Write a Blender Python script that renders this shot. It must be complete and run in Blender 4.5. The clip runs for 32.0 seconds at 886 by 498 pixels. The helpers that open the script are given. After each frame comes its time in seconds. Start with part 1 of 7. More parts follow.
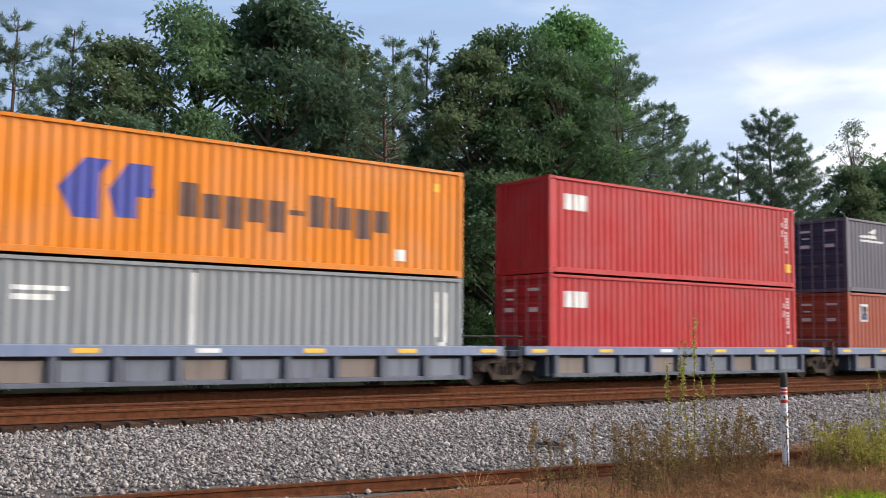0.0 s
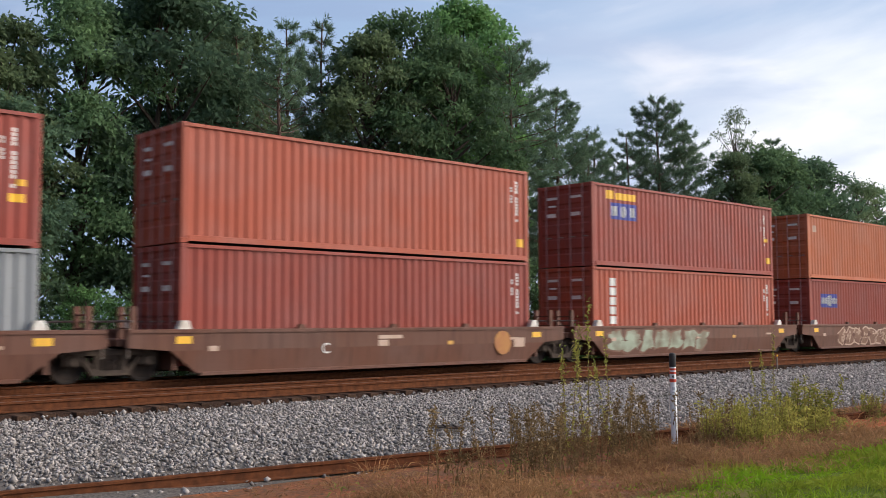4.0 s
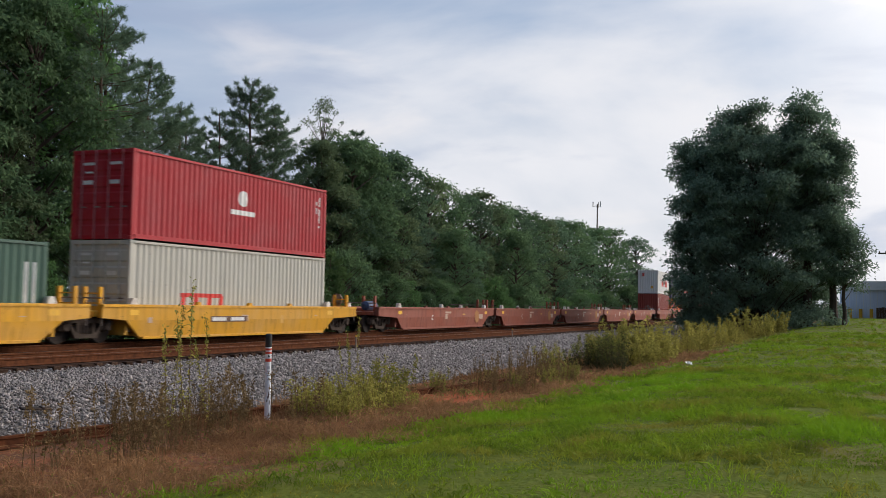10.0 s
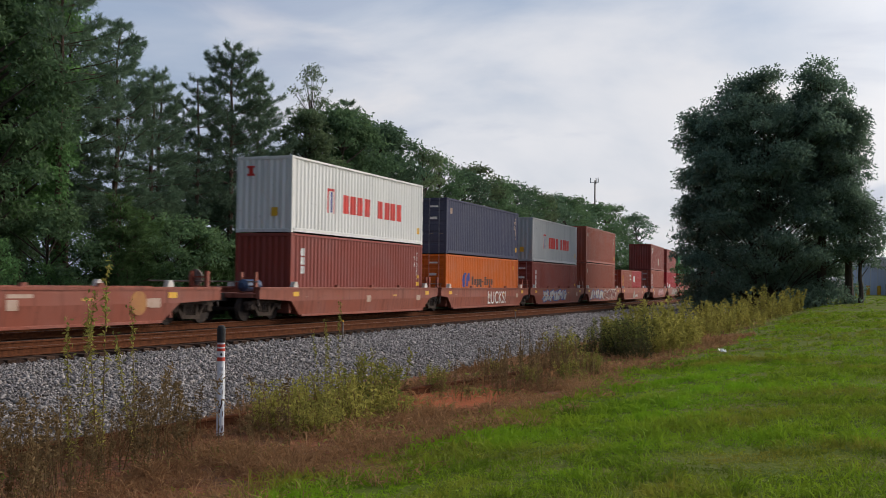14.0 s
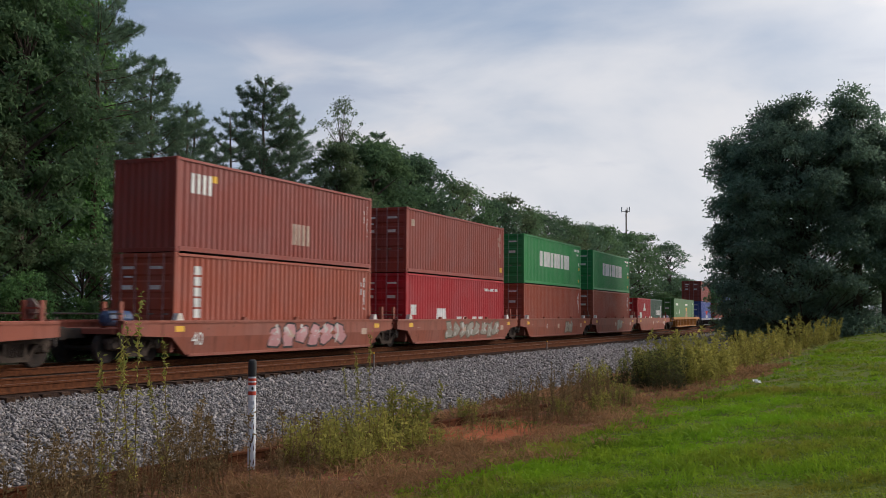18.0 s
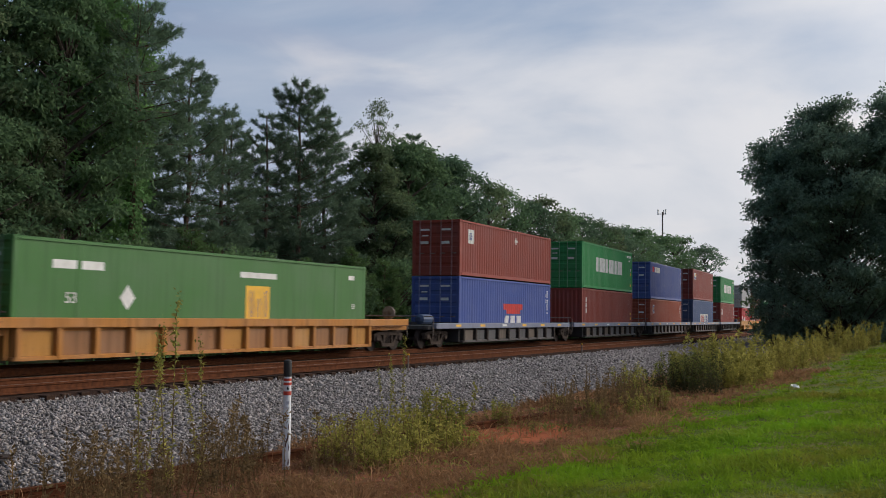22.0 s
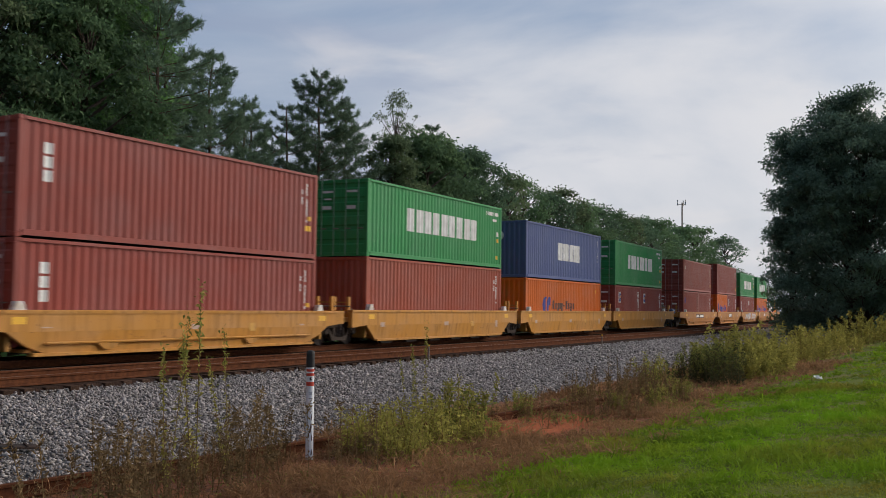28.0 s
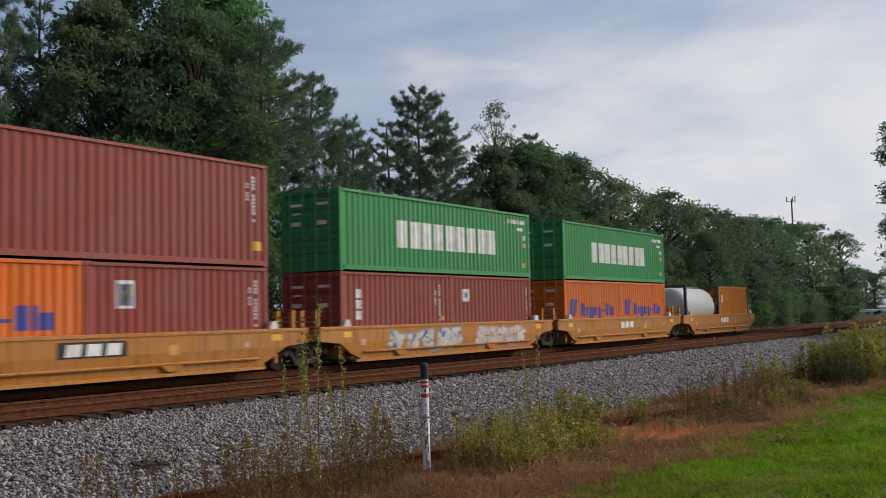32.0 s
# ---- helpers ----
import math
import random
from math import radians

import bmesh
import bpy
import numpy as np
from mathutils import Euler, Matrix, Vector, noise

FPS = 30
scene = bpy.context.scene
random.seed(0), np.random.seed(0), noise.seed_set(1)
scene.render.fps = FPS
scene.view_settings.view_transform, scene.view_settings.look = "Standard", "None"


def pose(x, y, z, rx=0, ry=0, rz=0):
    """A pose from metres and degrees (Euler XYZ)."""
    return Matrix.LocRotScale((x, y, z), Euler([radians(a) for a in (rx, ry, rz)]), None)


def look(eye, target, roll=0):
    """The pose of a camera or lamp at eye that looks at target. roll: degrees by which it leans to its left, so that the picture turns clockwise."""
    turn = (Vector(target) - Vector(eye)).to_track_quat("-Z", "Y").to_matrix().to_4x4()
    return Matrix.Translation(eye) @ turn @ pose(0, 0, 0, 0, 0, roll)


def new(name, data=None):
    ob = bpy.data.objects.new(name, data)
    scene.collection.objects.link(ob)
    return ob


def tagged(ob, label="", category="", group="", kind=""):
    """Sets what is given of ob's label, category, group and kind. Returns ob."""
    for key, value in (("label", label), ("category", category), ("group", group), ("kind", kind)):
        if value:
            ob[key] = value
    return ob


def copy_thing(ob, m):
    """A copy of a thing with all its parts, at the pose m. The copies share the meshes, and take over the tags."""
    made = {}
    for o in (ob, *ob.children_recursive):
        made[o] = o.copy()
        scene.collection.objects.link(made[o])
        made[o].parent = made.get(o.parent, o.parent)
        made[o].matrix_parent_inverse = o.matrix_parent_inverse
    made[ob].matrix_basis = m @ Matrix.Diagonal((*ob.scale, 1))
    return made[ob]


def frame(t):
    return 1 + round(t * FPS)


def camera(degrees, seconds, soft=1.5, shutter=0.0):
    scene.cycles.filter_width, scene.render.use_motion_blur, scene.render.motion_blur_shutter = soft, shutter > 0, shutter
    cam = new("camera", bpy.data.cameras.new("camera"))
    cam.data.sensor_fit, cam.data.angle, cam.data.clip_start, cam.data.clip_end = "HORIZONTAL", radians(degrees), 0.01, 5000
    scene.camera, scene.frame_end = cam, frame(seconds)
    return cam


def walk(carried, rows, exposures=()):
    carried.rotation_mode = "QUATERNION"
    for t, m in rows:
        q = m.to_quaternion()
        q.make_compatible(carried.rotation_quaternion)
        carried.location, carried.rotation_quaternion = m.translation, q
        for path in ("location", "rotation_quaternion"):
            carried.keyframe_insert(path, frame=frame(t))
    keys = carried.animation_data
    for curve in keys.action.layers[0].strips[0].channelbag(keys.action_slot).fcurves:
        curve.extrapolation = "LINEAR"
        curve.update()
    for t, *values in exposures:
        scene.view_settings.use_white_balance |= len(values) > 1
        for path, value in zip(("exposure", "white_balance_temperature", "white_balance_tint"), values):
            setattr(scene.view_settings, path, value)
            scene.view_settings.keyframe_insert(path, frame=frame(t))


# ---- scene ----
# ---------------------------------------------------------------- camera
cam = camera(47.52, 32.0, soft=0.65, shutter=0.20)
PATH = [
    (0, pose(-2.837, -1.635, 1.291, 95.10, -0.54, -37.09)),
    (0.5, pose(-2.803, -1.644, 1.298, 94.74, -0.88, -39.23)),
    (1, pose(-2.769, -1.653, 1.306, 94.49, -0.20, -40.42)),
    (1.5, pose(-2.789, -1.616, 1.306, 94.15, -0.98, -42.99)),
    (2, pose(-2.809, -1.580, 1.305, 94.26, -0.50, -43.87)),
    (2.5, pose(-2.838, -1.595, 1.306, 94.09, -0.63, -44.32)),
    (4.5, pose(-2.954, -1.653, 1.307, 94.26, 0.39, -42.82)),
    (5, pose(-2.983, -1.668, 1.308, 94.52, 0.04, -43.54)),
    (5.5, pose(-2.799, -1.580, 1.289, 94.91, -0.37, -43.93)),
    (6, pose(-2.615, -1.492, 1.269, 94.98, -0.06, -44.76)),
    (6.5, pose(-2.617, -1.466, 1.268, 94.96, -0.28, -45.68)),
    (7, pose(-2.618, -1.440, 1.267, 94.75, -0.36, -46.77)),
    (7.5, pose(-2.807, -1.469, 1.294, 94.53, -0.52, -48.69)),
    (8, pose(-2.995, -1.498, 1.320, 94.65, -0.70, -51.52)),
    (8.5, pose(-3.090, -1.550, 1.334, 94.77, -0.07, -54.21)),
    (9, pose(-3.186, -1.601, 1.347, 94.16, -0.15, -59.49)),
    (9.5, pose(-3.414, -1.639, 1.356, 93.68, -0.33, -65.34)),
    (10, pose(-3.642, -1.677, 1.365, 93.17, -1.06, -66.71)),
    (10.5, pose(-0.002, -0.018, 1.447, 92.46, 0.05, -66.53)),
    (11, pose(0.021, -0.016, 1.439, 92.52, 0.04, -67.81)),
    (11.5, pose(0.019, -0.020, 1.452, 92.44, -0.36, -68.53)),
    (12, pose(0.023, -0.017, 1.442, 92.62, -0.71, -68.73)),
    (12.5, pose(0.012, -0.017, 1.437, 92.93, -0.66, -68.38)),
    (13, pose(0.036, 0.008, 1.438, 92.79, -0.77, -67.89)),
    (13.5, pose(0.008, -0.015, 1.428, 92.39, -0.80, -67.42)),
    (14, pose(0.032, -0.001, 1.425, 91.94, -0.78, -66.99)),
    (14.5, pose(0.036, -0.001, 1.429, 91.85, -1.01, -66.80)),
    (16.5, pose(0.050, 0.024, 1.427, 92.43, -0.74, -66.08)),
    (17, pose(0.043, 0.005, 1.416, 92.28, -0.57, -65.09)),
    (17.5, pose(0.022, -0.032, 1.444, 92.50, -0.62, -65.60)),
    (18, pose(0.012, -0.040, 1.459, 93.66, -0.42, -65.20)),
    (18.5, pose(0.008, -0.037, 1.451, 93.56, -0.76, -65.54)),
    (19, pose(0.023, -0.028, 1.451, 93.28, -0.68, -65.17)),
    (19.5, pose(0.038, -0.035, 1.436, 92.81, -0.64, -64.64)),
    (20, pose(0.031, -0.036, 1.445, 92.80, -0.93, -64.62)),
    (20.5, pose(0.013, -0.054, 1.453, 93.06, -1.14, -64.77)),
    (21, pose(0.031, -0.060, 1.451, 93.34, -1.11, -64.58)),
    (21.5, pose(0.016, -0.055, 1.453, 93.47, -1.06, -63.77)),
    (22, pose(0.022, -0.031, 1.456, 93.74, -0.82, -63.24)),
    (22.5, pose(0.041, 0.001, 1.425, 93.72, -0.62, -63.08)),
    (23, pose(0.038, 0.011, 1.431, 94.13, -0.37, -63.30)),
    (23.5, pose(0.041, 0.009, 1.424, 94.12, 0.04, -63.27)),
    (24, pose(0.054, 0.016, 1.422, 93.56, 0.14, -62.84)),
    (24.5, pose(0.014, -0.010, 1.448, 93.62, 0.01, -63.04)),
    (25, pose(0.006, 0.006, 1.454, 93.62, -0.10, -63.41)),
    (25.5, pose(0.013, 0.007, 1.455, 93.66, 0.02, -63.12)),
    (27.5, pose(0.009, 0.033, 1.448, 93.17, -0.62, -62.20)),
    (28, pose(0.012, 0.027, 1.451, 93.22, -0.80, -62.19)),
    (28.5, pose(0.019, 0.040, 1.436, 93.39, -0.53, -61.73)),
    (29, pose(-0.002, 0.007, 1.452, 93.29, -0.34, -61.92)),
    (29.5, pose(0.009, 0.033, 1.450, 93.12, -0.11, -62.03)),
    (30, pose(0.021, 0.038, 1.452, 93.35, 0.08, -61.03)),
    (30.5, pose(0.012, 0.053, 1.456, 93.73, 0.32, -59.83)),
    (31, pose(-0.078, 0.019, 1.445, 93.71, 0.38, -58.00)),
    (31.5, pose(-0.089, 0.032, 1.443, 93.87, 1.24, -55.81)),
    (32, pose(-0.136, 0.022, 1.446, 93.84, 1.29, -56.21)),
]
WARM = (6180, 11)
EXPOSURES = [(t, e, *WARM) for t, e in ((0, 0.66), (2, 0.52), (6, 0.42), (8, 0.33), (9, 0.23), (10.5, -0.04), (13, -0.10), (20, -0.17), (28, -0.23), (32, -0.18))]
walk(cam, PATH, EXPOSURES)

# ---------------------------------------------------------------- sky and sun
SUN_AZ, SUN_EL = -42.0, 26.0      # degrees from +x towards +y, and above the horizon
SUN_DIR = Vector((math.cos(radians(SUN_AZ)) * math.cos(radians(SUN_EL)), math.sin(radians(SUN_AZ)) * math.cos(radians(SUN_EL)), math.sin(radians(SUN_EL))))


def make_world():
    w = bpy.data.worlds.new("sky")
    scene.world = w
    w.use_nodes = True
    nt = w.node_tree
    nt.nodes.clear()
    N, L = nt.nodes.new, nt.links.new
    out, bg = N("ShaderNodeOutputWorld"), N("ShaderNodeBackground")
    sky = N("ShaderNodeTexSky")
    sky.sky_type, sky.sun_disc = "NISHITA", False
    sky.sun_elevation, sky.sun_rotation = radians(SUN_EL), radians(90.0 - SUN_AZ)
    sky.air_density, sky.dust_density, sky.ozone_density = 1.2, 2.0, 1.5
    co = N("ShaderNodeTexCoord")

    def tex(scale, detail, stretch, loc, dist=0.0):
        mp, n = N("ShaderNodeMapping"), N("ShaderNodeTexNoise")
        mp.inputs["Scale"].default_value, mp.inputs["Location"].default_value = stretch, loc
        n.inputs["Scale"].default_value, n.inputs["Detail"].default_value, n.inputs["Distortion"].default_value = scale, detail, dist
        L(co.outputs["Generated"], mp.inputs["Vector"])
        L(mp.outputs["Vector"], n.inputs["Vector"])
        return n.outputs["Fac"]

    def ranged(src, a, z, lo=0.0, hi=1.0):
        r = N("ShaderNodeMapRange")
        r.interpolation_type = "SMOOTHSTEP"
        for k, v in (("From Min", a), ("From Max", z), ("To Min", lo), ("To Max", hi)):
            r.inputs[k].default_value = v
        L(src, r.inputs["Value"])
        return r.outputs["Result"]

    def toward(v, power):
        d, m = N("ShaderNodeVectorMath"), N("ShaderNodeMath")
        d.operation, m.operation, m.use_clamp = "DOT_PRODUCT", "POWER", False
        d.inputs[1].default_value = v
        L(co.outputs["Generated"], d.inputs[0])
        c = ranged(d.outputs["Value"], 0.0, 1.0)
        L(c, m.inputs[0])
        m.inputs[1].default_value = power
        return m.outputs["Value"]

    def mixed(fac, c1, c2, kind="MIX"):
        x = N("ShaderNodeMixRGB")
        x.blend_type = kind
        for i, c in ((0, fac), (1, c1), (2, c2)):
            if isinstance(c, tuple):
                x.inputs[i].default_value = (*c, 1)
            elif isinstance(c, float):
                x.inputs[i].default_value = c
            else:
                L(c, x.inputs[i])
        return x.outputs["Color"]

    bright = toward((0.975, 0.130, 0.150), 10.5)
    veil = mixed(bright, (0.33, 0.415, 0.565), (0.85, 0.835, 0.83))
    clear = mixed(0.65, mixed(1.0, sky.outputs["Color"], (0.11, 0.11, 0.11), "MULTIPLY"), (0.33, 0.43, 0.60))
    base = mixed(ranged(tex(1.7, 8.0, (1.0, 1.0, 2.6), (0.4, 0.2, 0.1), 0.5), 0.32, 0.58, 0.08, 1.0), clear, veil)
    shade = ranged(tex(3.1, 8.0, (1.0, 1.0, 4.2), (1.3, 0.6, 0.5), 0.6), 0.50, 0.66, 0.0, 0.78)
    base = mixed(shade, base, mixed(bright, (0.25, 0.33, 0.48), (0.50, 0.55, 0.65)))
    base = mixed(ranged(tex(4.6, 8.0, (1.0, 1.0, 3.0), (2.1, 0.1, 0.2), 0.4), 0.55, 0.75, 0.0, 0.5), base, mixed(bright, (0.47, 0.53, 0.65), (1.05, 0.95, 0.86)))
    base = mixed(toward(tuple(SUN_DIR), 14.0), base, (3.2, 2.9, 2.5))
    # the evening sky is duller away from the sun
    d = N("ShaderNodeVectorMath")
    d.operation = "DOT_PRODUCT"
    d.inputs[1].default_value = (0.86, -0.50, 0.0)
    L(co.outputs["Generated"], d.inputs[0])
    dull = ranged(d.outputs["Value"], -1.0, 0.0, 0.35, 1.0)
    base = mixed(1.0, base, dull, "MULTIPLY")
    L(base, bg.inputs["Color"])
    bg.inputs["Strength"].default_value = 1.0
    L(bg.outputs["Background"], out.inputs["Surface"])


make_world()
sun = new("sun", bpy.data.lights.new("sun", "SUN"))
sun.data.energy, sun.data.angle, sun.data.color = 1.55, radians(18), (1.0, 0.91, 0.80)
sun.matrix_world = look((0, 0, 60), Vector((0, 0, 60)) - SUN_DIR)

# ---------------------------------------------------------------- materials
MATS = {}


def nodes_of(name):
    m = bpy.data.materials.new(name)
    m.use_nodes = True
    nt = m.node_tree
    return m, nt, nt.nodes["Principled BSDF"], nt.nodes.new, nt.links.new


def surface(name, col, col2=None, scale=4.0, rough=0.8, metal=0.0, stretch=(1, 1, 1), bump=0.0, bump_scale=40.0, island=0.0, objvar=0.0, detail=5.0, lo=0.35, hi=0.68, spec=0.4):
    """Two-tone noise material with fine relief; island: spread of tone piece by piece; objvar: object by object."""
    if name in MATS:
        return MATS[name]
    m, nt, b, N, L = nodes_of(name)
    col2 = col2 or tuple(c * 0.6 for c in col)
    co, mp = N("ShaderNodeTexCoord"), N("ShaderNodeMapping")
    mp.inputs["Scale"].default_value = stretch
    n, r, mix = N("ShaderNodeTexNoise"), N("ShaderNodeValToRGB"), N("ShaderNodeMixRGB")
    n.inputs["Scale"].default_value, n.inputs["Detail"].default_value = scale, detail
    r.color_ramp.elements[0].position, r.color_ramp.elements[1].position = lo, hi
    mix.inputs[1].default_value, mix.inputs[2].default_value = (*col, 1), (*col2, 1)
    L(co.outputs["Object"], mp.inputs["Vector"])
    L(mp.outputs["Vector"], n.inputs["Vector"])
    L(n.outputs["Fac"], r.inputs["Fac"])
    L(r.outputs["Color"], mix.inputs[0])
    last = mix.outputs["Color"]
    for spread, node, socket in ((island, "ShaderNodeNewGeometry", "Random Per Island"), (objvar, "ShaderNodeObjectInfo", "Random")):
        if spread:
            g, mr, hsv = N(node), N("ShaderNodeMapRange"), N("ShaderNodeHueSaturation")
            mr.inputs["To Min"].default_value, mr.inputs["To Max"].default_value = 1 - spread, 1 + spread
            L(g.outputs[socket], mr.inputs["Value"])
            L(mr.outputs["Result"], hsv.inputs["Value"])
            L(last, hsv.inputs["Color"])
            last = hsv.outputs["Color"]
    L(last, b.inputs["Base Color"])
    b.inputs["Roughness"].default_value, b.inputs["Metallic"].default_value = rough, metal
    b.inputs["Specular IOR Level"].default_value = spec
    if bump:
        n2, bp = N("ShaderNodeTexNoise"), N("ShaderNodeBump")
        n2.inputs["Scale"].default_value, n2.inputs["Detail"].default_value = bump_scale, 4.0
        bp.inputs["Strength"].default_value, bp.inputs["Distance"].default_value = bump, 0.02
        L(co.outputs["Object"], n2.inputs["Vector"])
        L(n2.outputs["Fac"], bp.inputs["Height"])
        L(bp.outputs["Normal"], b.inputs["Normal"])
    MATS[name] = m
    return m


def paint(name, col, dirt=0.35, rough=0.5):
    """Weathered painted steel: sun-faded blotches, vertical run-off streaks, rust specks."""
    key = "paint_" + name
    if key in MATS:
        return MATS[key]
    m, nt, b, N, L = nodes_of(key)
    co, mp = N("ShaderNodeTexCoord"), N("ShaderNodeMapping")
    mp.inputs["Scale"].default_value = (3.0, 3.0, 0.16)
    n1, n2, n3 = N("ShaderNodeTexNoise"), N("ShaderNodeTexNoise"), N("ShaderNodeTexNoise")
    n1.inputs["Scale"].default_value, n1.inputs["Detail"].default_value = 0.7, 6.0
    n2.inputs["Scale"].default_value, n2.inputs["Detail"].default_value = 2.2, 6.0
    n3.inputs["Scale"].default_value, n3.inputs["Detail"].default_value = 9.0, 8.0
    oi = N("ShaderNodeObjectInfo")
    off = N("ShaderNodeVectorMath")
    off.operation = "SCALE"
    off.inputs["Scale"].default_value = 37.0
    comb = N("ShaderNodeCombineXYZ")
    add = N("ShaderNodeVectorMath")
    L(oi.outputs["Random"], comb.inputs["X"])
    L(oi.outputs["Random"], comb.inputs["Y"])
    L(comb.outputs["Vector"], off.inputs[0])
    L(co.outputs["Object"], add.inputs[0])
    L(off.outputs["Vector"], add.inputs[1])
    L(add.outputs["Vector"], mp.inputs["Vector"])
    L(add.outputs["Vector"], n1.inputs["Vector"])
    L(mp.outputs["Vector"], n2.inputs["Vector"])
    L(add.outputs["Vector"], n3.inputs["Vector"])

    def ramp(src, a, z):
        r = N("ShaderNodeMapRange")
        r.inputs["From Min"].default_value, r.inputs["From Max"].default_value = a, z
        L(src, r.inputs["Value"])
        return r.outputs["Result"]

    def blend(fac, c1, c2, kind="MIX", k=1.0):
        x = N("ShaderNodeMixRGB")
        x.blend_type = kind
        mu = N("ShaderNodeMath")
        mu.operation, mu.inputs[1].default_value = "MULTIPLY", k
        L(fac, mu.inputs[0])
        L(mu.outputs["Value"], x.inputs[0])
        for i, c in ((1, c1), (2, c2)):
            if isinstance(c, tuple):
                x.inputs[i].default_value = (*c, 1)
            else:
                L(c, x.inputs[i])
        return x.outputs["Color"]

    col = tuple(0.78 * c for c in col)
    g = sum(col) / 3
    faded = tuple(0.84 * c + 0.16 * g + 0.015 for c in col)
    dark = tuple(0.45 * c for c in col)
    c = blend(ramp(n1.outputs["Fac"], 0.4, 0.7), col, faded, k=0.8)
    c = blend(ramp(n2.outputs["Fac"], 0.5, 0.78), c, dark, k=dirt * 1.2)
    c = blend(ramp(n3.outputs["Fac"], 0.66, 0.78), c, (0.10, 0.045, 0.025), k=dirt * 1.6)
    hsv, mr = N("ShaderNodeHueSaturation"), N("ShaderNodeMapRange")
    mr.inputs["To Min"].default_value, mr.inputs["To Max"].default_value = 0.93, 1.07
    L(oi.outputs["Random"], mr.inputs["Value"])
    L(mr.outputs["Result"], hsv.inputs["Value"])
    L(c, hsv.inputs["Color"])
    L(hsv.outputs["Color"], b.inputs["Base Color"])
    b.inputs["Roughness"].default_value = rough
    b.inputs["Specular IOR Level"].default_value = 0.25
    bp = N("ShaderNodeBump")
    bp.inputs["Strength"].default_value, bp.inputs["Distance"].default_value = 0.12, 0.02
    L(n3.outputs["Fac"], bp.inputs["Height"])
    L(bp.outputs["Normal"], b.inputs["Normal"])
    MATS[key] = m
    return m


def leafy(name, col, col2, trans=0.25):
    """Leaf material: tone by leaf, a little light through the blade."""
    if name in MATS:
        return MATS[name]
    m = surface(name, col, col2, scale=0.35, rough=0.8, island=0.32, objvar=0.20, lo=0.3, hi=0.7, spec=0.12)
    nt = m.node_tree
    b = nt.nodes["Principled BSDF"]
    src = b.inputs["Base Color"].links[0].from_socket
    tr, mx = nt.nodes.new("ShaderNodeBsdfTranslucent"), nt.nodes.new("ShaderNodeMixShader")
    mx.inputs[0].default_value = trans
    out = nt.nodes["Material Output"]
    nt.links.new(src, tr.inputs["Color"])
    nt.links.new(b.outputs["BSDF"], mx.inputs[1])
    nt.links.new(tr.outputs["BSDF"], mx.inputs[2])
    nt.links.new(mx.outputs["Shader"], out.inputs["Surface"])
    return m


def grassy(name, col, col2, trans=0.4):
    """Grass: green blades with straw-coloured and dull patches."""
    m = leafy(name, col, col2, trans)
    nt = m.node_tree
    N, L = nt.nodes.new, nt.links.new
    b = nt.nodes["Principled BSDF"]
    src = b.inputs["Base Color"].links[0].from_socket
    geo = N("ShaderNodeNewGeometry")
    for scale, a, z, c, k in ((0.50, 0.50, 0.64, (0.30, 0.25, 0.045), 0.8), (1.5, 0.52, 0.68, (0.085, 0.13, 0.012), 0.8), (0.30, 0.50, 0.62, (0.225, 0.41, 0.014), 0.7)):
        n, r, x = N("ShaderNodeTexNoise"), N("ShaderNodeMapRange"), N("ShaderNodeMixRGB")
        n.inputs["Scale"].default_value, n.inputs["Detail"].default_value = scale, 5.0
        r.inputs["From Min"].default_value, r.inputs["From Max"].default_value, r.inputs["To Max"].default_value = a, z, k
        x.inputs[2].default_value = (*c, 1)
        L(geo.outputs["Position"], n.inputs["Vector"])
        L(n.outputs["Fac"], r.inputs["Value"])
        L(r.outputs["Result"], x.inputs[0])
        L(src, x.inputs[1])
        src = x.outputs["Color"]
    # one lush patch on the verge
    sq, di, r, x = N("ShaderNodeVectorMath"), N("ShaderNodeVectorMath"), N("ShaderNodeMapRange"), N("ShaderNodeMixRGB")
    sq.operation, di.operation = "MULTIPLY", "DISTANCE"
    sq.inputs[1].default_value, di.inputs[1].default_value = (0.25, 1.0, 0.0), (18.6 * 0.25, 2.9, 0.0)
    for k, v in (("From Min", 1.5), ("From Max", 0.3), ("To Max", 0.55)):
        r.inputs[k].default_value = v
    x.inputs[2].default_value = (0.20, 0.44, 0.012, 1)
    L(geo.outputs["Position"], sq.inputs[0])
    L(sq.outputs["Vector"], di.inputs[0])
    L(di.outputs["Value"], r.inputs["Value"])
    L(r.outputs["Result"], x.inputs[0])
    L(src, x.inputs[1])
    src = x.outputs["Color"]
    L(src, b.inputs["Base Color"])
    for nd in nt.nodes:
        if nd.type == "BSDF_TRANSLUCENT":
            L(src, nd.inputs["Color"])
    return m


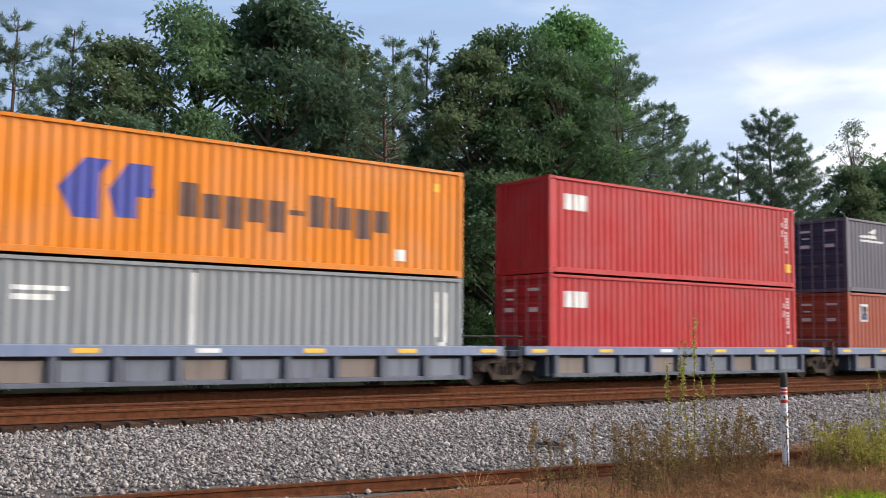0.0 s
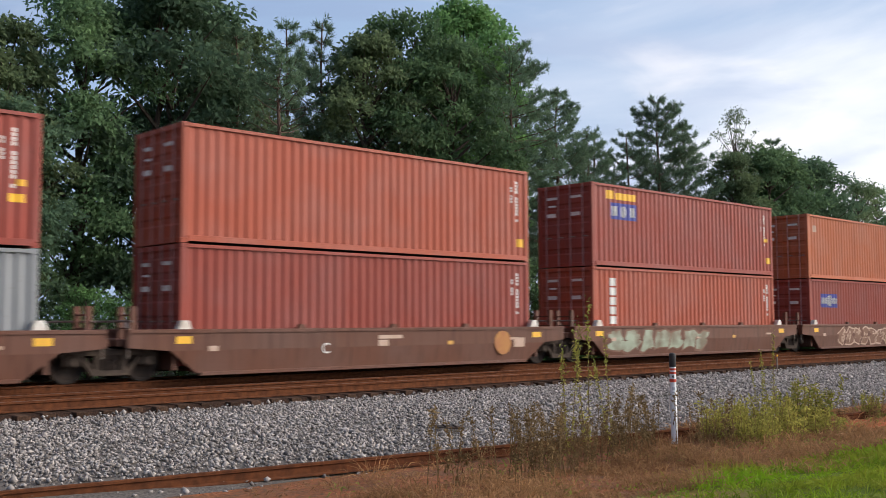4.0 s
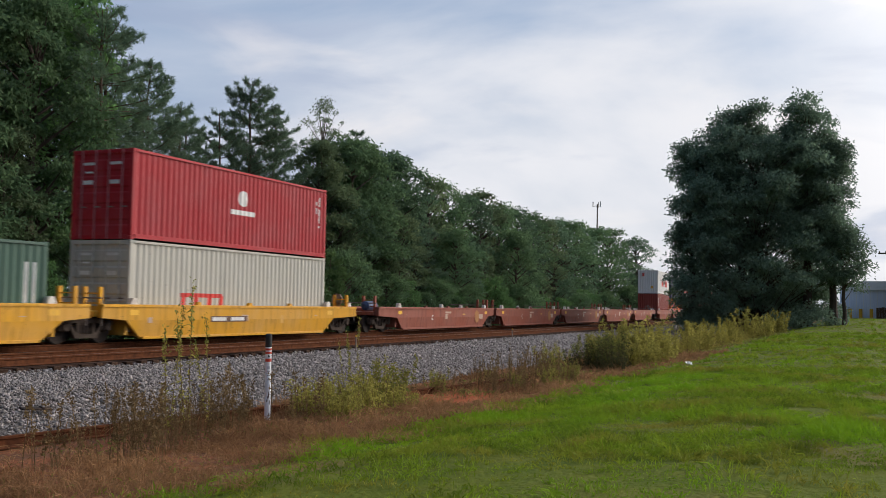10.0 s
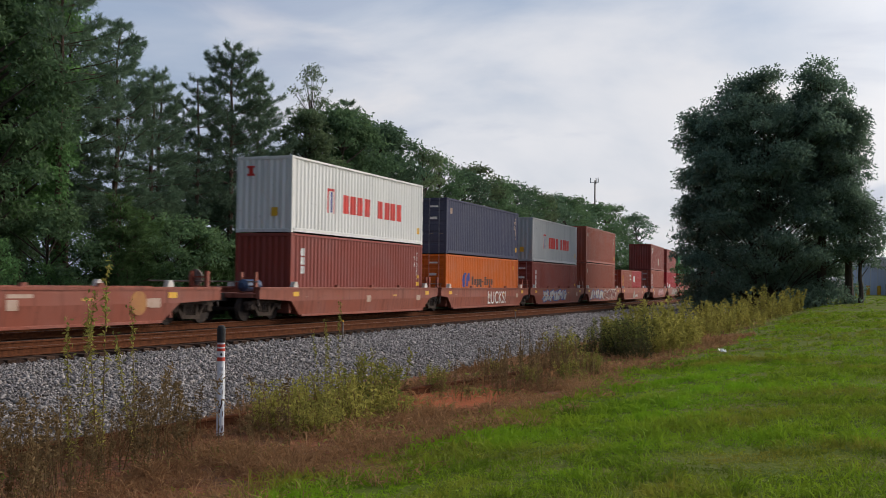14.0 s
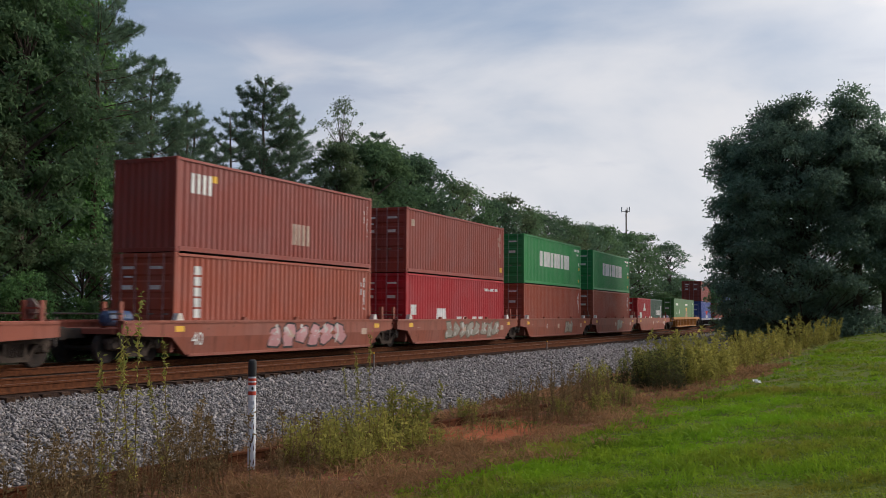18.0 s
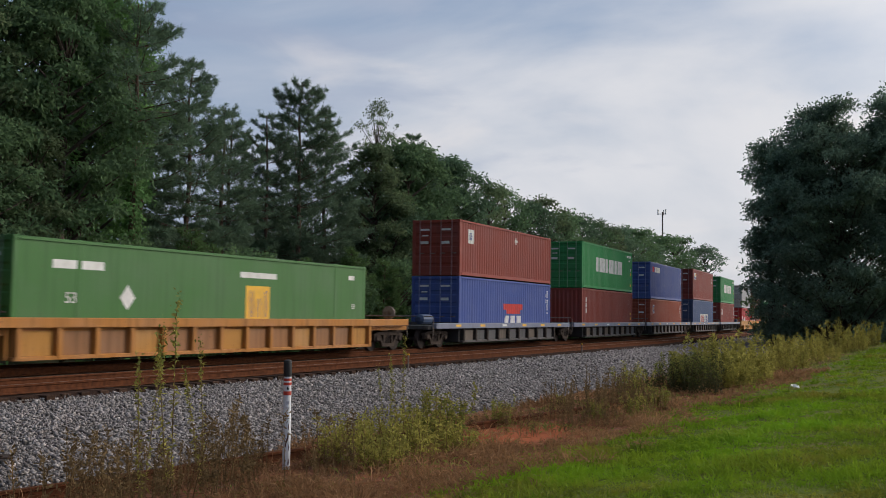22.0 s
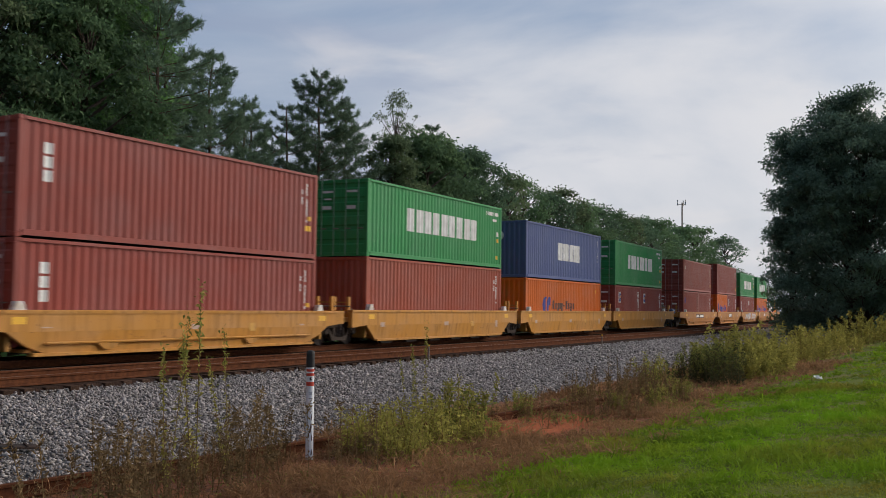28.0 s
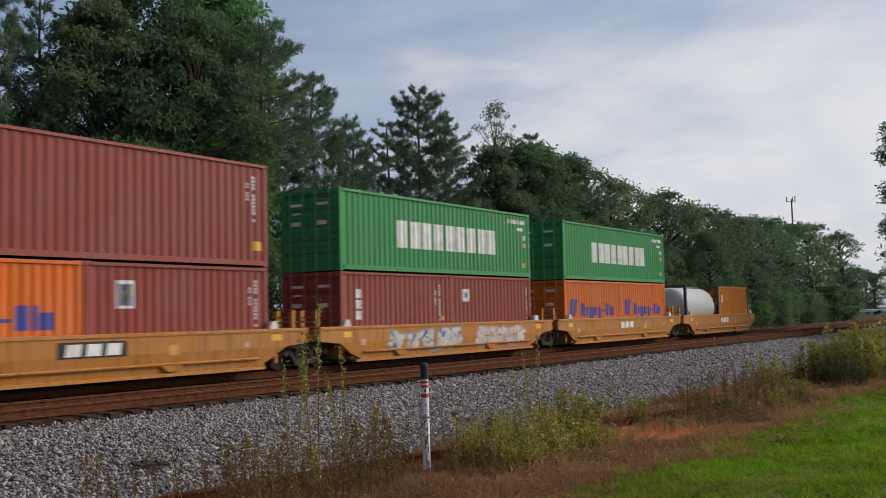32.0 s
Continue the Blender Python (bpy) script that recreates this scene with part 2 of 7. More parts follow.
COL = {
    "orange": (0.82, 0.245, 0.004), "rust": (0.35, 0.070, 0.048), "brick": (0.44, 0.098, 0.052), "terra": (0.54, 0.155, 0.065), "maroon": (0.21, 0.042, 0.042), "red": (0.56, 0.030, 0.034),
    "crimson": (0.52, 0.022, 0.032), "tangerine": (0.80, 0.170, 0.008), "green": (0.046, 0.34, 0.095), "pine": (0.075, 0.145, 0.105), "emp": (0.072, 0.215, 0.050), "blue": (0.085, 0.135, 0.42), "sea": (0.095, 0.145, 0.29),
    "slate": (0.165, 0.150, 0.190), "navy": (0.070, 0.075, 0.135), "grey": (0.30, 0.31, 0.32), "white": (1.0, 0.98, 0.91), "cream": (0.62, 0.59, 0.50), "silver": (0.60, 0.60, 0.58),
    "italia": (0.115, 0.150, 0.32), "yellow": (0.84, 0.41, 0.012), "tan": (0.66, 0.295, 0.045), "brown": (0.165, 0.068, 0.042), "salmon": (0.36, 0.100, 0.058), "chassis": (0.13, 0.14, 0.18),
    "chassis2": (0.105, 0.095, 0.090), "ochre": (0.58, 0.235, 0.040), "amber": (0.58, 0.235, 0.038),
}
WHITE = surface("marking_white", (0.80, 0.79, 0.75), (0.62, 0.60, 0.56), scale=3.0, rough=0.6)
BLUE = surface("marking_blue", (0.045, 0.055, 0.30), (0.06, 0.07, 0.26), scale=3.0, rough=0.6)
DARK = surface("marking_dark", (0.09, 0.045, 0.035), (0.13, 0.06, 0.04), scale=3.0, rough=0.6)
YEL = surface("marking_yellow", (0.85, 0.48, 0.03), (0.70, 0.38, 0.04), scale=3.0, rough=0.6)
REDM = surface("marking_red", (0.70, 0.045, 0.03), (0.55, 0.05, 0.04), scale=3.0, rough=0.6)
GREYM = surface("marking_grey", (0.34, 0.31, 0.29), (0.26, 0.24, 0.23), scale=3.0, rough=0.6)
PALE = surface("marking_pale", (0.50, 0.36, 0.28), (0.42, 0.28, 0.20), scale=3.0, rough=0.6)
OCHRE = surface("marking_ochre", (0.62, 0.34, 0.06), (0.48, 0.24, 0.06), scale=3.0, rough=0.6)
INK = {"w": WHITE, "b": BLUE, "d": DARK, "y": YEL, "r": REDM, "g": GREYM, "p": PALE}
# grimy steel, base darkened further to stand for shade on the trucks
STEEL = surface("dirty_shaded_steel", (0.030, 0.026, 0.024), (0.062, 0.042, 0.032), scale=6.0, rough=0.85, bump=0.3, spec=0.15)
GALV = surface("worn_steel", (0.26, 0.22, 0.19), (0.14, 0.09, 0.065), scale=7.0, rough=0.6, bump=0.2)
CASTING = surface("dusty_casting", (0.090, 0.068, 0.054), (0.045, 0.034, 0.028), scale=7.0, rough=0.9, bump=0.3, spec=0.1)
BLACK = surface("black_rubber", (0.018, 0.018, 0.018), (0.035, 0.032, 0.03), scale=10.0, rough=0.7)
RAIL = surface("rail_rust", (0.135, 0.050, 0.022), (0.075, 0.029, 0.015), scale=9.0, rough=0.9, bump=0.3, spec=0.06)
RAILTOP = surface("rail_bright", (0.20, 0.135, 0.10), (0.15, 0.085, 0.055), scale=5.0, rough=0.5, metal=0.4)
TIE = surface("tie_timber", (0.040, 0.024, 0.017), (0.082, 0.048, 0.032), scale=5.0, rough=0.9, stretch=(6, 1, 6), bump=0.6, objvar=0.35, spec=0.06)
STONE = surface("ballast_stone", (0.325, 0.292, 0.268), (0.190, 0.164, 0.149), scale=14.0, rough=0.9, island=0.55, bump=0.3)
GRAVEL = surface("ballast_bed", (0.150, 0.128, 0.112), (0.060, 0.048, 0.041), scale=26.0, rough=0.95, bump=1.0, bump_scale=30.0)
RUSTBED = surface("rusty_ballast", (0.056, 0.031, 0.021), (0.026, 0.016, 0.012), scale=22.0, rough=0.95, bump=1.0, bump_scale=30.0, spec=0.05)
BARK = surface("bark", (0.090, 0.066, 0.050), (0.045, 0.032, 0.026), scale=6.0, rough=0.95, stretch=(4, 4, 0.7), bump=0.8, bump_scale=14.0)
PINEBARK = surface("pine_bark", (0.135, 0.082, 0.058), (0.065, 0.042, 0.032), scale=6.0, rough=0.95, stretch=(4, 4, 0.8), bump=0.8, bump_scale=14.0)
LEAF_A = leafy("leaf_green", (0.152, 0.234, 0.108), (0.110, 0.188, 0.094), trans=0.5)
LEAF_B = leafy("leaf_bright", (0.150, 0.262, 0.090), (0.110, 0.212, 0.082), trans=0.5)
LEAF_C = leafy("leaf_olive", (0.166, 0.216, 0.104), (0.122, 0.172, 0.092), trans=0.5)
LEAF_D = leafy("leaf_dark", (0.128, 0.198, 0.112), (0.098, 0.160, 0.098), trans=0.5)
# oak leaf tone lifted and blued to stand for distance haze
LEAF_O = leafy("leaf_oak_hazed", (0.168, 0.236, 0.160), (0.130, 0.190, 0.136), trans=0.55)
NEEDLE = leafy("pine_needle", (0.160, 0.228, 0.138), (0.122, 0.186, 0.120), trans=0.45)
SAPLING = leafy("young_needle", (0.115, 0.185, 0.066), (0.085, 0.145, 0.058), trans=0.45)
WEED_D = leafy("weed_dark", (0.105, 0.105, 0.045), (0.065, 0.075, 0.032), trans=0.4)
WEED_Y = leafy("weed_yellow", (0.41, 0.365, 0.085), (0.255, 0.245, 0.064), trans=0.5)
WEED_G = leafy("weed_green", (0.25, 0.265, 0.062), (0.170, 0.185, 0.050), trans=0.5)
WEED_B = leafy("weed_brown", (0.245, 0.165, 0.075), (0.150, 0.105, 0.052), trans=0.4)
STRAW = leafy("dry_straw", (0.46, 0.265, 0.125), (0.25, 0.135, 0.065), trans=0.4)
GRASS = grassy("grass_blade", (0.240, 0.335, 0.020), (0.165, 0.245, 0.020), trans=0.4)


# ---------------------------------------------------------------- mesh helpers
class Geo:
    """Collects vertices and faces."""

    def __init__(self):
        self.v, self.f = [], []

    def add(self, verts, faces):
        n = len(self.v)
        self.v += [tuple(p) for p in verts]
        self.f += [tuple(i + n for i in q) for q in faces]
        return self

    def box(self, x0, x1, y0, y1, z0, z1, c=0.0):
        """A box, with its vertical and long edges chamfered by c."""
        if c <= 0:
            p = [(x, y, z) for z in (z0, z1) for x, y in ((x0, y0), (x1, y0), (x1, y1), (x0, y1))]
            return self.add(p, [(3, 2, 1, 0), (4, 5, 6, 7), (0, 1, 5, 4), (1, 2, 6, 5), (2, 3, 7, 6), (3, 0, 4, 7)])
        ring = lambda e: [(x0 + e, y0), (x1 - e, y0), (x1, y0 + e), (x1, y1 - e), (x1 - e, y1), (x0 + e, y1), (x0, y1 - e), (x0, y0 + e)]
        p = [(x, y, z0) for x, y in ring(c)] + [(x, y, z1 - c) for x, y in ring(c)]
        p += [(min(max(x, x0 + c), x1 - c), min(max(y, y0 + c), y1 - c), z1) for x, y in ring(c)]
        f = [tuple(reversed(range(8))), tuple(range(16, 24))]
        for k in (0, 8):
            f += [(k + i, k + (i + 1) % 8, k + 8 + (i + 1) % 8, k + 8 + i) for i in range(8)]
        return self.add(p, f)

    def prism(self, prof, a, b, axis="y"):
        """The outline prof (two coordinates) drawn out from a to b along an axis."""
        n = len(prof)
        put = {"x": lambda p, s: (s, p[0], p[1]), "y": lambda p, s: (p[0], s, p[1]), "z": lambda p, s: (p[0], p[1], s)}[axis]
        v = [put(p, a) for p in prof] + [put(p, b) for p in prof]
        f = [tuple(range(n)), tuple(reversed(range(n, 2 * n)))]
        f += [(i, n + i, n + (i + 1) % n, (i + 1) % n) for i in range(n)]
        return self.add(v, f)

    def tube(self, p0, p1, r0, r1=None, n=8, cap=True):
        r1 = r0 if r1 is None else r1
        p0, p1 = Vector(p0), Vector(p1)
        d = (p1 - p0).normalized()
        a = d.orthogonal().normalized()
        b = d.cross(a)
        v = []
        for p, r in ((p0, r0), (p1, r1)):
            v += [p + (a * math.cos(2 * math.pi * i / n) + b * math.sin(2 * math.pi * i / n)) * r for i in range(n)]
        f = [(i, (i + 1) % n, n + (i + 1) % n, n + i) for i in range(n)]
        if cap:
            f += [tuple(reversed(range(n))), tuple(range(n, 2 * n))]
        return self.add(v, f)

    def lathe(self, prof, n=16, axis="y", at=(0, 0, 0)):
        """Rings of (radius, place along the axis) round an axis."""
        v, f = [], []
        for r, s in prof:
            for i in range(n):
                c, q = r * math.cos(2 * math.pi * i / n), r * math.sin(2 * math.pi * i / n)
                v.append({"y": (c, s, q), "x": (s, c, q), "z": (c, q, s)}[axis])
        for k in range(len(prof) - 1):
            f += [(k * n + i, k * n + (i + 1) % n, (k + 1) * n + (i + 1) % n, (k + 1) * n + i) for i in range(n)]
        f += [tuple(reversed(range(n))), tuple(range((len(prof) - 1) * n, len(prof) * n))]
        return self.add([(p[0] + at[0], p[1] + at[1], p[2] + at[2]) for p in v], f)

    def mesh(self, name, mat, smooth=False):
        me = bpy.data.meshes.new(name)
        me.from_pydata(self.v, [], self.f)
        bm = bmesh.new()
        bm.from_mesh(me)
        bmesh.ops.recalc_face_normals(bm, faces=bm.faces)
        bm.to_mesh(me)
        bm.free()
        if smooth:
            me.polygons.foreach_set("use_smooth", [True] * len(me.polygons))
        me.materials.append(mat)
        return me


def part(name, geo, mat, parent, label="", smooth=False):
    """One mesh object under a thing or a part; geo is a Geo or a finished mesh."""
    me = geo.mesh(name, mat, smooth) if isinstance(geo, Geo) else geo
    ob = new(name, me)
    ob.parent = parent
    return tagged(ob, label) if label else ob


def thing(name, label, category, group="", kind="", at=None):
    ob = new(name)
    ob.empty_display_size = 0.3
    if at is not None:
        ob.matrix_world = at
    return tagged(ob, label, category, group, kind)


def raw_mesh(name, verts, faces_flat, per, mat):
    """A mesh straight from arrays, all faces with `per` corners."""
    me = bpy.data.meshes.new(name)
    nf = len(faces_flat) // per
    me.vertices.add(len(verts))
    me.vertices.foreach_set("co", np.asarray(verts, np.float32).ravel())
    me.loops.add(nf * per)
    me.loops.foreach_set("vertex_index", np.asarray(faces_flat, np.int32))
    me.polygons.add(nf)
    me.polygons.foreach_set("loop_start", np.arange(0, nf * per, per, dtype=np.int32))
    me.update(calc_edges=True)
    me.materials.append(mat)
    return me


# ---------------------------------------------------------------- the line of the tracks
CURVE, X_BEND, X_END = 0.000367, 25.0, 135.0
Y_TRAIN, Y_NEAR = 21.09, 16.80


def bend(x):
    """Sideways offset and slope of the line at x."""
    d = min(max(x - X_BEND, 0.0), X_END - X_BEND)
    return CURVE * d * d + 2 * CURVE * d * max(x - X_END, 0.0), 2 * CURVE * d


def on_line(a, y):
    """Pose on the line y at the length a along it."""
    x = a
    if a > X_BEND:
        s = min(a, X_END + 1.0) - X_BEND
        x = X_BEND + s * (1 - (2 * CURVE * s) ** 2 / 6)
        if a > X_END + 1.0:
            x += (a - X_END - 1.0) * math.cos(math.atan(bend(400)[1]))
    o, sl = bend(x)
    return pose(x, y + o, 0, 0, 0, math.degrees(math.atan(sl)))


# ---------------------------------------------------------------- ground
def ground_z(x, y):
    """Height of the ground away from the ballast."""
    y -= bend(x)[0] if y > 8 else 0.0
    pts = ((-400, 0.9), (-60, 0.3), (-12, -0.10), (0, -0.20), (3.0, -0.36), (4.6, -0.52), (6.0, -0.72), (10.5, -0.86), (13, -0.90), (24.5, -0.80), (27.5, -0.55), (40, -0.2), (120, 1.5), (400, 4.0))
    z = pts[-1][1]
    for (a, za), (b, zb) in zip(pts, pts[1:]):
        if y <= b:
            z = za + (zb - za) * max(0.0, (y - a) / (b - a))
            break
    k = min(max((8.5 - y) / 6.0, 0.0), 1.0)
    z += k * 0.0105 * min(max(x - 24.0, 0.0), 80.0)
    return z


def ground():
    xs = sorted(set([-400, -200, -100, -60, -40, -25] + list(range(-16, 100, 2)) + [105, 115, 130, 150, 180, 220, 300, 420, 600, 900]))
    ys = sorted(set([-500, -250, -120, -70, -40, -28, -20, -15] + [v * 0.75 for v in range(-16, 42)] + [34, 38, 44, 52, 64, 90, 150, 300, 700]))
    V, F = [], []
    for x in xs:
        for y in ys:
            n = noise.noise((x * 0.35, y * 0.35, 0)) * 0.05 + noise.noise((x * 1.1, y * 1.1, 3)) * 0.02
            V.append((x, y, ground_z(x, y) + (n if y < 12 else 0.0)))
    ny = len(ys)
    for i in range(len(xs) - 1):
        for j in range(ny - 1):
            F.append((i * ny + j, (i + 1) * ny + j, (i + 1) * ny + j + 1, i * ny + j + 1))
    m, nt, b, N, L = nodes_of("soil_and_grass")
    geo, sep = N("ShaderNodeNewGeometry"), N("ShaderNodeSeparateXYZ")
    L(geo.outputs["Position"], sep.inputs["Vector"])

    def noise_of(scale, detail=6.0):
        n = N("ShaderNodeTexNoise")
        n.inputs["Scale"].default_value, n.inputs["Detail"].default_value = scale, detail
        L(geo.outputs["Position"], n.inputs["Vector"])
        return n.outputs["Fac"]

    def rng(src, a, z):
        r = N("ShaderNodeMapRange")
        r.inputs["From Min"].default_value, r.inputs["From Max"].default_value = a, z
        L(src, r.inputs["Value"])
        return r.outputs["Result"]

    def mixc(fac, c1, c2):
        x = N("ShaderNodeMixRGB")
        L(fac, x.inputs[0])
        for i, c in ((1, c1), (2, c2)):
            if isinstance(c, tuple):
                x.inputs[i].default_value = (*c, 1)
            else:
                L(c, x.inputs[i])
        return x.outputs["Color"]

    big, mid, fine = noise_of(0.35), noise_of(1.6), noise_of(14.0, 8.0)
    grass = mixc(rng(mid, 0.35, 0.7), (0.085, 0.120, 0.006), (0.13, 0.145, 0.012))
    grass = mixc(rng(big, 0.55, 0.72), grass, (0.17, 0.135, 0.045))
    soil = mixc(rng(mid, 0.4, 0.65), (0.29, 0.100, 0.042), (0.175, 0.080, 0.040))
    soil = mixc(rng(fine, 0.45, 0.7), soil, (0.105, 0.064, 0.038))
    edge = N("ShaderNodeMath")
    edge.operation = "MULTIPLY_ADD"
    edge.inputs[1].default_value, edge.inputs[2].default_value = 2.6, -1.3
    L(big, edge.inputs[0])
    yy = N("ShaderNodeMath")
    L(sep.outputs["Y"], yy.inputs[0])
    L(edge.outputs["Value"], yy.inputs[1])
    col = mixc(rng(yy.outputs["Value"], 4.4, 5.6), grass, soil)
    patch = N("ShaderNodeVectorMath")
    patch.operation = "DISTANCE"
    patch.inputs[1].default_value = (17.8, 7.3, -0.75)
    sq = N("ShaderNodeVectorMath")
    sq.operation = "MULTIPLY"
    sq.inputs[1].default_value = (0.42, 1.0, 1.0)
    L(geo.outputs["Position"], sq.inputs[0])
    patch.inputs[1].default_value = (17.8 * 0.42, 7.3, -0.75)
    L(sq.outputs["Vector"], patch.inputs[0])
    col = mixc(rng(patch.outputs["Value"], 1.3, 0.7), col, mixc(rng(fine, 0.4, 0.7), (0.42, 0.115, 0.040), (0.30, 0.085, 0.034)))
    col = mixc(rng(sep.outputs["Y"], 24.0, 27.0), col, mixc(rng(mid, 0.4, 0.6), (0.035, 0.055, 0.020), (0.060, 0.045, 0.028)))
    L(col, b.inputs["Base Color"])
    b.inputs["Roughness"].default_value = 0.95
    b.inputs["Specular IOR Level"].default_value = 0.15
    bp = N("ShaderNodeBump")
    bp.inputs["Strength"].default_value, bp.inputs["Distance"].default_value = 0.9, 0.05
    L(fine, bp.inputs["Height"])
    L(bp.outputs["Normal"], b.inputs["Normal"])
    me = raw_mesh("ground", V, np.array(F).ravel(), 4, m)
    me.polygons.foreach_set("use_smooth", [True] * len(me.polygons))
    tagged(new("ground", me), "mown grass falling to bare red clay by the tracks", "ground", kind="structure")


ground()

SIDING_Y, SIDING_SLOPE = 10.911, -0.142      # the disused siding's rail: y at x = 0, and its slope
BED = ((9.6, -0.92), (11.2, -0.66), (13.2, -0.45), (15.1, -0.34), (15.48, -0.30), (15.66, -0.205), (18.2, -0.20), (19.0, -0.24), (19.9, -0.20), (22.6, -0.20), (23.4, -0.40), (25.0, -0.95))


def bed_z(y):
    for (a, za), (b, zb) in zip(BED, BED[1:]):
        if a <= y <= b:
            return za + (zb - za) * (y - a) / (b - a)
    return -1.0


def ballast():
    V, F, xs = [], [], [-60, -30] + list(range(-20, 140, 2)) + list(range(140, 420, 12))
    for x in xs:
        o = bend(x)[0]
        for y, z in BED:
            V.append((x, y + o, z + noise.noise((x * 0.6, y * 0.9, 5)) * 0.035))
    n = len(BED)
    F = [(i * n + j, (i + 1) * n + j, (i + 1) * n + j + 1, i * n + j + 1) for i in range(len(xs) - 1) for j in range(n - 1)]
    me = raw_mesh("ballast_bed", V, np.array(F).ravel(), 4, GRAVEL)
    me.materials.append(RUSTBED)
    me.polygons.foreach_set("material_index", [1 if 15.4 < BED[j][0] < 23 else 0 for i in range(len(xs) - 1) for j in range(n - 1)])
    tagged(new("ballast_bed", me), "grey crushed stone ballast sloping down from the tracks", "ballast", kind="structure")
    # loose stones, each a squashed and chipped octahedron
    rng = np.random.default_rng(5)
    P = []
    for x0, x1, per in ((-1, 8, 400), (8, 20, 440), (20, 34, 260), (34, 60, 100), (60, 120, 24)):
        k = int((x1 - x0) * 6.4 * per)
        P.append(np.stack([rng.uniform(x0, x1, k), rng.uniform(9.3, 15.55, k)], 1))
    P = np.concatenate(P)
    foot = np.maximum(SIDING_Y + SIDING_SLOPE * P[:, 0] + 0.15, 9.2)
    thin = rng.random(len(P)) < np.clip((P[:, 1] - foot) / 0.8, 0.05, 1)
    P = P[thin]
    k = len(P)
    Z = np.interp(P[:, 1], [b[0] for b in BED], [b[1] for b in BED]) + rng.uniform(0.0, 0.03, k)
    O = np.array([bend(x)[0] for x in P[:, 0]])
    size = rng.gamma(6.0, 0.0043, k) * np.where(P[:, 0] > 34, 1.7, np.where(P[:, 0] > 20, 1.2, 1.0))
    base = np.array([(1, 0, 0), (0, 1, 0), (-1, 0, 0), (0, -1, 0), (0, 0, 1), (0, 0, -1)], float)
    tri = np.array([(0, 1, 4), (1, 2, 4), (2, 3, 4), (3, 0, 4), (1, 0, 5), (2, 1, 5), (3, 2, 5), (0, 3, 5)])
    v = base[None] * rng.uniform(0.6, 1.35, (k, 6, 1)) + rng.normal(0, 0.16, (k, 6, 3))
    v *= (size[:, None] * rng.uniform(0.6, 1.3, (k, 3)) * [1.15, 1.0, 0.8])[:, None, :]
    a = rng.uniform(0, 2 * np.pi, k)
    c, s = np.cos(a)[:, None], np.sin(a)[:, None]
    tl = rng.normal(0, 0.5, k)
    ct, st = np.cos(tl)[:, None], np.sin(tl)[:, None]
    y1, z1 = v[:, :, 1] * ct - v[:, :, 2] * st, v[:, :, 1] * st + v[:, :, 2] * ct
    x2, y2 = v[:, :, 0] * c - y1 * s, v[:, :, 0] * s + y1 * c
    W = np.stack([x2 + P[:, :1], y2 + (P[:, 1] + O)[:, None], z1 + Z[:, None]], 2)
    F = (tri[None] + (np.arange(k) * 6)[:, None, None]).reshape(-1)
    tagged(new("ballast_stones", raw_mesh("ballast_stones", W.reshape(-1, 3), F, 3, STONE)), "loose grey ballast stones heaped beside the track", "gravel", kind="stuff")


ballast()

RAIL_PROF = [(-0.07, -0.18), (0.07, -0.18), (0.07, -0.165), (0.012, -0.145), (0.010, -0.05), (0.036, -0.04), (0.036, -0.006), (0.028, 0.0), (-0.028, 0.0), (-0.036, -0.006), (-0.036, -0.04), (-0.010, -0.05), (-0.012, -0.145), (-0.07, -0.165)]


def rail_mesh(name, y, x0, x1, z=0.0, curved=True, slope=0.0):
    g = Geo()
    xs = [x0 + i * (x1 - x0) / 60 for i in range(61)]
    n = len(RAIL_PROF)
    v = []
    for x in xs:
        o = bend(x)[0] if curved else slope * (x - x0)
        v += [(x, y + o + p, z + q) for p, q in RAIL_PROF]
    f = [(i * n + j, (i + 1) * n + j, (i + 1) * n + (j + 1) % n, i * n + (j + 1) % n) for i in range(60) for j in range(n)]
    f += [tuple(range(n)), tuple(range(60 * n, 61 * n))]
    me = g.add(v, f).mesh(name, RAIL)
    me.materials.append(RAILTOP)
    for p in me.polygons:
        if curved and p.normal.z > 0.9 and p.center.z > z - 0.01:
            p.material_index = 1
    return me


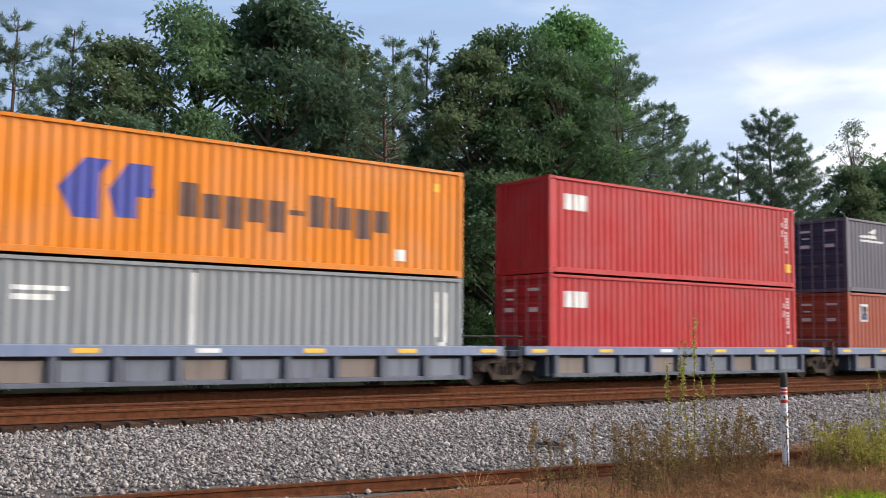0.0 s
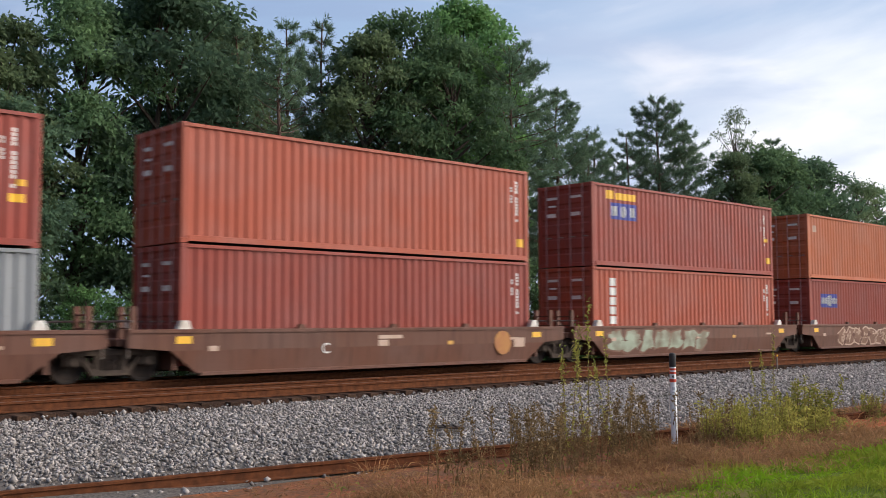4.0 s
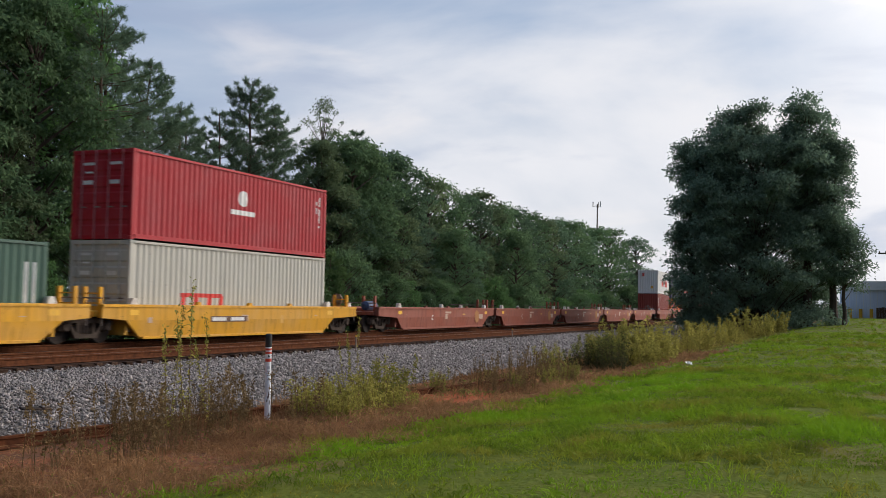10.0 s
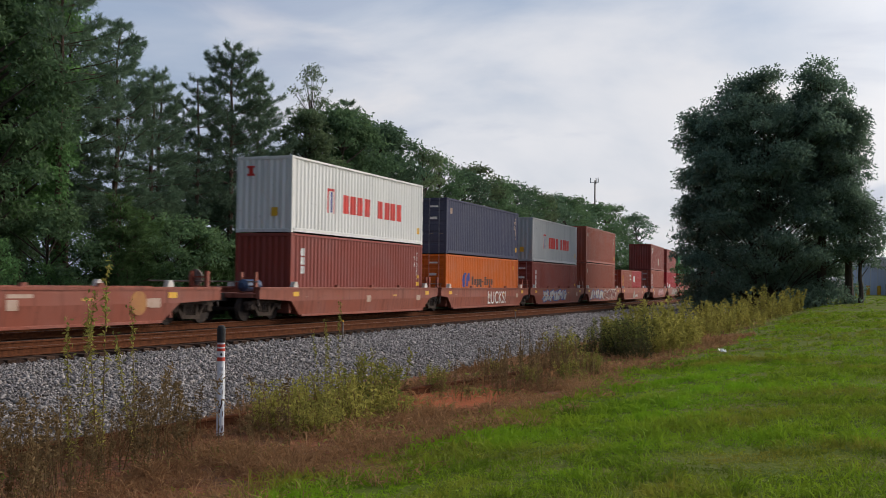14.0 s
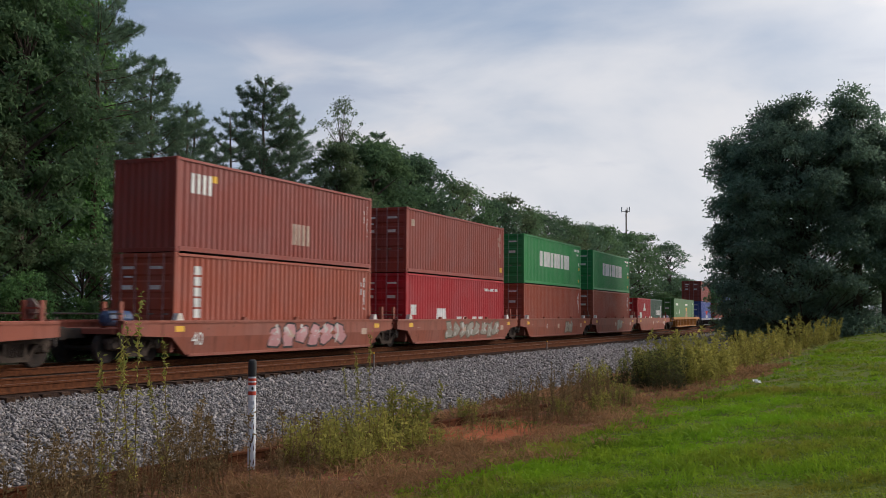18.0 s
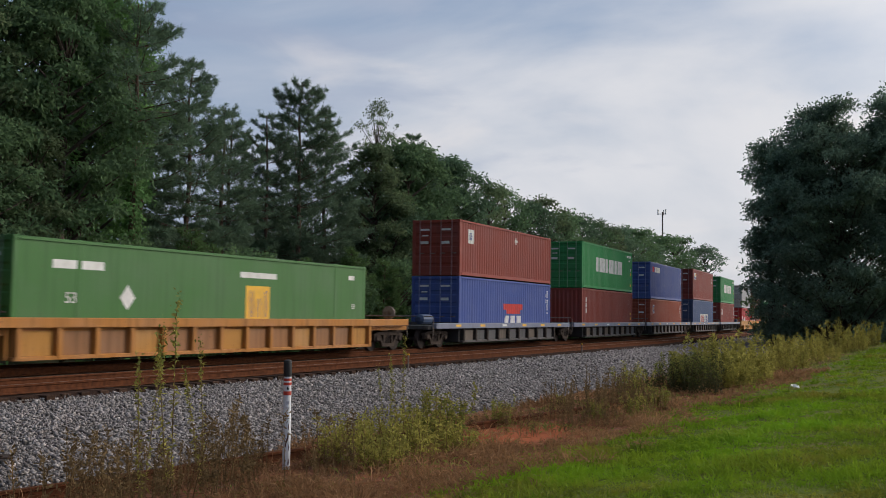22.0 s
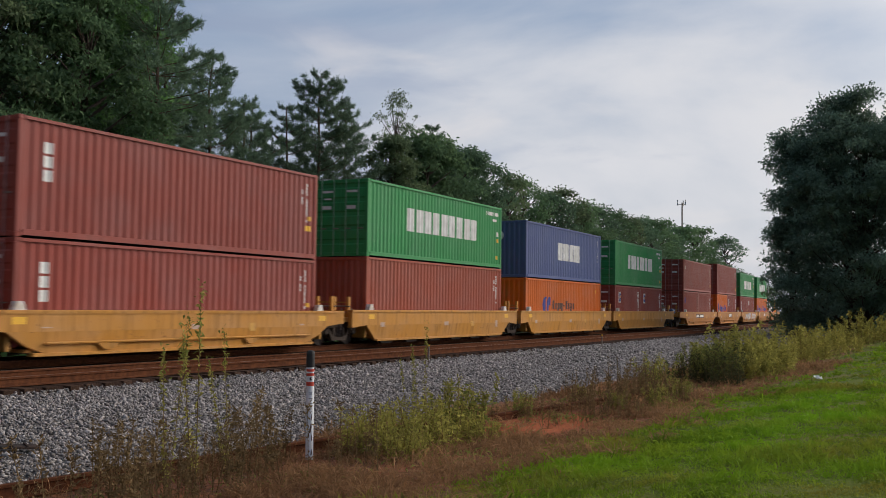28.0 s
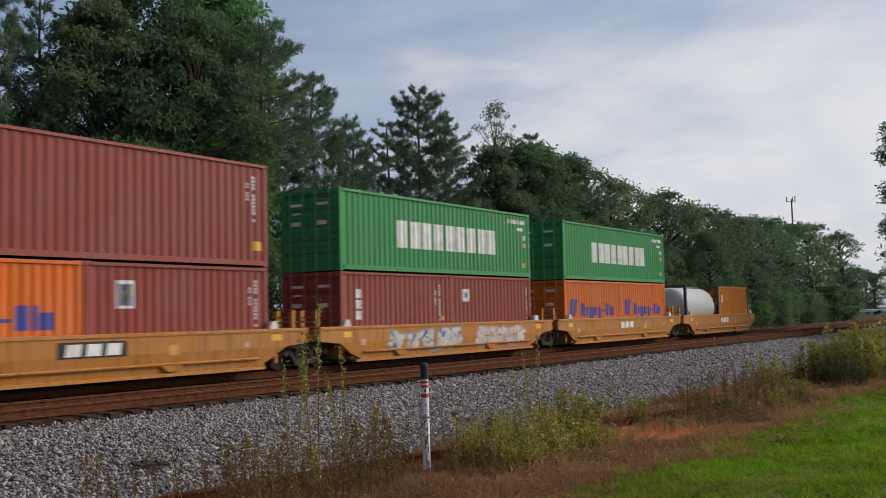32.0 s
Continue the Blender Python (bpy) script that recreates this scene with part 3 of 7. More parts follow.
def tracks():
    tie = Geo().box(-0.115, 0.115, -1.30, 1.30, -0.36, -0.183, 0.012).mesh("tie", TIE)
    plate = Geo().box(-0.10, 0.10, -0.18, 0.18, -0.183, -0.172).mesh("tie_plate", RAIL)
    rng = random.Random(8)
    for name, y, label in (("near_track", Y_NEAR, "empty railway track with rusty rails on timber ties"), ("train_track", Y_TRAIN, "railway track under the passing freight train")):
        t = tagged(new(name), label, "railway track", kind="structure")
        for s in (-0.753, 0.753):
            part("rail", rail_mesh("rail", y + s, -70, 420), None, t)
        far = Geo()
        n = 0
        for i in range(480):
            x = -14 + i * 0.5
            m = on_line(x, y)
            if name == "near_track" and i < 84:
                ob = new("tie", tie)
                ob.parent = t
                ob.matrix_basis = m @ pose(rng.uniform(-0.03, 0.03), rng.uniform(-0.07, 0.07), rng.uniform(-0.02, 0.0), 0, 0, rng.uniform(-1.5, 1.5))
                n += 1
            else:
                v = [m @ Vector(p) for p in ((-0.115, -1.3, -0.183), (0.115, -1.3, -0.183), (0.115, 1.3, -0.183), (-0.115, 1.3, -0.183), (-0.115, -1.3, -0.33), (0.115, -1.3, -0.33))]
                far.add(v, [(0, 1, 2, 3), (4, 5, 1, 0)])
        tagged(part("far_ties", far, TIE, t), "weathered timber ties", kind="stuff")
    t = tagged(new("siding_track"), "disused rusty siding rail half buried in weeds", "railway track", kind="structure")
    part("rail", rail_mesh("rail", SIDING_Y - 3.0 * SIDING_SLOPE, -3.0, 26.5, -0.64, False, SIDING_SLOPE), None, t)
    for i in range(34):
        x = -2.6 + i * 0.85
        ob = new("tie", tie)
        ob.parent = t
        ob.matrix_basis = pose(x, SIDING_Y - 0.70 + SIDING_SLOPE * x, -0.70, rng.uniform(-1, 1), 0, rng.uniform(-10, -6))


tracks()

# ---------------------------------------------------------------- containers
LENGTH = {20: 6.058, 40: 12.192, 45: 13.716, 53: 16.154}
WAVE, DEEP = 0.278, 0.036


def wave_points(x0, x1):
    """Break points (x, depth) of the corrugation between x0 and x1."""
    n = max(1, round((x1 - x0) / WAVE))
    w = (x1 - x0) / n
    pts = []
    for i in range(n):
        a = x0 + i * w
        pts += [(a, 0.0), (a + 0.26 * w, 0.0), (a + 0.50 * w, DEEP), (a + 0.76 * w, DEEP)]
    return pts + [(x1, 0.0)]


def depth_at(pts, x):
    for (a, da), (b, db) in zip(pts, pts[1:]):
        if x <= b:
            return da + (db - da) * max(0.0, (x - a) / (b - a))
    return 0.0


def poly_on_side(g, poly, pts, y, proud=0.005):
    """A convex outline laid on the corrugated side, following its folds."""
    us = sorted({u for u, _ in poly} | {x for x, _ in pts if min(u for u, _ in poly) < x < max(u for u, _ in poly)})
    n = len(poly)

    def span(u):
        vs = []
        for i in range(n):
            (a, va), (b, vb) = poly[i], poly[(i + 1) % n]
            if min(a, b) - 1e-9 <= u <= max(a, b) + 1e-9:
                if abs(b - a) < 1e-9:
                    vs += [va, vb]
                else:
                    vs.append(va + (vb - va) * (u - a) / (b - a))
        return min(vs), max(vs)

    for a, b in zip(us, us[1:]):
        if b - a < 1e-5:
            continue
        (la, ha), (lb, hb) = span(a + 1e-7), span(b - 1e-7)
        ya, yb = y + depth_at(pts, a) - proud, y + depth_at(pts, b) - proud
        g.add([(a, ya, la), (b, yb, lb), (b, yb, hb), (a, ya, ha)], [(0, 1, 2, 3)])


def rect(u, v, w, h, s=0.0):
    return [(u, v), (u + w, v), (u + w + s, v + h), (u + s, v + h)]


def blocks(u, v, pattern, h, cw, gap=0.22):
    """A row of plain blocks of the size of a word: X tall, x low, l slim and tall, p hanging, - a dash, space a gap."""
    out = []
    for n, c in enumerate(pattern):
        w = cw * (0.42 if c == "l" else 1.0)
        if c == "X":
            out.append(rect(u, v, w, h))
        elif c in "lB":
            out.append(rect(u, v, w, h))
        elif c == "x":
            out.append(rect(u, v, w, h * 0.72))
        elif c == "p":
            out.append(rect(u, v - h * 0.25, w, h * 0.97))
        elif c == "-":
            out.append(rect(u, v + h * 0.32, w, h * 0.16))
        u += w * (1 + gap)
    return out


def column(u, v, pattern, w, h):
    """The same down a column."""
    out = []
    for c in pattern:
        if c != " ":
            out.append(rect(u, v - h, w, h * 0.82))
        v -= h
    return out


def disc(u, v, r, n=14):
    return [(u + r * math.cos(2 * math.pi * i / n), v + r * math.sin(2 * math.pi * i / n)) for i in range(n)]


def marks_for(kind, L, H):
    """(name, ink, outlines) of the markings on the near side; u from the leading end, v from the base."""
    q = []
    code = lambda u, ink="w": q.append(("code_mark", ink, column(u, H - 0.35, "xxxx xxxxxx x", 0.075, 0.10) + column(u - 0.24, H - 0.55, "xx xxx", 0.06, 0.085)))
    square = lambda u, v, w, ink: q.append(("sticker", ink, [rect(u, v, w, w)]))
    if kind in ("hl", "hl_faded", "hl_big", "hl_low"):
        u, v, s = {"hl": (1.40, 0.84, 1.30), "hl_faded": (2.2, 1.35, 0.78), "hl_big": (2.25, 0.72, 1.25), "hl_low": (2.35, 0.88, 0.78)}[kind]
        chev = [[(0, 0.48), (0.42, 1.0), (0.86, 1.0), (0.50, 0.50), (0.68, 0.0), (0.26, 0.0)], [(0.82, 0.50), (1.14, 0.98), (1.56, 0.98), (1.28, 0.60), (1.62, 0.58), (1.58, 0.42), (1.24, 0.42), (1.32, 0.05), (0.96, 0.05)]]
        q.append(("logo", "b", [[(u + a * s, v + b * s) for a, b in c] for c in chev]))
        q.append(("lettering", "d", blocks(u + 2.05 * s, v + 0.16 * s, "Bxpxp-Blxpx", 0.60 * s, 0.35 * s, 0.22)))
        if L > 7:
            q.append(("sticker", "y", [rect(L - 1.0, H - 0.62, 0.20, 0.22)]))
            square(L - 2.2, 0.35, 0.3, "w")
    elif kind == "hl20":
        q.append(("logo", "b", [rect(0.45, 1.0, 0.32, 0.75, 0.18), rect(0.85, 1.0, 0.28, 0.75, 0.14)]))
        q.append(("lettering", "b", blocks(1.7, 1.0, "Bxpxp-Blx", 0.55, 0.36)))
    elif kind == "cai":
        q.append(("lettering", "w", blocks(0.62, H - 0.98, "XXl", 0.48, 0.36, 0.08)))
        code(L - 0.5)
        q.append(("sticker", "y", [rect(L - 0.52, 0.55, 0.32, 0.30)]))
    elif kind == "tex":
        q.append(("lettering", "w", column(0.75, H - 0.50, "xxx", 0.26, 0.34)))
        code(L - 0.6)
        q.append(("sticker", "y", [rect(L - 0.66, H - 1.95, 0.34, 0.18), rect(L - 0.5, H - 1.6, 0.2, 0.14)]))
    elif kind == "tex45":
        q.append(("lettering", "w", column(1.75, H - 0.40, "xxxx", 0.28, 0.33)))
        q.append(("code_mark", "w", column(L - 1.2, H - 0.42, "xxxx xxxxxx", 0.10, 0.11) + [rect(L - 0.62, H - 0.85, 0.14, 0.36), rect(L - 0.40, H - 0.85, 0.22, 0.36)]))
        q.append(("sticker", "y", [rect(L - 1.3, 0.72, 0.36, 0.20), rect(L - 1.05, 0.95, 0.2, 0.14)]))
    elif kind in ("plain", "plain2"):
        code(L - 0.55, "w" if kind == "plain" else "p")
        q.append(("sticker", "y", [rect(L - 0.52, 0.45, 0.30, 0.26)]))
        if kind == "plain2":
            q.append(("sticker", "p", [rect(0.5, H - 0.8, 0.4, 0.3)]))
    elif kind == "ever":
        q.append(("lettering", "w", blocks(3.05, H - 1.75, "XXXXXXXXX", 0.92, 0.58, 0.26)))
        q.append(("code_mark", "w", [rect(L - 1.75 + 0.2 * i, H - 0.45, 0.14, 0.16) for i in range(7)] + [rect(L - 1.0, H - 0.72, 0.5, 0.12), rect(L - 0.5, 1.5, 0.12, 0.2)]))
        q.append(("sticker", "y", [rect(L - 0.62, 0.4, 0.18, 0.18), rect(L - 0.5, 1.2, 0.14, 0.18)]))
    elif kind == "lloyd":
        q.append(("lettering", "w", blocks(2.75, 0.86, "XXXXX XXXXXXXX", 0.78, 0.42, 0.34)))
        q.append(("code_mark", "w", [rect(L - 1.2 + 0.16 * i, H - 0.6, 0.11, 0.14) for i in range(6)] + [rect(L - 0.7, H - 0.85, 0.4, 0.12)]))
    elif kind == "capital":
        q.append(("lettering", "w", blocks(L * 0.47, 1.10, "XXXXXXX", 0.46, 0.27, 0.12)))
        q.append(("code_mark", "w", [rect(L - 0.8, 0.8, 0.10, 1.2), rect(L - 0.5, 0.8, 0.08, 1.2)]))
    elif kind == "crest":
        q.append(("logo", "w", [disc(6.1, H - 1.0, 0.30), rect(5.35, H - 1.62, 1.5, 0.18)]))
        code(L - 0.55)
    elif kind == "waves":
        q.append(("logo", "r", [rect(2.6 + 0.72 * i, 0.62, 0.24, 0.58, 0.05) for i in range(4)] + [rect(2.6, 1.12, 2.35, 0.14)]))
    elif kind == "ming":
        q.append(("logo", "r", [rect(2.75, 0.92, 0.12, 0.95), rect(3.25, 0.92, 0.12, 0.95), rect(2.75, 1.80, 0.62, 0.10)]))
        q.append(("logo_bar", "b", [rect(3.0, 0.95, 0.16, 0.82)]))
        q.append(("lettering", "r", blocks(4.05, 0.98, "XXXX XXXX", 0.76, 0.52, 0.25)))
        q.append(("sticker", "y", [rect(L - 0.6, 0.5, 0.2, 0.3)]))
    elif kind in ("seaco", "seaco_low"):
        q.append(("lettering", "w", blocks(1.55, H - 0.78, "xxxxx", 0.58, 0.34, 0.14)))
        q.append(("lettering", "r", blocks(0.72, H - 0.75, "XX", 0.40, 0.30, 0.16)))
        code(L - 0.4)
    elif kind == "apl":
        q.append(("emblem", "r", [rect(5.35, 1.42, 2.55, 0.30), rect(5.7, 1.22, 1.9, 0.20)]))
        q.append(("lettering", "w", [[(5.3, 0.42), (5.85, 0.42), (6.05, 1.12), (5.65, 1.12)], rect(6.25, 0.42, 0.62, 0.70), rect(7.1, 0.42, 0.62, 0.70)]))
        code(L - 0.5)
    elif kind == "cma":
        q.append(("panel", "w", [rect(4.2, 0.58, 4.6, 0.98)]))
        q.append(("lettering_red", "r", [rect(4.42 + 0.72 * i, 0.72, 0.52, 0.70) for i in range(3)]))
        q.append(("lettering_blue", "b", [rect(6.78 + 0.66 * i, 0.72, 0.50, 0.70) for i in range(3)]))
    elif kind in ("kline", "kline20"):
        u = 3.3 if kind == "kline" else 1.0
        q.append(("lettering", "w", [[(u, 0.55), (u + 1.15, 0.55), (u + 1.0, 1.35), (u + 0.1, 1.35)]] + blocks(u + 2.4, 0.55, "Xl XX", 0.42, 0.60, 0.4)))
        if kind == "kline20":
            q.append(("emblem", "w", [disc(3.2, 1.9, 0.26), rect(2.8, 1.5, 0.9, 0.22)]))
        else:
            q.append(("emblem", "w", [rect(0.6, 1.05, 0.55, 0.45)]))
            q.append(("code_mark", "w", [rect(L - 2.9 + 0.2 * i, H - 0.6, 0.14, 0.14) for i in range(10)]))
    elif kind == "italia":
        q.append(("lettering", "w", blocks(4.75, 1.08, "XlXXXlX"[:6], 0.95, 0.66, 0.12)))
        code(L - 0.7)
    elif kind == "nol":
        q.append(("emblem", "b", [rect(1.05, H - 1.22, 1.55, 0.58)]))
        q.append(("lettering", "y", [rect(0.85, H - 0.52, 0.4, 0.30), rect(1.35, H - 0.52, 1.2, 0.24)]))
        q.append(("emblem_white", "w", [rect(1.15, H - 1.10, 0.32, 0.34), disc(1.82, H - 0.94, 0.20), rect(2.18, H - 1.10, 0.32, 0.34)]))
        code(L - 0.7)
        q.append(("sticker", "y", [rect(L - 0.5, 0.5, 0.30, 0.24), rect(L - 0.7, 1.4, 0.3, 0.14)]))
    elif kind == "nol_low":
        q.append(("emblem", "b", [rect(1.15, 1.62, 1.65, 0.62)]))
        q.append(("emblem_white", "w", [rect(1.19, 1.79, 0.55, 0.28), disc(1.98, 1.93, 0.27), rect(2.22, 1.79, 0.54, 0.28)]))
        code(L - 0.5)
    elif kind == "column":
        q.append(("lettering", "w", column(0.95, H - 0.32, "xxxxx", 0.32, 0.33)))
        code(L - 0.55)
    elif kind == "ring":
        q.append(("emblem", "w", [disc(1.1, H - 0.95, 0.30)]))
        q.append(("emblem_blue", "b", [disc(1.1, H - 0.95, 0.17)]))
    elif kind == "florens":
        q.append(("panel", "w", [rect(0.75, H - 0.98, 1.25, 0.62)]))
        q.append(("stripe", "y", [[(1.2, H - 0.62), (1.95, H - 0.62), (1.95, H - 0.42), (1.35, H - 0.42)]]))
        q.append(("stripe_dark", "b", [rect(0.85, H - 0.92, 1.0, 0.20)]))
        code(L - 0.55)
    elif kind == "flash":
        q.append(("label_panel", "w", [rect(0.90, H - 1.12, 0.56, 0.68)]))
        q.append(("panel", "b", [rect(0.95, H - 1.05, 0.46, 0.52)]))
        q.append(("stripe", "y", [[(1.0, H - 0.88), (1.36, H - 0.76), (1.36, H - 0.62), (1.0, H - 0.76)]]))
        code(L - 0.5)
    elif kind == "stripes":
        q.append(("panel", "w", [rect(0.7 + 0.28 * i, H - 1.05, 0.20, 0.62) for i in range(4)]))
        q.append(("stripe", "y", [rect(1.72, H - 0.62, 0.30, 0.22)]))
        q.append(("patch", "p", [rect(6.4 + 0.30 * i, 0.62, 0.22, 0.75) for i in range(4)]))
        code(L - 0.35)
    elif kind == "sticker":
        q.append(("panel", "w", [rect(0.95, H - 1.05, 0.62, 0.66)]))
        q.append(("emblem", "b", [disc(1.26, H - 0.72, 0.18)]))
        q.append(("mark", "w", [rect(6.9, H - 0.72, 0.12, 0.36), rect(6.78, H - 0.60, 0.36, 0.12)]))
    elif kind == "box":
        q.append(("panel", "w", [rect(0.85, 1.55, 0.72, 0.62)]))
        q.append(("mark", "r", [rect(0.95, 1.75, 0.10, 0.36), rect(1.15, 1.75, 0.10, 0.36), rect(1.35, 1.75, 0.10, 0.36)]))
        code(L - 0.5)
    elif kind == "gd":
        q.append(("lettering", "y", column(0.78, H - 0.45, "xxx", 0.32, 0.42)))
        q.append(("code_mark", "w", [rect(L - 1.3, H - 0.6, 0.6, 0.14), rect(L - 1.1, H - 0.95, 0.4, 0.12), rect(L - 0.6, 0.8, 0.12, 0.2)]))
    elif kind == "cai20":
        q.append(("lettering", "w", blocks(0.75, H - 1.15, "XXl", 0.60, 0.42, 0.10)))
        q.append(("code_mark", "w", [rect(L - 0.6, 0.8, 0.10, 1.2)]))
    elif kind == "swoosh":
        q.append(("emblem", "w", [[(0.95, H - 0.72), (2.3, H - 0.72), (2.1, H - 0.58), (1.0, H - 0.64)], [(1.6, H - 0.50), (2.2, H - 0.30), (2.1, H - 0.54)], rect(1.0, H - 0.88, 1.7, 0.08)]))
        q.append(("code_mark", "w", [rect(L - 1.7, H - 0.46, 1.4, 0.16), rect(L - 1.7, H - 0.70, 0.5, 0.14), rect(L - 0.7, H - 1.05, 0.2, 0.2)]))
    elif kind == "emp":
        q.append(("panel", "y", [rect(8.9, 0.80, 1.25, 1.15)]))
        q.append(("lettering", "b", [rect(9.05, 0.95, 0.28, 0.86), rect(9.42, 0.95, 0.30, 0.60), rect(9.80, 0.95, 0.24, 0.86)]))
        q.append(("mark", "w", [[(3.5, 1.45), (3.78, 1.12), (4.06, 1.45), (3.78, 1.80)]]))
        q.append(("code_mark", "w", [rect(1.2, H - 0.75, 1.7, 0.22), rect(8.6, H - 0.70, 1.9, 0.18), rect(L - 1.4, 0.7, 0.3, 0.2), rect(L - 1.2, H - 0.55, 0.4, 0.16)]))
    elif kind == "tag":
        q.append(("panel", "w", [rect(0.9, H - 0.95, 0.42, 0.46)]))
        q.append(("emblem", "b", [disc(1.11, H - 0.72, 0.12)]))
        code(L - 0.4)
    elif kind == "bluetag":
        q.append(("emblem", "b", [disc(0.72, H - 0.75, 0.24)]))
        code(L - 0.4)
    elif kind == "logo_grey":
        q.append(("emblem", "w", [rect(0.8, H - 1.0, 0.62, 0.62)]))
        q.append(("emblem_blue", "b", [disc(1.11, H - 0.69, 0.20)]))
    elif kind == "k20":
        q.append(("panel", "w", [rect(0.5, H - 1.0, 0.3, 0.45)]))
    elif kind == "ghost":
        q.append(("mark", "w", [rect(0.6, H - 0.72, 1.1, 0.10), rect(0.6, H - 0.92, 0.8, 0.12)]))
        q.append(("code_mark", "w", [rect(L - 0.9, H - 1.6, 0.10, 1.2), rect(L - 0.6, H - 1.8, 0.10, 1.4), rect(L - 0.8, 0.62, 0.28, 0.24)]))
        q.append(("seam", "w", [rect(4.45, 0.3, 0.10, H - 0.5)]))
    return q


BOX_CACHE = {}
WORDS = {"orange": "bright orange", "rust": "rust-red", "brick": "faded brick-red", "terra": "sun-faded orange-brown", "maroon": "dark maroon", "red": "red", "crimson": "crimson", "tangerine": "deep orange", "green": "bright green", "pine": "dull dark green", "emp": "grass-green",
         "blue": "royal blue", "sea": "dusty blue", "slate": "slate-grey", "navy": "dark navy", "grey": "plain grey", "white": "off-white", "cream": "cream", "silver": "light grey", "italia": "violet-blue"}


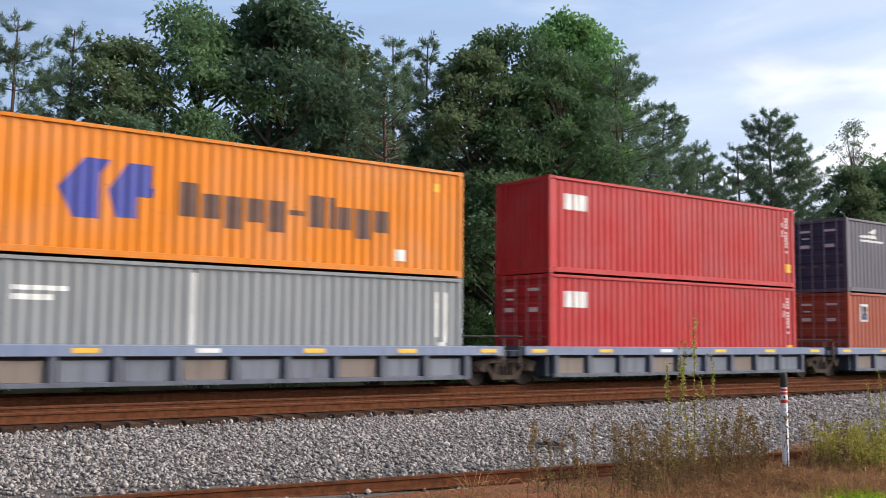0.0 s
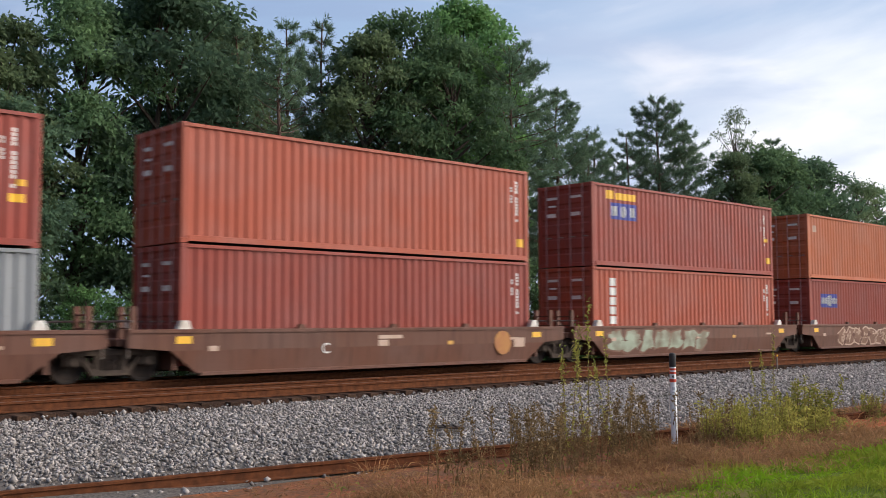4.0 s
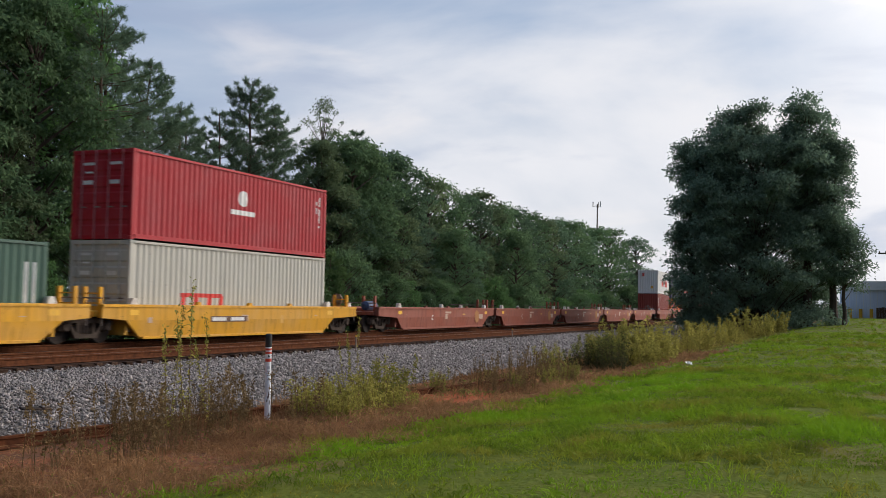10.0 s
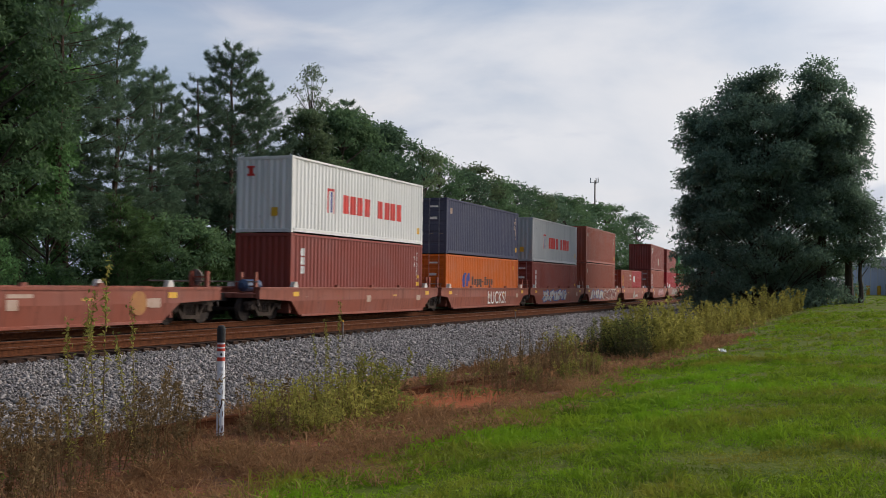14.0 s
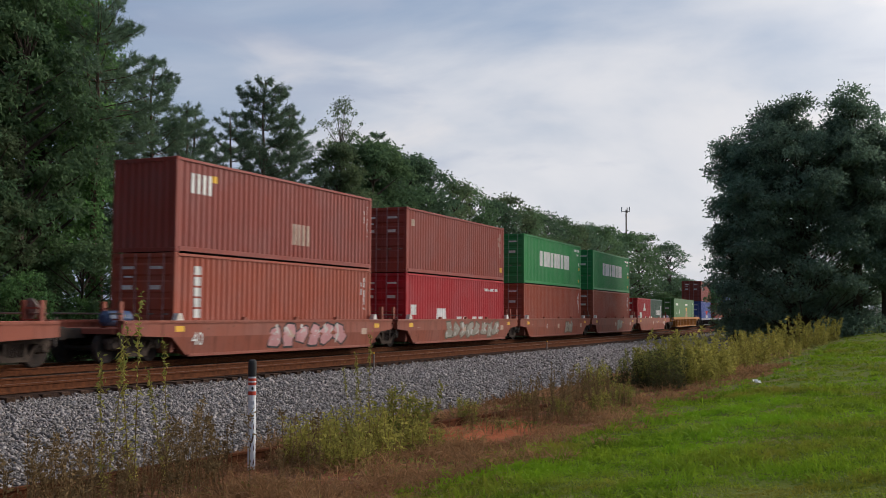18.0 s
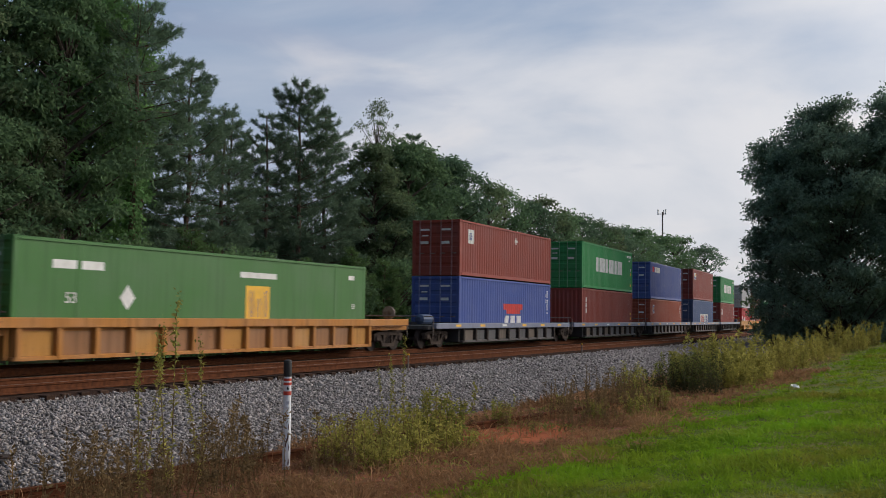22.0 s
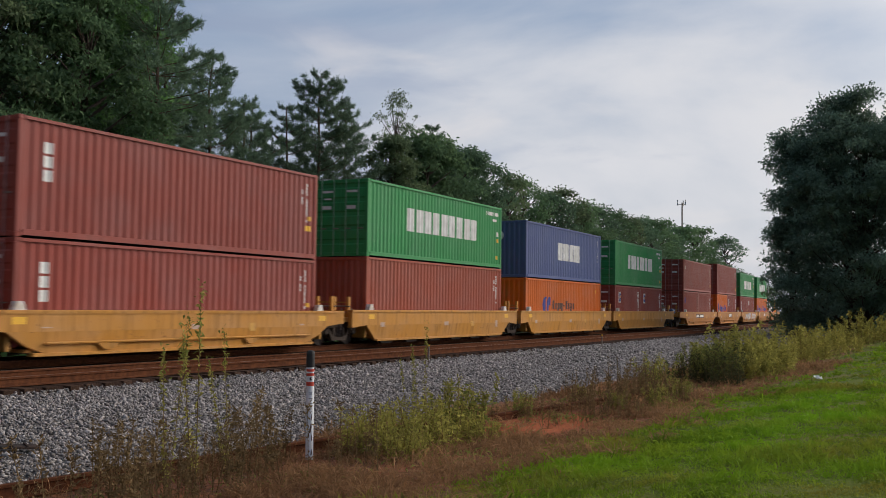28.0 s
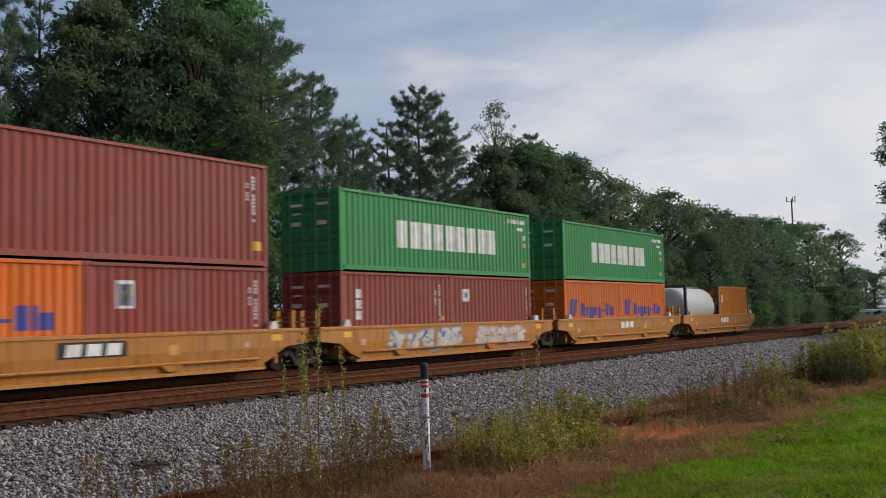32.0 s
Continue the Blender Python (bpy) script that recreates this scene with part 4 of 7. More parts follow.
def container_body(ft, H, colour, doors):
    """Corrugated steel box standing on z = 0, leading end at -x; returns the prototype's parts as (name, mesh, subparts)."""
    key = (ft, H, colour, doors)
    if key in BOX_CACHE:
        return BOX_CACHE[key]
    L, hw = LENGTH[ft], 1.219
    mat = paint(colour, COL[colour])
    smooth_side = ft == 53
    rod = surface("rod_" + colour, tuple(min(0.8, 0.65 * c + 0.16) for c in COL[colour]), scale=6.0, rough=0.5)
    out = []
    for s in (-1, 1):
        g = Geo()
        pts = wave_points(-L / 2 + 0.16, L / 2 - 0.16)
        if smooth_side:
            pts = [(-L / 2 + 0.16, 0.0), (L / 2 - 0.16, 0.0)]
        for (a, da), (b, db) in zip(pts, pts[1:]):
            g.add([(a, s * (hw - 0.006 - da), 0.14), (b, s * (hw - 0.006 - db), 0.14), (b, s * (hw - 0.006 - db), H - 0.08), (a, s * (hw - 0.006 - da), H - 0.08)], [(0, 1, 2, 3)])
        out.append(("side_panel", g.mesh("side_panel", mat), []))
        out.append(("top_rail", Geo().box(-L / 2 + 0.15, L / 2 - 0.15, s * hw - 0.03, s * hw + 0.03, H - 0.10, H - 0.020, 0.008).mesh("top_rail", mat), []))
        out.append(("bottom_rail", Geo().box(-L / 2 + 0.15, L / 2 - 0.15, s * hw - 0.03, s * hw + 0.02, 0.038, 0.18, 0.008).mesh("bottom_rail", mat), []))
    g = Geo()
    pts = wave_points(-L / 2 + 0.1, L / 2 - 0.1)
    for (a, da), (b, db) in zip(pts, pts[1:]):
        z0, z1 = H - 0.055 + da * 0.4, H - 0.055 + db * 0.4
        g.add([(a, -hw, z0), (b, -hw, z1), (b, hw, z1), (a, hw, z0)], [(0, 1, 2, 3)])
    out.append(("roof", g.mesh("roof", mat), []))
    out.append(("floor_frame", Geo().box(-L / 2 + 0.1, L / 2 - 0.1, -hw + 0.02, hw - 0.02, 0.065, 0.15).mesh("floor_frame", STEEL), []))
    post = [(-L / 2, -L / 2 + 0.17), (L / 2 - 0.17, L / 2)]
    for x0, x1 in post:
        for y0, y1 in ((-hw - 0.004, -hw + 0.14), (hw - 0.14, hw + 0.004)):
            out.append(("corner_post", Geo().box(x0, x1, y0, y1, 0.118, H - 0.118, 0.012).mesh("corner_post", mat), []))
            for z0, z1 in ((0.0, 0.118), (H - 0.118, H)):
                out.append(("corner_casting", Geo().box(x0 - 0.003, x1 + 0.003, y0 - 0.004, y1 + 0.004, z0, z1, 0.014).mesh("corner_casting", mat), []))
    if ft in (45, 53):
        for x0 in (-6.10, 5.93):
            for y0 in (-hw - 0.003, hw - 0.05):
                out.append(("lifting_post", Geo().box(x0, x0 + 0.17, y0, y0 + 0.05, 0.0, H, 0.006).mesh("lifting_post", mat), []))
    # ends: doors with locking rods, or a corrugated front wall
    for s, has_doors in ((-1, doors), (1, not doors)):
        x = s * L / 2
        sill = Geo().box(min(x, x - s * 0.1), max(x, x - s * 0.1), -hw + 0.14, hw - 0.14, 0.012, 0.14, 0.008)
        head = Geo().box(min(x, x - s * 0.1), max(x, x - s * 0.1), -hw + 0.14, hw - 0.14, H - 0.13, H - 0.012, 0.008)
        out.append(("end_sill", sill.mesh("end_sill", mat), []))
        out.append(("end_header", head.mesh("end_header", mat), []))
        if has_doors:
            for y0, y1 in ((-hw + 0.142, -0.006), (0.006, hw - 0.142)):
                g = Geo()
                xo = x - s * 0.03
                n = 5
                hgt = (H - 0.27) / n
                for i in range(n):
                    z = 0.14 + i * hgt
                    for za, zb, d0, d1 in ((z, z + hgt * 0.55, 0, 0), (z + hgt * 0.55, z + hgt * 0.65, 0, 0.03), (z + hgt * 0.65, z + hgt * 0.9, 0.03, 0.03), (z + hgt * 0.9, z + hgt, 0.03, 0)):
                        g.add([(xo - s * d0, y0, za), (xo - s * d0, y1, za), (xo - s * d1, y1, zb), (xo - s * d1, y0, zb)], [(0, 1, 2, 3)])
                sub = []
                for yy in (y0 + 0.26, y1 - 0.26):
                    sub.append(("locking_rod", Geo().tube((x + s * 0.012, yy, 0.03), (x + s * 0.012, yy, H - 0.03), 0.026, n=6).mesh("locking_rod", rod)))
                    sub.append(("door_handle", Geo().box(min(x, x + s * 0.03), max(x, x + s * 0.03), yy - 0.22, yy + 0.03, 1.02, 1.06).mesh("door_handle", GALV)))
                ink = Geo()
                xs = x - s * 0.024
                if y0 > 0 or s < 0:
                    for i, (ya, w, za, h) in enumerate(((y0 + 0.34, 0.46, H - 0.50, 0.09), (y0 + 0.40, 0.32, H - 0.76, 0.06), (y0 + 0.40, 0.40, H - 1.12, 0.13), (y0 + 0.42, 0.3, H - 1.5, 0.08))):
                        if i in ((0, 2) if y0 < 0 else (0, 1, 2)):
                            ink.add([(xs, ya, za), (xs, ya + w, za), (xs, ya + w, za + h), (xs, ya, za + h)], [(0, 1, 2, 3)])
                    sub.append(("door_mark", ink.mesh("door_mark", WHITE)))
                out.append(("door", g.mesh("door", paint("navy", COL["navy"]) if colour == "slate" else mat), sub))
        else:
            g = Geo()
            pts = wave_points(-hw + 0.14, hw - 0.14)
            for (a, da), (b, db) in zip(pts, pts[1:]):
                g.add([(x - s * (0.012 + da), a, 0.13), (x - s * (0.012 + db), b, 0.13), (x - s * (0.012 + db), b, H - 0.12), (x - s * (0.012 + da), a, H - 0.12)], [(0, 1, 2, 3)])
            out.append(("front_wall", g.mesh("front_wall", mat), []))
    BOX_CACHE[key] = out
    return out


MARK_CACHE = {}


def container(ft, H, colour, kind, doors=True, end_mark=""):
    """A shipping container with its origin at the middle of its base."""
    L = LENGTH[ft]
    where = "stacked on top" if end_mark != "low" else "in a rail car's well"
    c = thing("shipping_container", f"{WORDS[colour]} {ft}-foot corrugated steel container {where}", "shipping container", "containers on the train")
    for name, me, sub in container_body(ft, H, colour, doors):
        p = part(name, me, None, c)
        for sname, sme in sub:
            o = part(sname, sme, None, p)
            if sname == "door_mark":
                tagged(o, kind="stuff")
    key = (ft, H, kind)
    if key not in MARK_CACHE:
        MARK_CACHE[key] = []
        pts = [(x + L / 2, d) for x, d in wave_points(-L / 2 + 0.16, L / 2 - 0.16)] if ft != 53 else [(0, 0), (L, 0)]
        for name, ink, polys in marks_for(kind, L, H):
            g = Geo()
            for p in polys:
                poly_on_side(g, p, pts, -1.213)
            g.v = [(a - L / 2, b, z) for a, b, z in g.v]
            MARK_CACHE[key].append((name, g.mesh(name, INK[ink])))
    for name, me in MARK_CACHE[key]:
        o = part(name, me, None, c)
        if name in ("code_mark", "mark", "sticker"):
            tagged(o, kind="stuff")
    if ft == 45:
        text_on(c, "45", L / 2 - 0.78, H - 0.95, 0.42, WHITE, -1.232)
    if ft == 53:
        text_on(c, "53", -L / 2 + 1.6, 1.28, 0.40, WHITE, -1.232)
        text_on(c, "53", L / 2 - 1.0, 1.28, 0.26, WHITE, -1.232)
    if not doors and kind in ("ever", "italia", "ming"):
        g = Geo()
        if kind == "ming":
            g.box(-L / 2 - 0.010, -L / 2 - 0.004, 0.42, 0.76, H - 0.44, H - 0.36).box(-L / 2 - 0.010, -L / 2 - 0.004, 0.50, 0.68, H - 0.66, H - 0.44).box(-L / 2 - 0.010, -L / 2 - 0.004, 0.42, 0.76, H - 0.74, H - 0.66)
            part("sticker", Geo().box(-L / 2 - 0.010, -L / 2 - 0.004, -0.62, -0.34, 0.62, 0.94), YEL, c)
        else:
            g.lathe([(0.24, -L / 2 - 0.010), (0.24, -L / 2 - 0.004)], 16, "x", (0, 0.25, H - 0.75))
        part("end_emblem", g, WHITE if kind != "ming" else REDM, c)
    return c


def tank_container():
    """Twenty-foot tank in an open frame."""
    L, H, hw = LENGTH[20], 2.59, 1.219
    c = thing("tank_container", "white cylindrical tank container in a blue steel frame", "tank container", "containers on the train")
    tank = Geo().lathe([(0.3, -2.86), (0.75, -2.78), (1.05, -2.6), (1.13, -2.35), (1.13, 2.35), (1.05, 2.6), (0.75, 2.78), (0.3, 2.86)], 28, "x", (0, 0, 1.34))
    part("tank", tank, paint("tankwhite", (0.72, 0.72, 0.70), 0.2), c, smooth=True)
    fr = paint("navy", COL["navy"])
    for s in (-1, 1):
        x0, x1 = sorted((s * L / 2, s * (L / 2 - 0.15)))
        for y in (-1, 1):
            y0, y1 = sorted((y * hw, y * (hw - 0.15)))
            part("corner_post", Geo().box(x0, x1, y0, y1, 0, H, 0.012), fr, c)
            part("brace", Geo().tube((s * (L / 2 - 0.08), y * (hw - 0.07), H - 0.6), (s * (L / 2 - 0.9), y * 1.0, 0.3), 0.05, n=6), fr, c)
        part("end_header", Geo().box(x0, x1, -hw + 0.15, hw - 0.15, H - 0.13, H), fr, c)
        part("end_sill", Geo().box(x0, x1, -hw + 0.15, hw - 0.15, 0, 0.14), fr, c)
        part("bottom_rail", Geo().box(-L / 2 + 0.15, L / 2 - 0.15, s * 1.1 - 0.05, s * 1.1 + 0.05, 0.02, 0.16), fr, c)
    part("walkway", Geo().box(-2.2, 2.2, -0.25, 0.25, H - 0.1, H - 0.06), GALV, c)
    part("manhole", Geo().lathe([(0.25, 0), (0.25, 0.06)], 14, "z", (0, 0, 2.46)), GALV, c)
    return c


# ---------------------------------------------------------------- well cars
def truck_meshes():
    # cast frame: arched top chord, sagging bottom chord, two columns round the spring window, pedestals over the axles
    side = Geo().prism([(-1.12, 0.66), (-0.95, 0.72), (-0.45, 0.76), (0.45, 0.76), (0.95, 0.72), (1.12, 0.66), (1.12, 0.56), (0.95, 0.58), (0.45, 0.63), (-0.45, 0.63), (-0.95, 0.58), (-1.12, 0.56)], -0.08, 0.08)
    side.prism([(-0.72, 0.585), (-0.60, 0.60), (-0.38, 0.29), (0.38, 0.29), (0.60, 0.60), (0.72, 0.585), (0.44, 0.17), (-0.44, 0.17)], -0.07, 0.07)
    for x in (-0.31, 0.31):
        side.prism([(x - 0.07, 0.27), (x + 0.07, 0.27), (x + 0.06, 0.65), (x - 0.06, 0.65)], -0.065, 0.065)
    for x in (-0.88, 0.88):
        side.prism([(x - 0.21, 0.60), (x + 0.21, 0.60), (x + 0.19, 0.40), (x + 0.12, 0.40), (x + 0.12, 0.50), (x - 0.12, 0.50), (x - 0.12, 0.40), (x - 0.19, 0.40)], -0.07, 0.07)
    wheel = Geo().lathe([(0.10, -0.07), (0.34, -0.06), (0.36, -0.065), (0.415, -0.065), (0.418, 0.03), (0.445, 0.04), (0.445, 0.07), (0.36, 0.065), (0.33, 0.03), (0.12, 0.07)], 22, "y")
    spring = Geo()
    for i in range(-1, 2):
        spring.tube((i * 0.13, 0, 0.30), (i * 0.13, 0, 0.56), 0.055, n=8)
    axle = Geo().tube((0, -0.95, 0), (0, 0.95, 0), 0.075, n=8)
    cap = Geo().lathe([(0.14, -0.06), (0.14, 0.02), (0.10, 0.06)], 12, "y")
    bolster = Geo().box(-0.22, 0.22, -1.05, 1.05, 0.55, 0.78, 0.03)
    return {"side_frame": side.mesh("side_frame", CASTING), "wheel": wheel.mesh("wheel", STEEL), "spring": spring.mesh("spring", STEEL), "axle": axle.mesh("axle", STEEL), "bearing_cap": cap.mesh("bearing_cap", CASTING),
            "bolster": bolster.mesh("bolster", STEEL)}


TRUCK = truck_meshes()


def truck(parent, x):
    t = part("truck", TRUCK["bolster"], None, parent, "dirty dark steel wheel truck")
    t.matrix_basis = pose(x, 0, 0)
    for s in (-1, 1):
        o = part("side_frame", TRUCK["side_frame"], None, t)
        o.matrix_basis = pose(0, s * 1.02, 0)
        o = part("spring", TRUCK["spring"], None, t)
        o.matrix_basis = pose(0, s * 1.02, 0)
        o = part("axle", TRUCK["axle"], None, t)
        o.matrix_basis = pose(s * 0.88, 0, 0.42)
        for y in (-1, 1):
            o = part("wheel", TRUCK["wheel"], None, t)
            o.matrix_basis = pose(s * 0.88, y * 0.76, 0.42, 0, 0, 0 if y < 0 else 180)
            o = part("bearing_cap", TRUCK["bearing_cap"], None, t)
            o.matrix_basis = pose(s * 0.88, y * 1.10, 0.50, 0, 0, 0 if y > 0 else 180)


CAR_CACHE = {}
CREASE, LEAN = 0.70, 0.13      # height of the crease in a smooth car side, and how far its lower half leans in per metre


def inward(z):
    return LEAN * max(0.0, CREASE - z)


CAR_WORDS = {"chassis": "blue-grey ribbed intermodal well car with yellow stripes on its top chord", "chassis2": "dark grey ribbed intermodal well car with faded stripes", "brown": "brown intermodal well car with smooth steel sides",
             "salmon": "faded salmon-red intermodal well car with smooth steel sides", "yellow": "yellow intermodal well car with smooth steel sides", "tan": "tan-yellow intermodal well car with scuffed sides",
             "amber": "scuffed amber-yellow intermodal well car with stepped sills",
             "ochre": "ochre-yellow ribbed intermodal well car"}


BAYS = {"chassis": ((0.20, 0.22, 0.27), (0.25, 0.20, 0.17)), "chassis2": ((0.125, 0.120, 0.125), (0.175, 0.135, 0.105)), "brown": ((0.17, 0.085, 0.055), (0.24, 0.13, 0.06)), "ochre": ((0.40, 0.180, 0.065), (0.60, 0.28, 0.05))}


def well_car(colour, style, well=12.35, first=True, last=False, end_gap=1.63, tail=1.63):
    """One well unit on its trucks, origin at rail height below the middle of its well. style: ribbed, smooth, zigzag, sill."""
    c = thing("well_car", CAR_WORDS[colour], "rail car", "well cars of the train")
    key = (colour, style, well, first, last, round(end_gap, 2), round(tail, 2))
    if key not in CAR_CACHE:
        mat = paint(colour, COL[colour], 0.72, 0.6)
        P, h, w = [], well / 2, 1.50
        lead, trail = -h - end_gap + 0.10, h + tail - 0.10
        ribbed = style in ("ribbed", "boxed")
        top = {"ribbed": 1.10, "boxed": 1.25, "smooth": 1.16, "zigzag": 1.22, "sill": 1.18}[style]
        for s in (-1, 1):
            y0, y1 = sorted((s * 1.34, s * w))
            if ribbed:
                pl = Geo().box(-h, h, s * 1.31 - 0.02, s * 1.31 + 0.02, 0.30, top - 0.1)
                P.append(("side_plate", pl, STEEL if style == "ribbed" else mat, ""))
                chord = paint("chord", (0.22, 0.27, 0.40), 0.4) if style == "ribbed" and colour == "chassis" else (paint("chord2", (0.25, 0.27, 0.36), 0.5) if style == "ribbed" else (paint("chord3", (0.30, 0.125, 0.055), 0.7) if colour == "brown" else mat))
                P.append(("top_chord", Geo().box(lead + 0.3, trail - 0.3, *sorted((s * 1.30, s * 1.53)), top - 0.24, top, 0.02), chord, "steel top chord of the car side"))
                P.append(("bottom_chord", Geo().box(-h, h, *sorted((s * 1.28, s * 1.48)), 0.22, 0.32, 0.02), mat, ""))
                n = 9 if well < 13 else (10 if well < 16 else 13)
                for i in range(n + 1):
                    x = -h + 0.12 + i * (2 * h - 0.24) / n
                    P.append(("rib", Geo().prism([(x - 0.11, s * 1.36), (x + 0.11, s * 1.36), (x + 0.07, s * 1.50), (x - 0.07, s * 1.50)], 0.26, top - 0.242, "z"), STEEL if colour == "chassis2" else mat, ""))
                    if i < n:
                        wb = (2 * h - 0.24) / n
                        P.append(("bay_panel", Geo().prism([(x + 0.16, 0.325), (x + wb - 0.16, 0.325), (x + wb - 0.13, top - 0.33), (x + 0.13, top - 0.33)], *sorted((s * 1.335, s * 1.375))), paint(colour + ("_bay" if i % 3 else "_rusty_bay"), BAYS[colour][0 if i % 3 else 1], 0.75), ""))
                if (style == "ribbed" or colour == "brown") and s < 0:
                    for i, x in enumerate(np.linspace(-h - 0.6, h + 0.6, 6)):
                        P.append(("stripe", Geo().box(x - 0.28, x + 0.28, -1.5345, -1.5305, top - 0.17, top - 0.07), YEL if i % 5 != 2 else WHITE, "yellow reflective stripe"))
            else:
                low = 0.16
                a, b = lead + 0.15, trail - 0.15
                cut = 0.78 if style != "zigzag" else 0.62
                prof = [(a, top), (a, cut), (-h - 0.30, cut - 0.06), (-h + 0.42, low), (h - 0.42, low), (h + 0.30, cut - 0.06), (b, cut), (b, top)]
                if style == "sill":
                    prof = [(a, top), (a, cut), (-h - 0.30, cut - 0.06), (-h + 0.25, 0.38), (-h + 0.9, low), (h * 0.32, low), (h * 0.36, low - 0.02), (h * 0.40, low), (h - 0.9, low), (h - 0.25, 0.38), (h + 0.30, cut - 0.06), (b, cut), (b, top)]
                # upright above the crease, leaning in below it
                up = [(a, top), (a, cut), (a + 0.02, cut)] + [(x, CREASE) for x in (-h - 0.30, h + 0.30)] + [(b - 0.02, cut), (b, cut), (b, top)]
                lower = [(x, min(z, CREASE)) for x, z in prof[2:-2]]
                lower = [(-h - 0.30, CREASE)] + lower[1:-1] + [(h + 0.30, CREASE)]
                wall, skirt = Geo().prism(up, y0, y1), Geo().prism(lower, y0, y1)
                skirt.v = [(x, y - s * inward(z), z) for x, y, z in skirt.v]
                P.append(("side_wall", wall, mat, ""))
                P.append(("side_skirt", skirt, mat, ""))
                P.append(("top_chord", Geo().box(a, b, *sorted((s * 1.28, s * (w + 0.03))), top - 0.05, top + 0.035, 0.012), mat, ""))
                P.append(("bottom_flange", Geo().box(-h + 0.5, h - 0.5, *sorted((s * 1.30, s * (w - 0.02))), low - 0.05, low + 0.03, 0.01), mat, ""))
                if style == "zigzag":
                    for i in range(6):
                        x = -h + 1.3 + i * (2 * h - 2.6) / 5
                        P.append(("side_rib", Geo().prism([(x - 0.5, low - 0.05), (x + 0.5, low - 0.05), (x + 0.38, low - 0.14), (x - 0.38, low - 0.14)], *sorted((s * 1.30, s * 1.41))), STEEL, ""))
                if style == "sill":
                    P.append(("side_pipe", Geo().tube((-h + 0.8, s * 1.53, 0.42), (h - 0.8, s * 1.53, 0.42), 0.035, n=6), mat, ""))
                    for x in (-h * 0.55, h * 0.38):
                        P.append(("bracket", Geo().prism([(x - 0.45, 0.46), (x + 0.45, 0.46), (x + 0.16, 0.24), (x - 0.16, 0.24)], *sorted((s * 1.5, s * 1.54))), mat, ""))
                for x in (-h + 0.10, h - 0.10):
                    P.append(("container_guide", Geo().prism([(x - 0.17, top + 0.03), (x + 0.17, top + 0.03), (x + 0.13, top + 0.14), (x + 0.08, top + 0.24), (x - 0.08, top + 0.24), (x - 0.13, top + 0.14)], *sorted((s * 1.30, s * 1.46))), surface("guide_pale", (0.74, 0.72, 0.67), (0.50, 0.42, 0.34), scale=5.0), "pale container guide"))
                if style == "smooth" and s < 0:
                    for x in (-h * 0.45, h * 0.05, h * 0.5):
                        P.append(("guide_nub", Geo().prism([(x - 0.13, top + 0.03), (x + 0.13, top + 0.03), (x + 0.07, top + 0.14), (x - 0.07, top + 0.14)], -1.46, -1.34), mat, ""))
                if s < 0:
                    for x in (-h - 0.15, h - 0.25):
                        P.append(("end_reflector", Geo().box(x, x + 0.40, -w - 0.004, -w - 0.001, top - 0.30, top - 0.13), YEL, "yellow reflective end plate"))
                    rr = random.Random(hash_of(colour + style))
                    for i in range(5):
                        x = -h + 0.7 + i * (2 * h - 2.0) / 4
                        if abs(x + 2.2) < 0.9:
                            continue
                        wd = rr.uniform(0.16, 0.42)
                        P.append(("side_mark", Geo().box(x, x + wd, -w - 0.004, -w - 0.001, 0.66 + rr.uniform(-0.15, 0.2), 0.78 + rr.uniform(0.0, 0.12)), OCHRE if i % 2 else PALE, ""))
        for i in range(7):
            x = -h + 0.5 + i * (2 * h - 1.0) / 6
            P.append(("cross_beam", Geo().box(x - 0.12, x + 0.12, -1.33, 1.33, 0.20, 0.285), mat, ""))
        for s, e in ((-1, lead), (1, trail)):
            x0, x1 = sorted((s * (h + 0.02), e))
            P.append(("end_platform", Geo().box(x0, x1, -1.28, 1.28, 0.82, 0.98, 0.02), mat, ""))
            P.append(("end_bulkhead", Geo().box(s * (h + 0.10) - 0.05, s * (h + 0.10) + 0.05, -1.33, 1.33, 0.25, 1.12), mat, ""))
            for y in (-1.15, -0.55) if not ribbed else ():
                P.append(("end_post", Geo().box(e - s * 0.42 - 0.07, e - s * 0.42 + 0.07, y - 0.05, y + 0.05, 0.98, 1.72), mat, ""))
            for z in (1.2, 1.5) if not ribbed else ():
                P.append(("ladder_rung", Geo().box(e - s * 0.42 - 0.02, e - s * 0.42 + 0.02, -1.10, -0.60, z, z + 0.04), mat, ""))
            P.append(("hand_rail", Geo().tube((e - s * 0.35, -1.28, 1.38), (e - s * 0.35, 1.28, 1.38), 0.025, n=6), GALV, ""))
            P.append(("grab_iron", Geo().tube((e - s * 0.2, -1.42, 0.55), (e - s * 0.2, -1.42, 1.3), 0.02, n=6), GALV, ""))
        if first:
            P.append(("coupler", Geo().box(lead - 0.75, lead + 0.2, -0.16, 0.16, 0.70, 0.98, 0.04).box(lead - 0.95, lead - 0.6, -0.24, 0.20, 0.66, 1.02, 0.05), STEEL, ""))
            P.append(("brake_reservoir", Geo().lathe([(0.1, -0.55), (0.22, -0.45), (0.22, 0.45), (0.1, 0.55)], 12, "x", (lead + 0.75, -0.7, 1.25)), paint("reservoir", (0.06, 0.10, 0.20), 0.3), "blue air reservoir"))
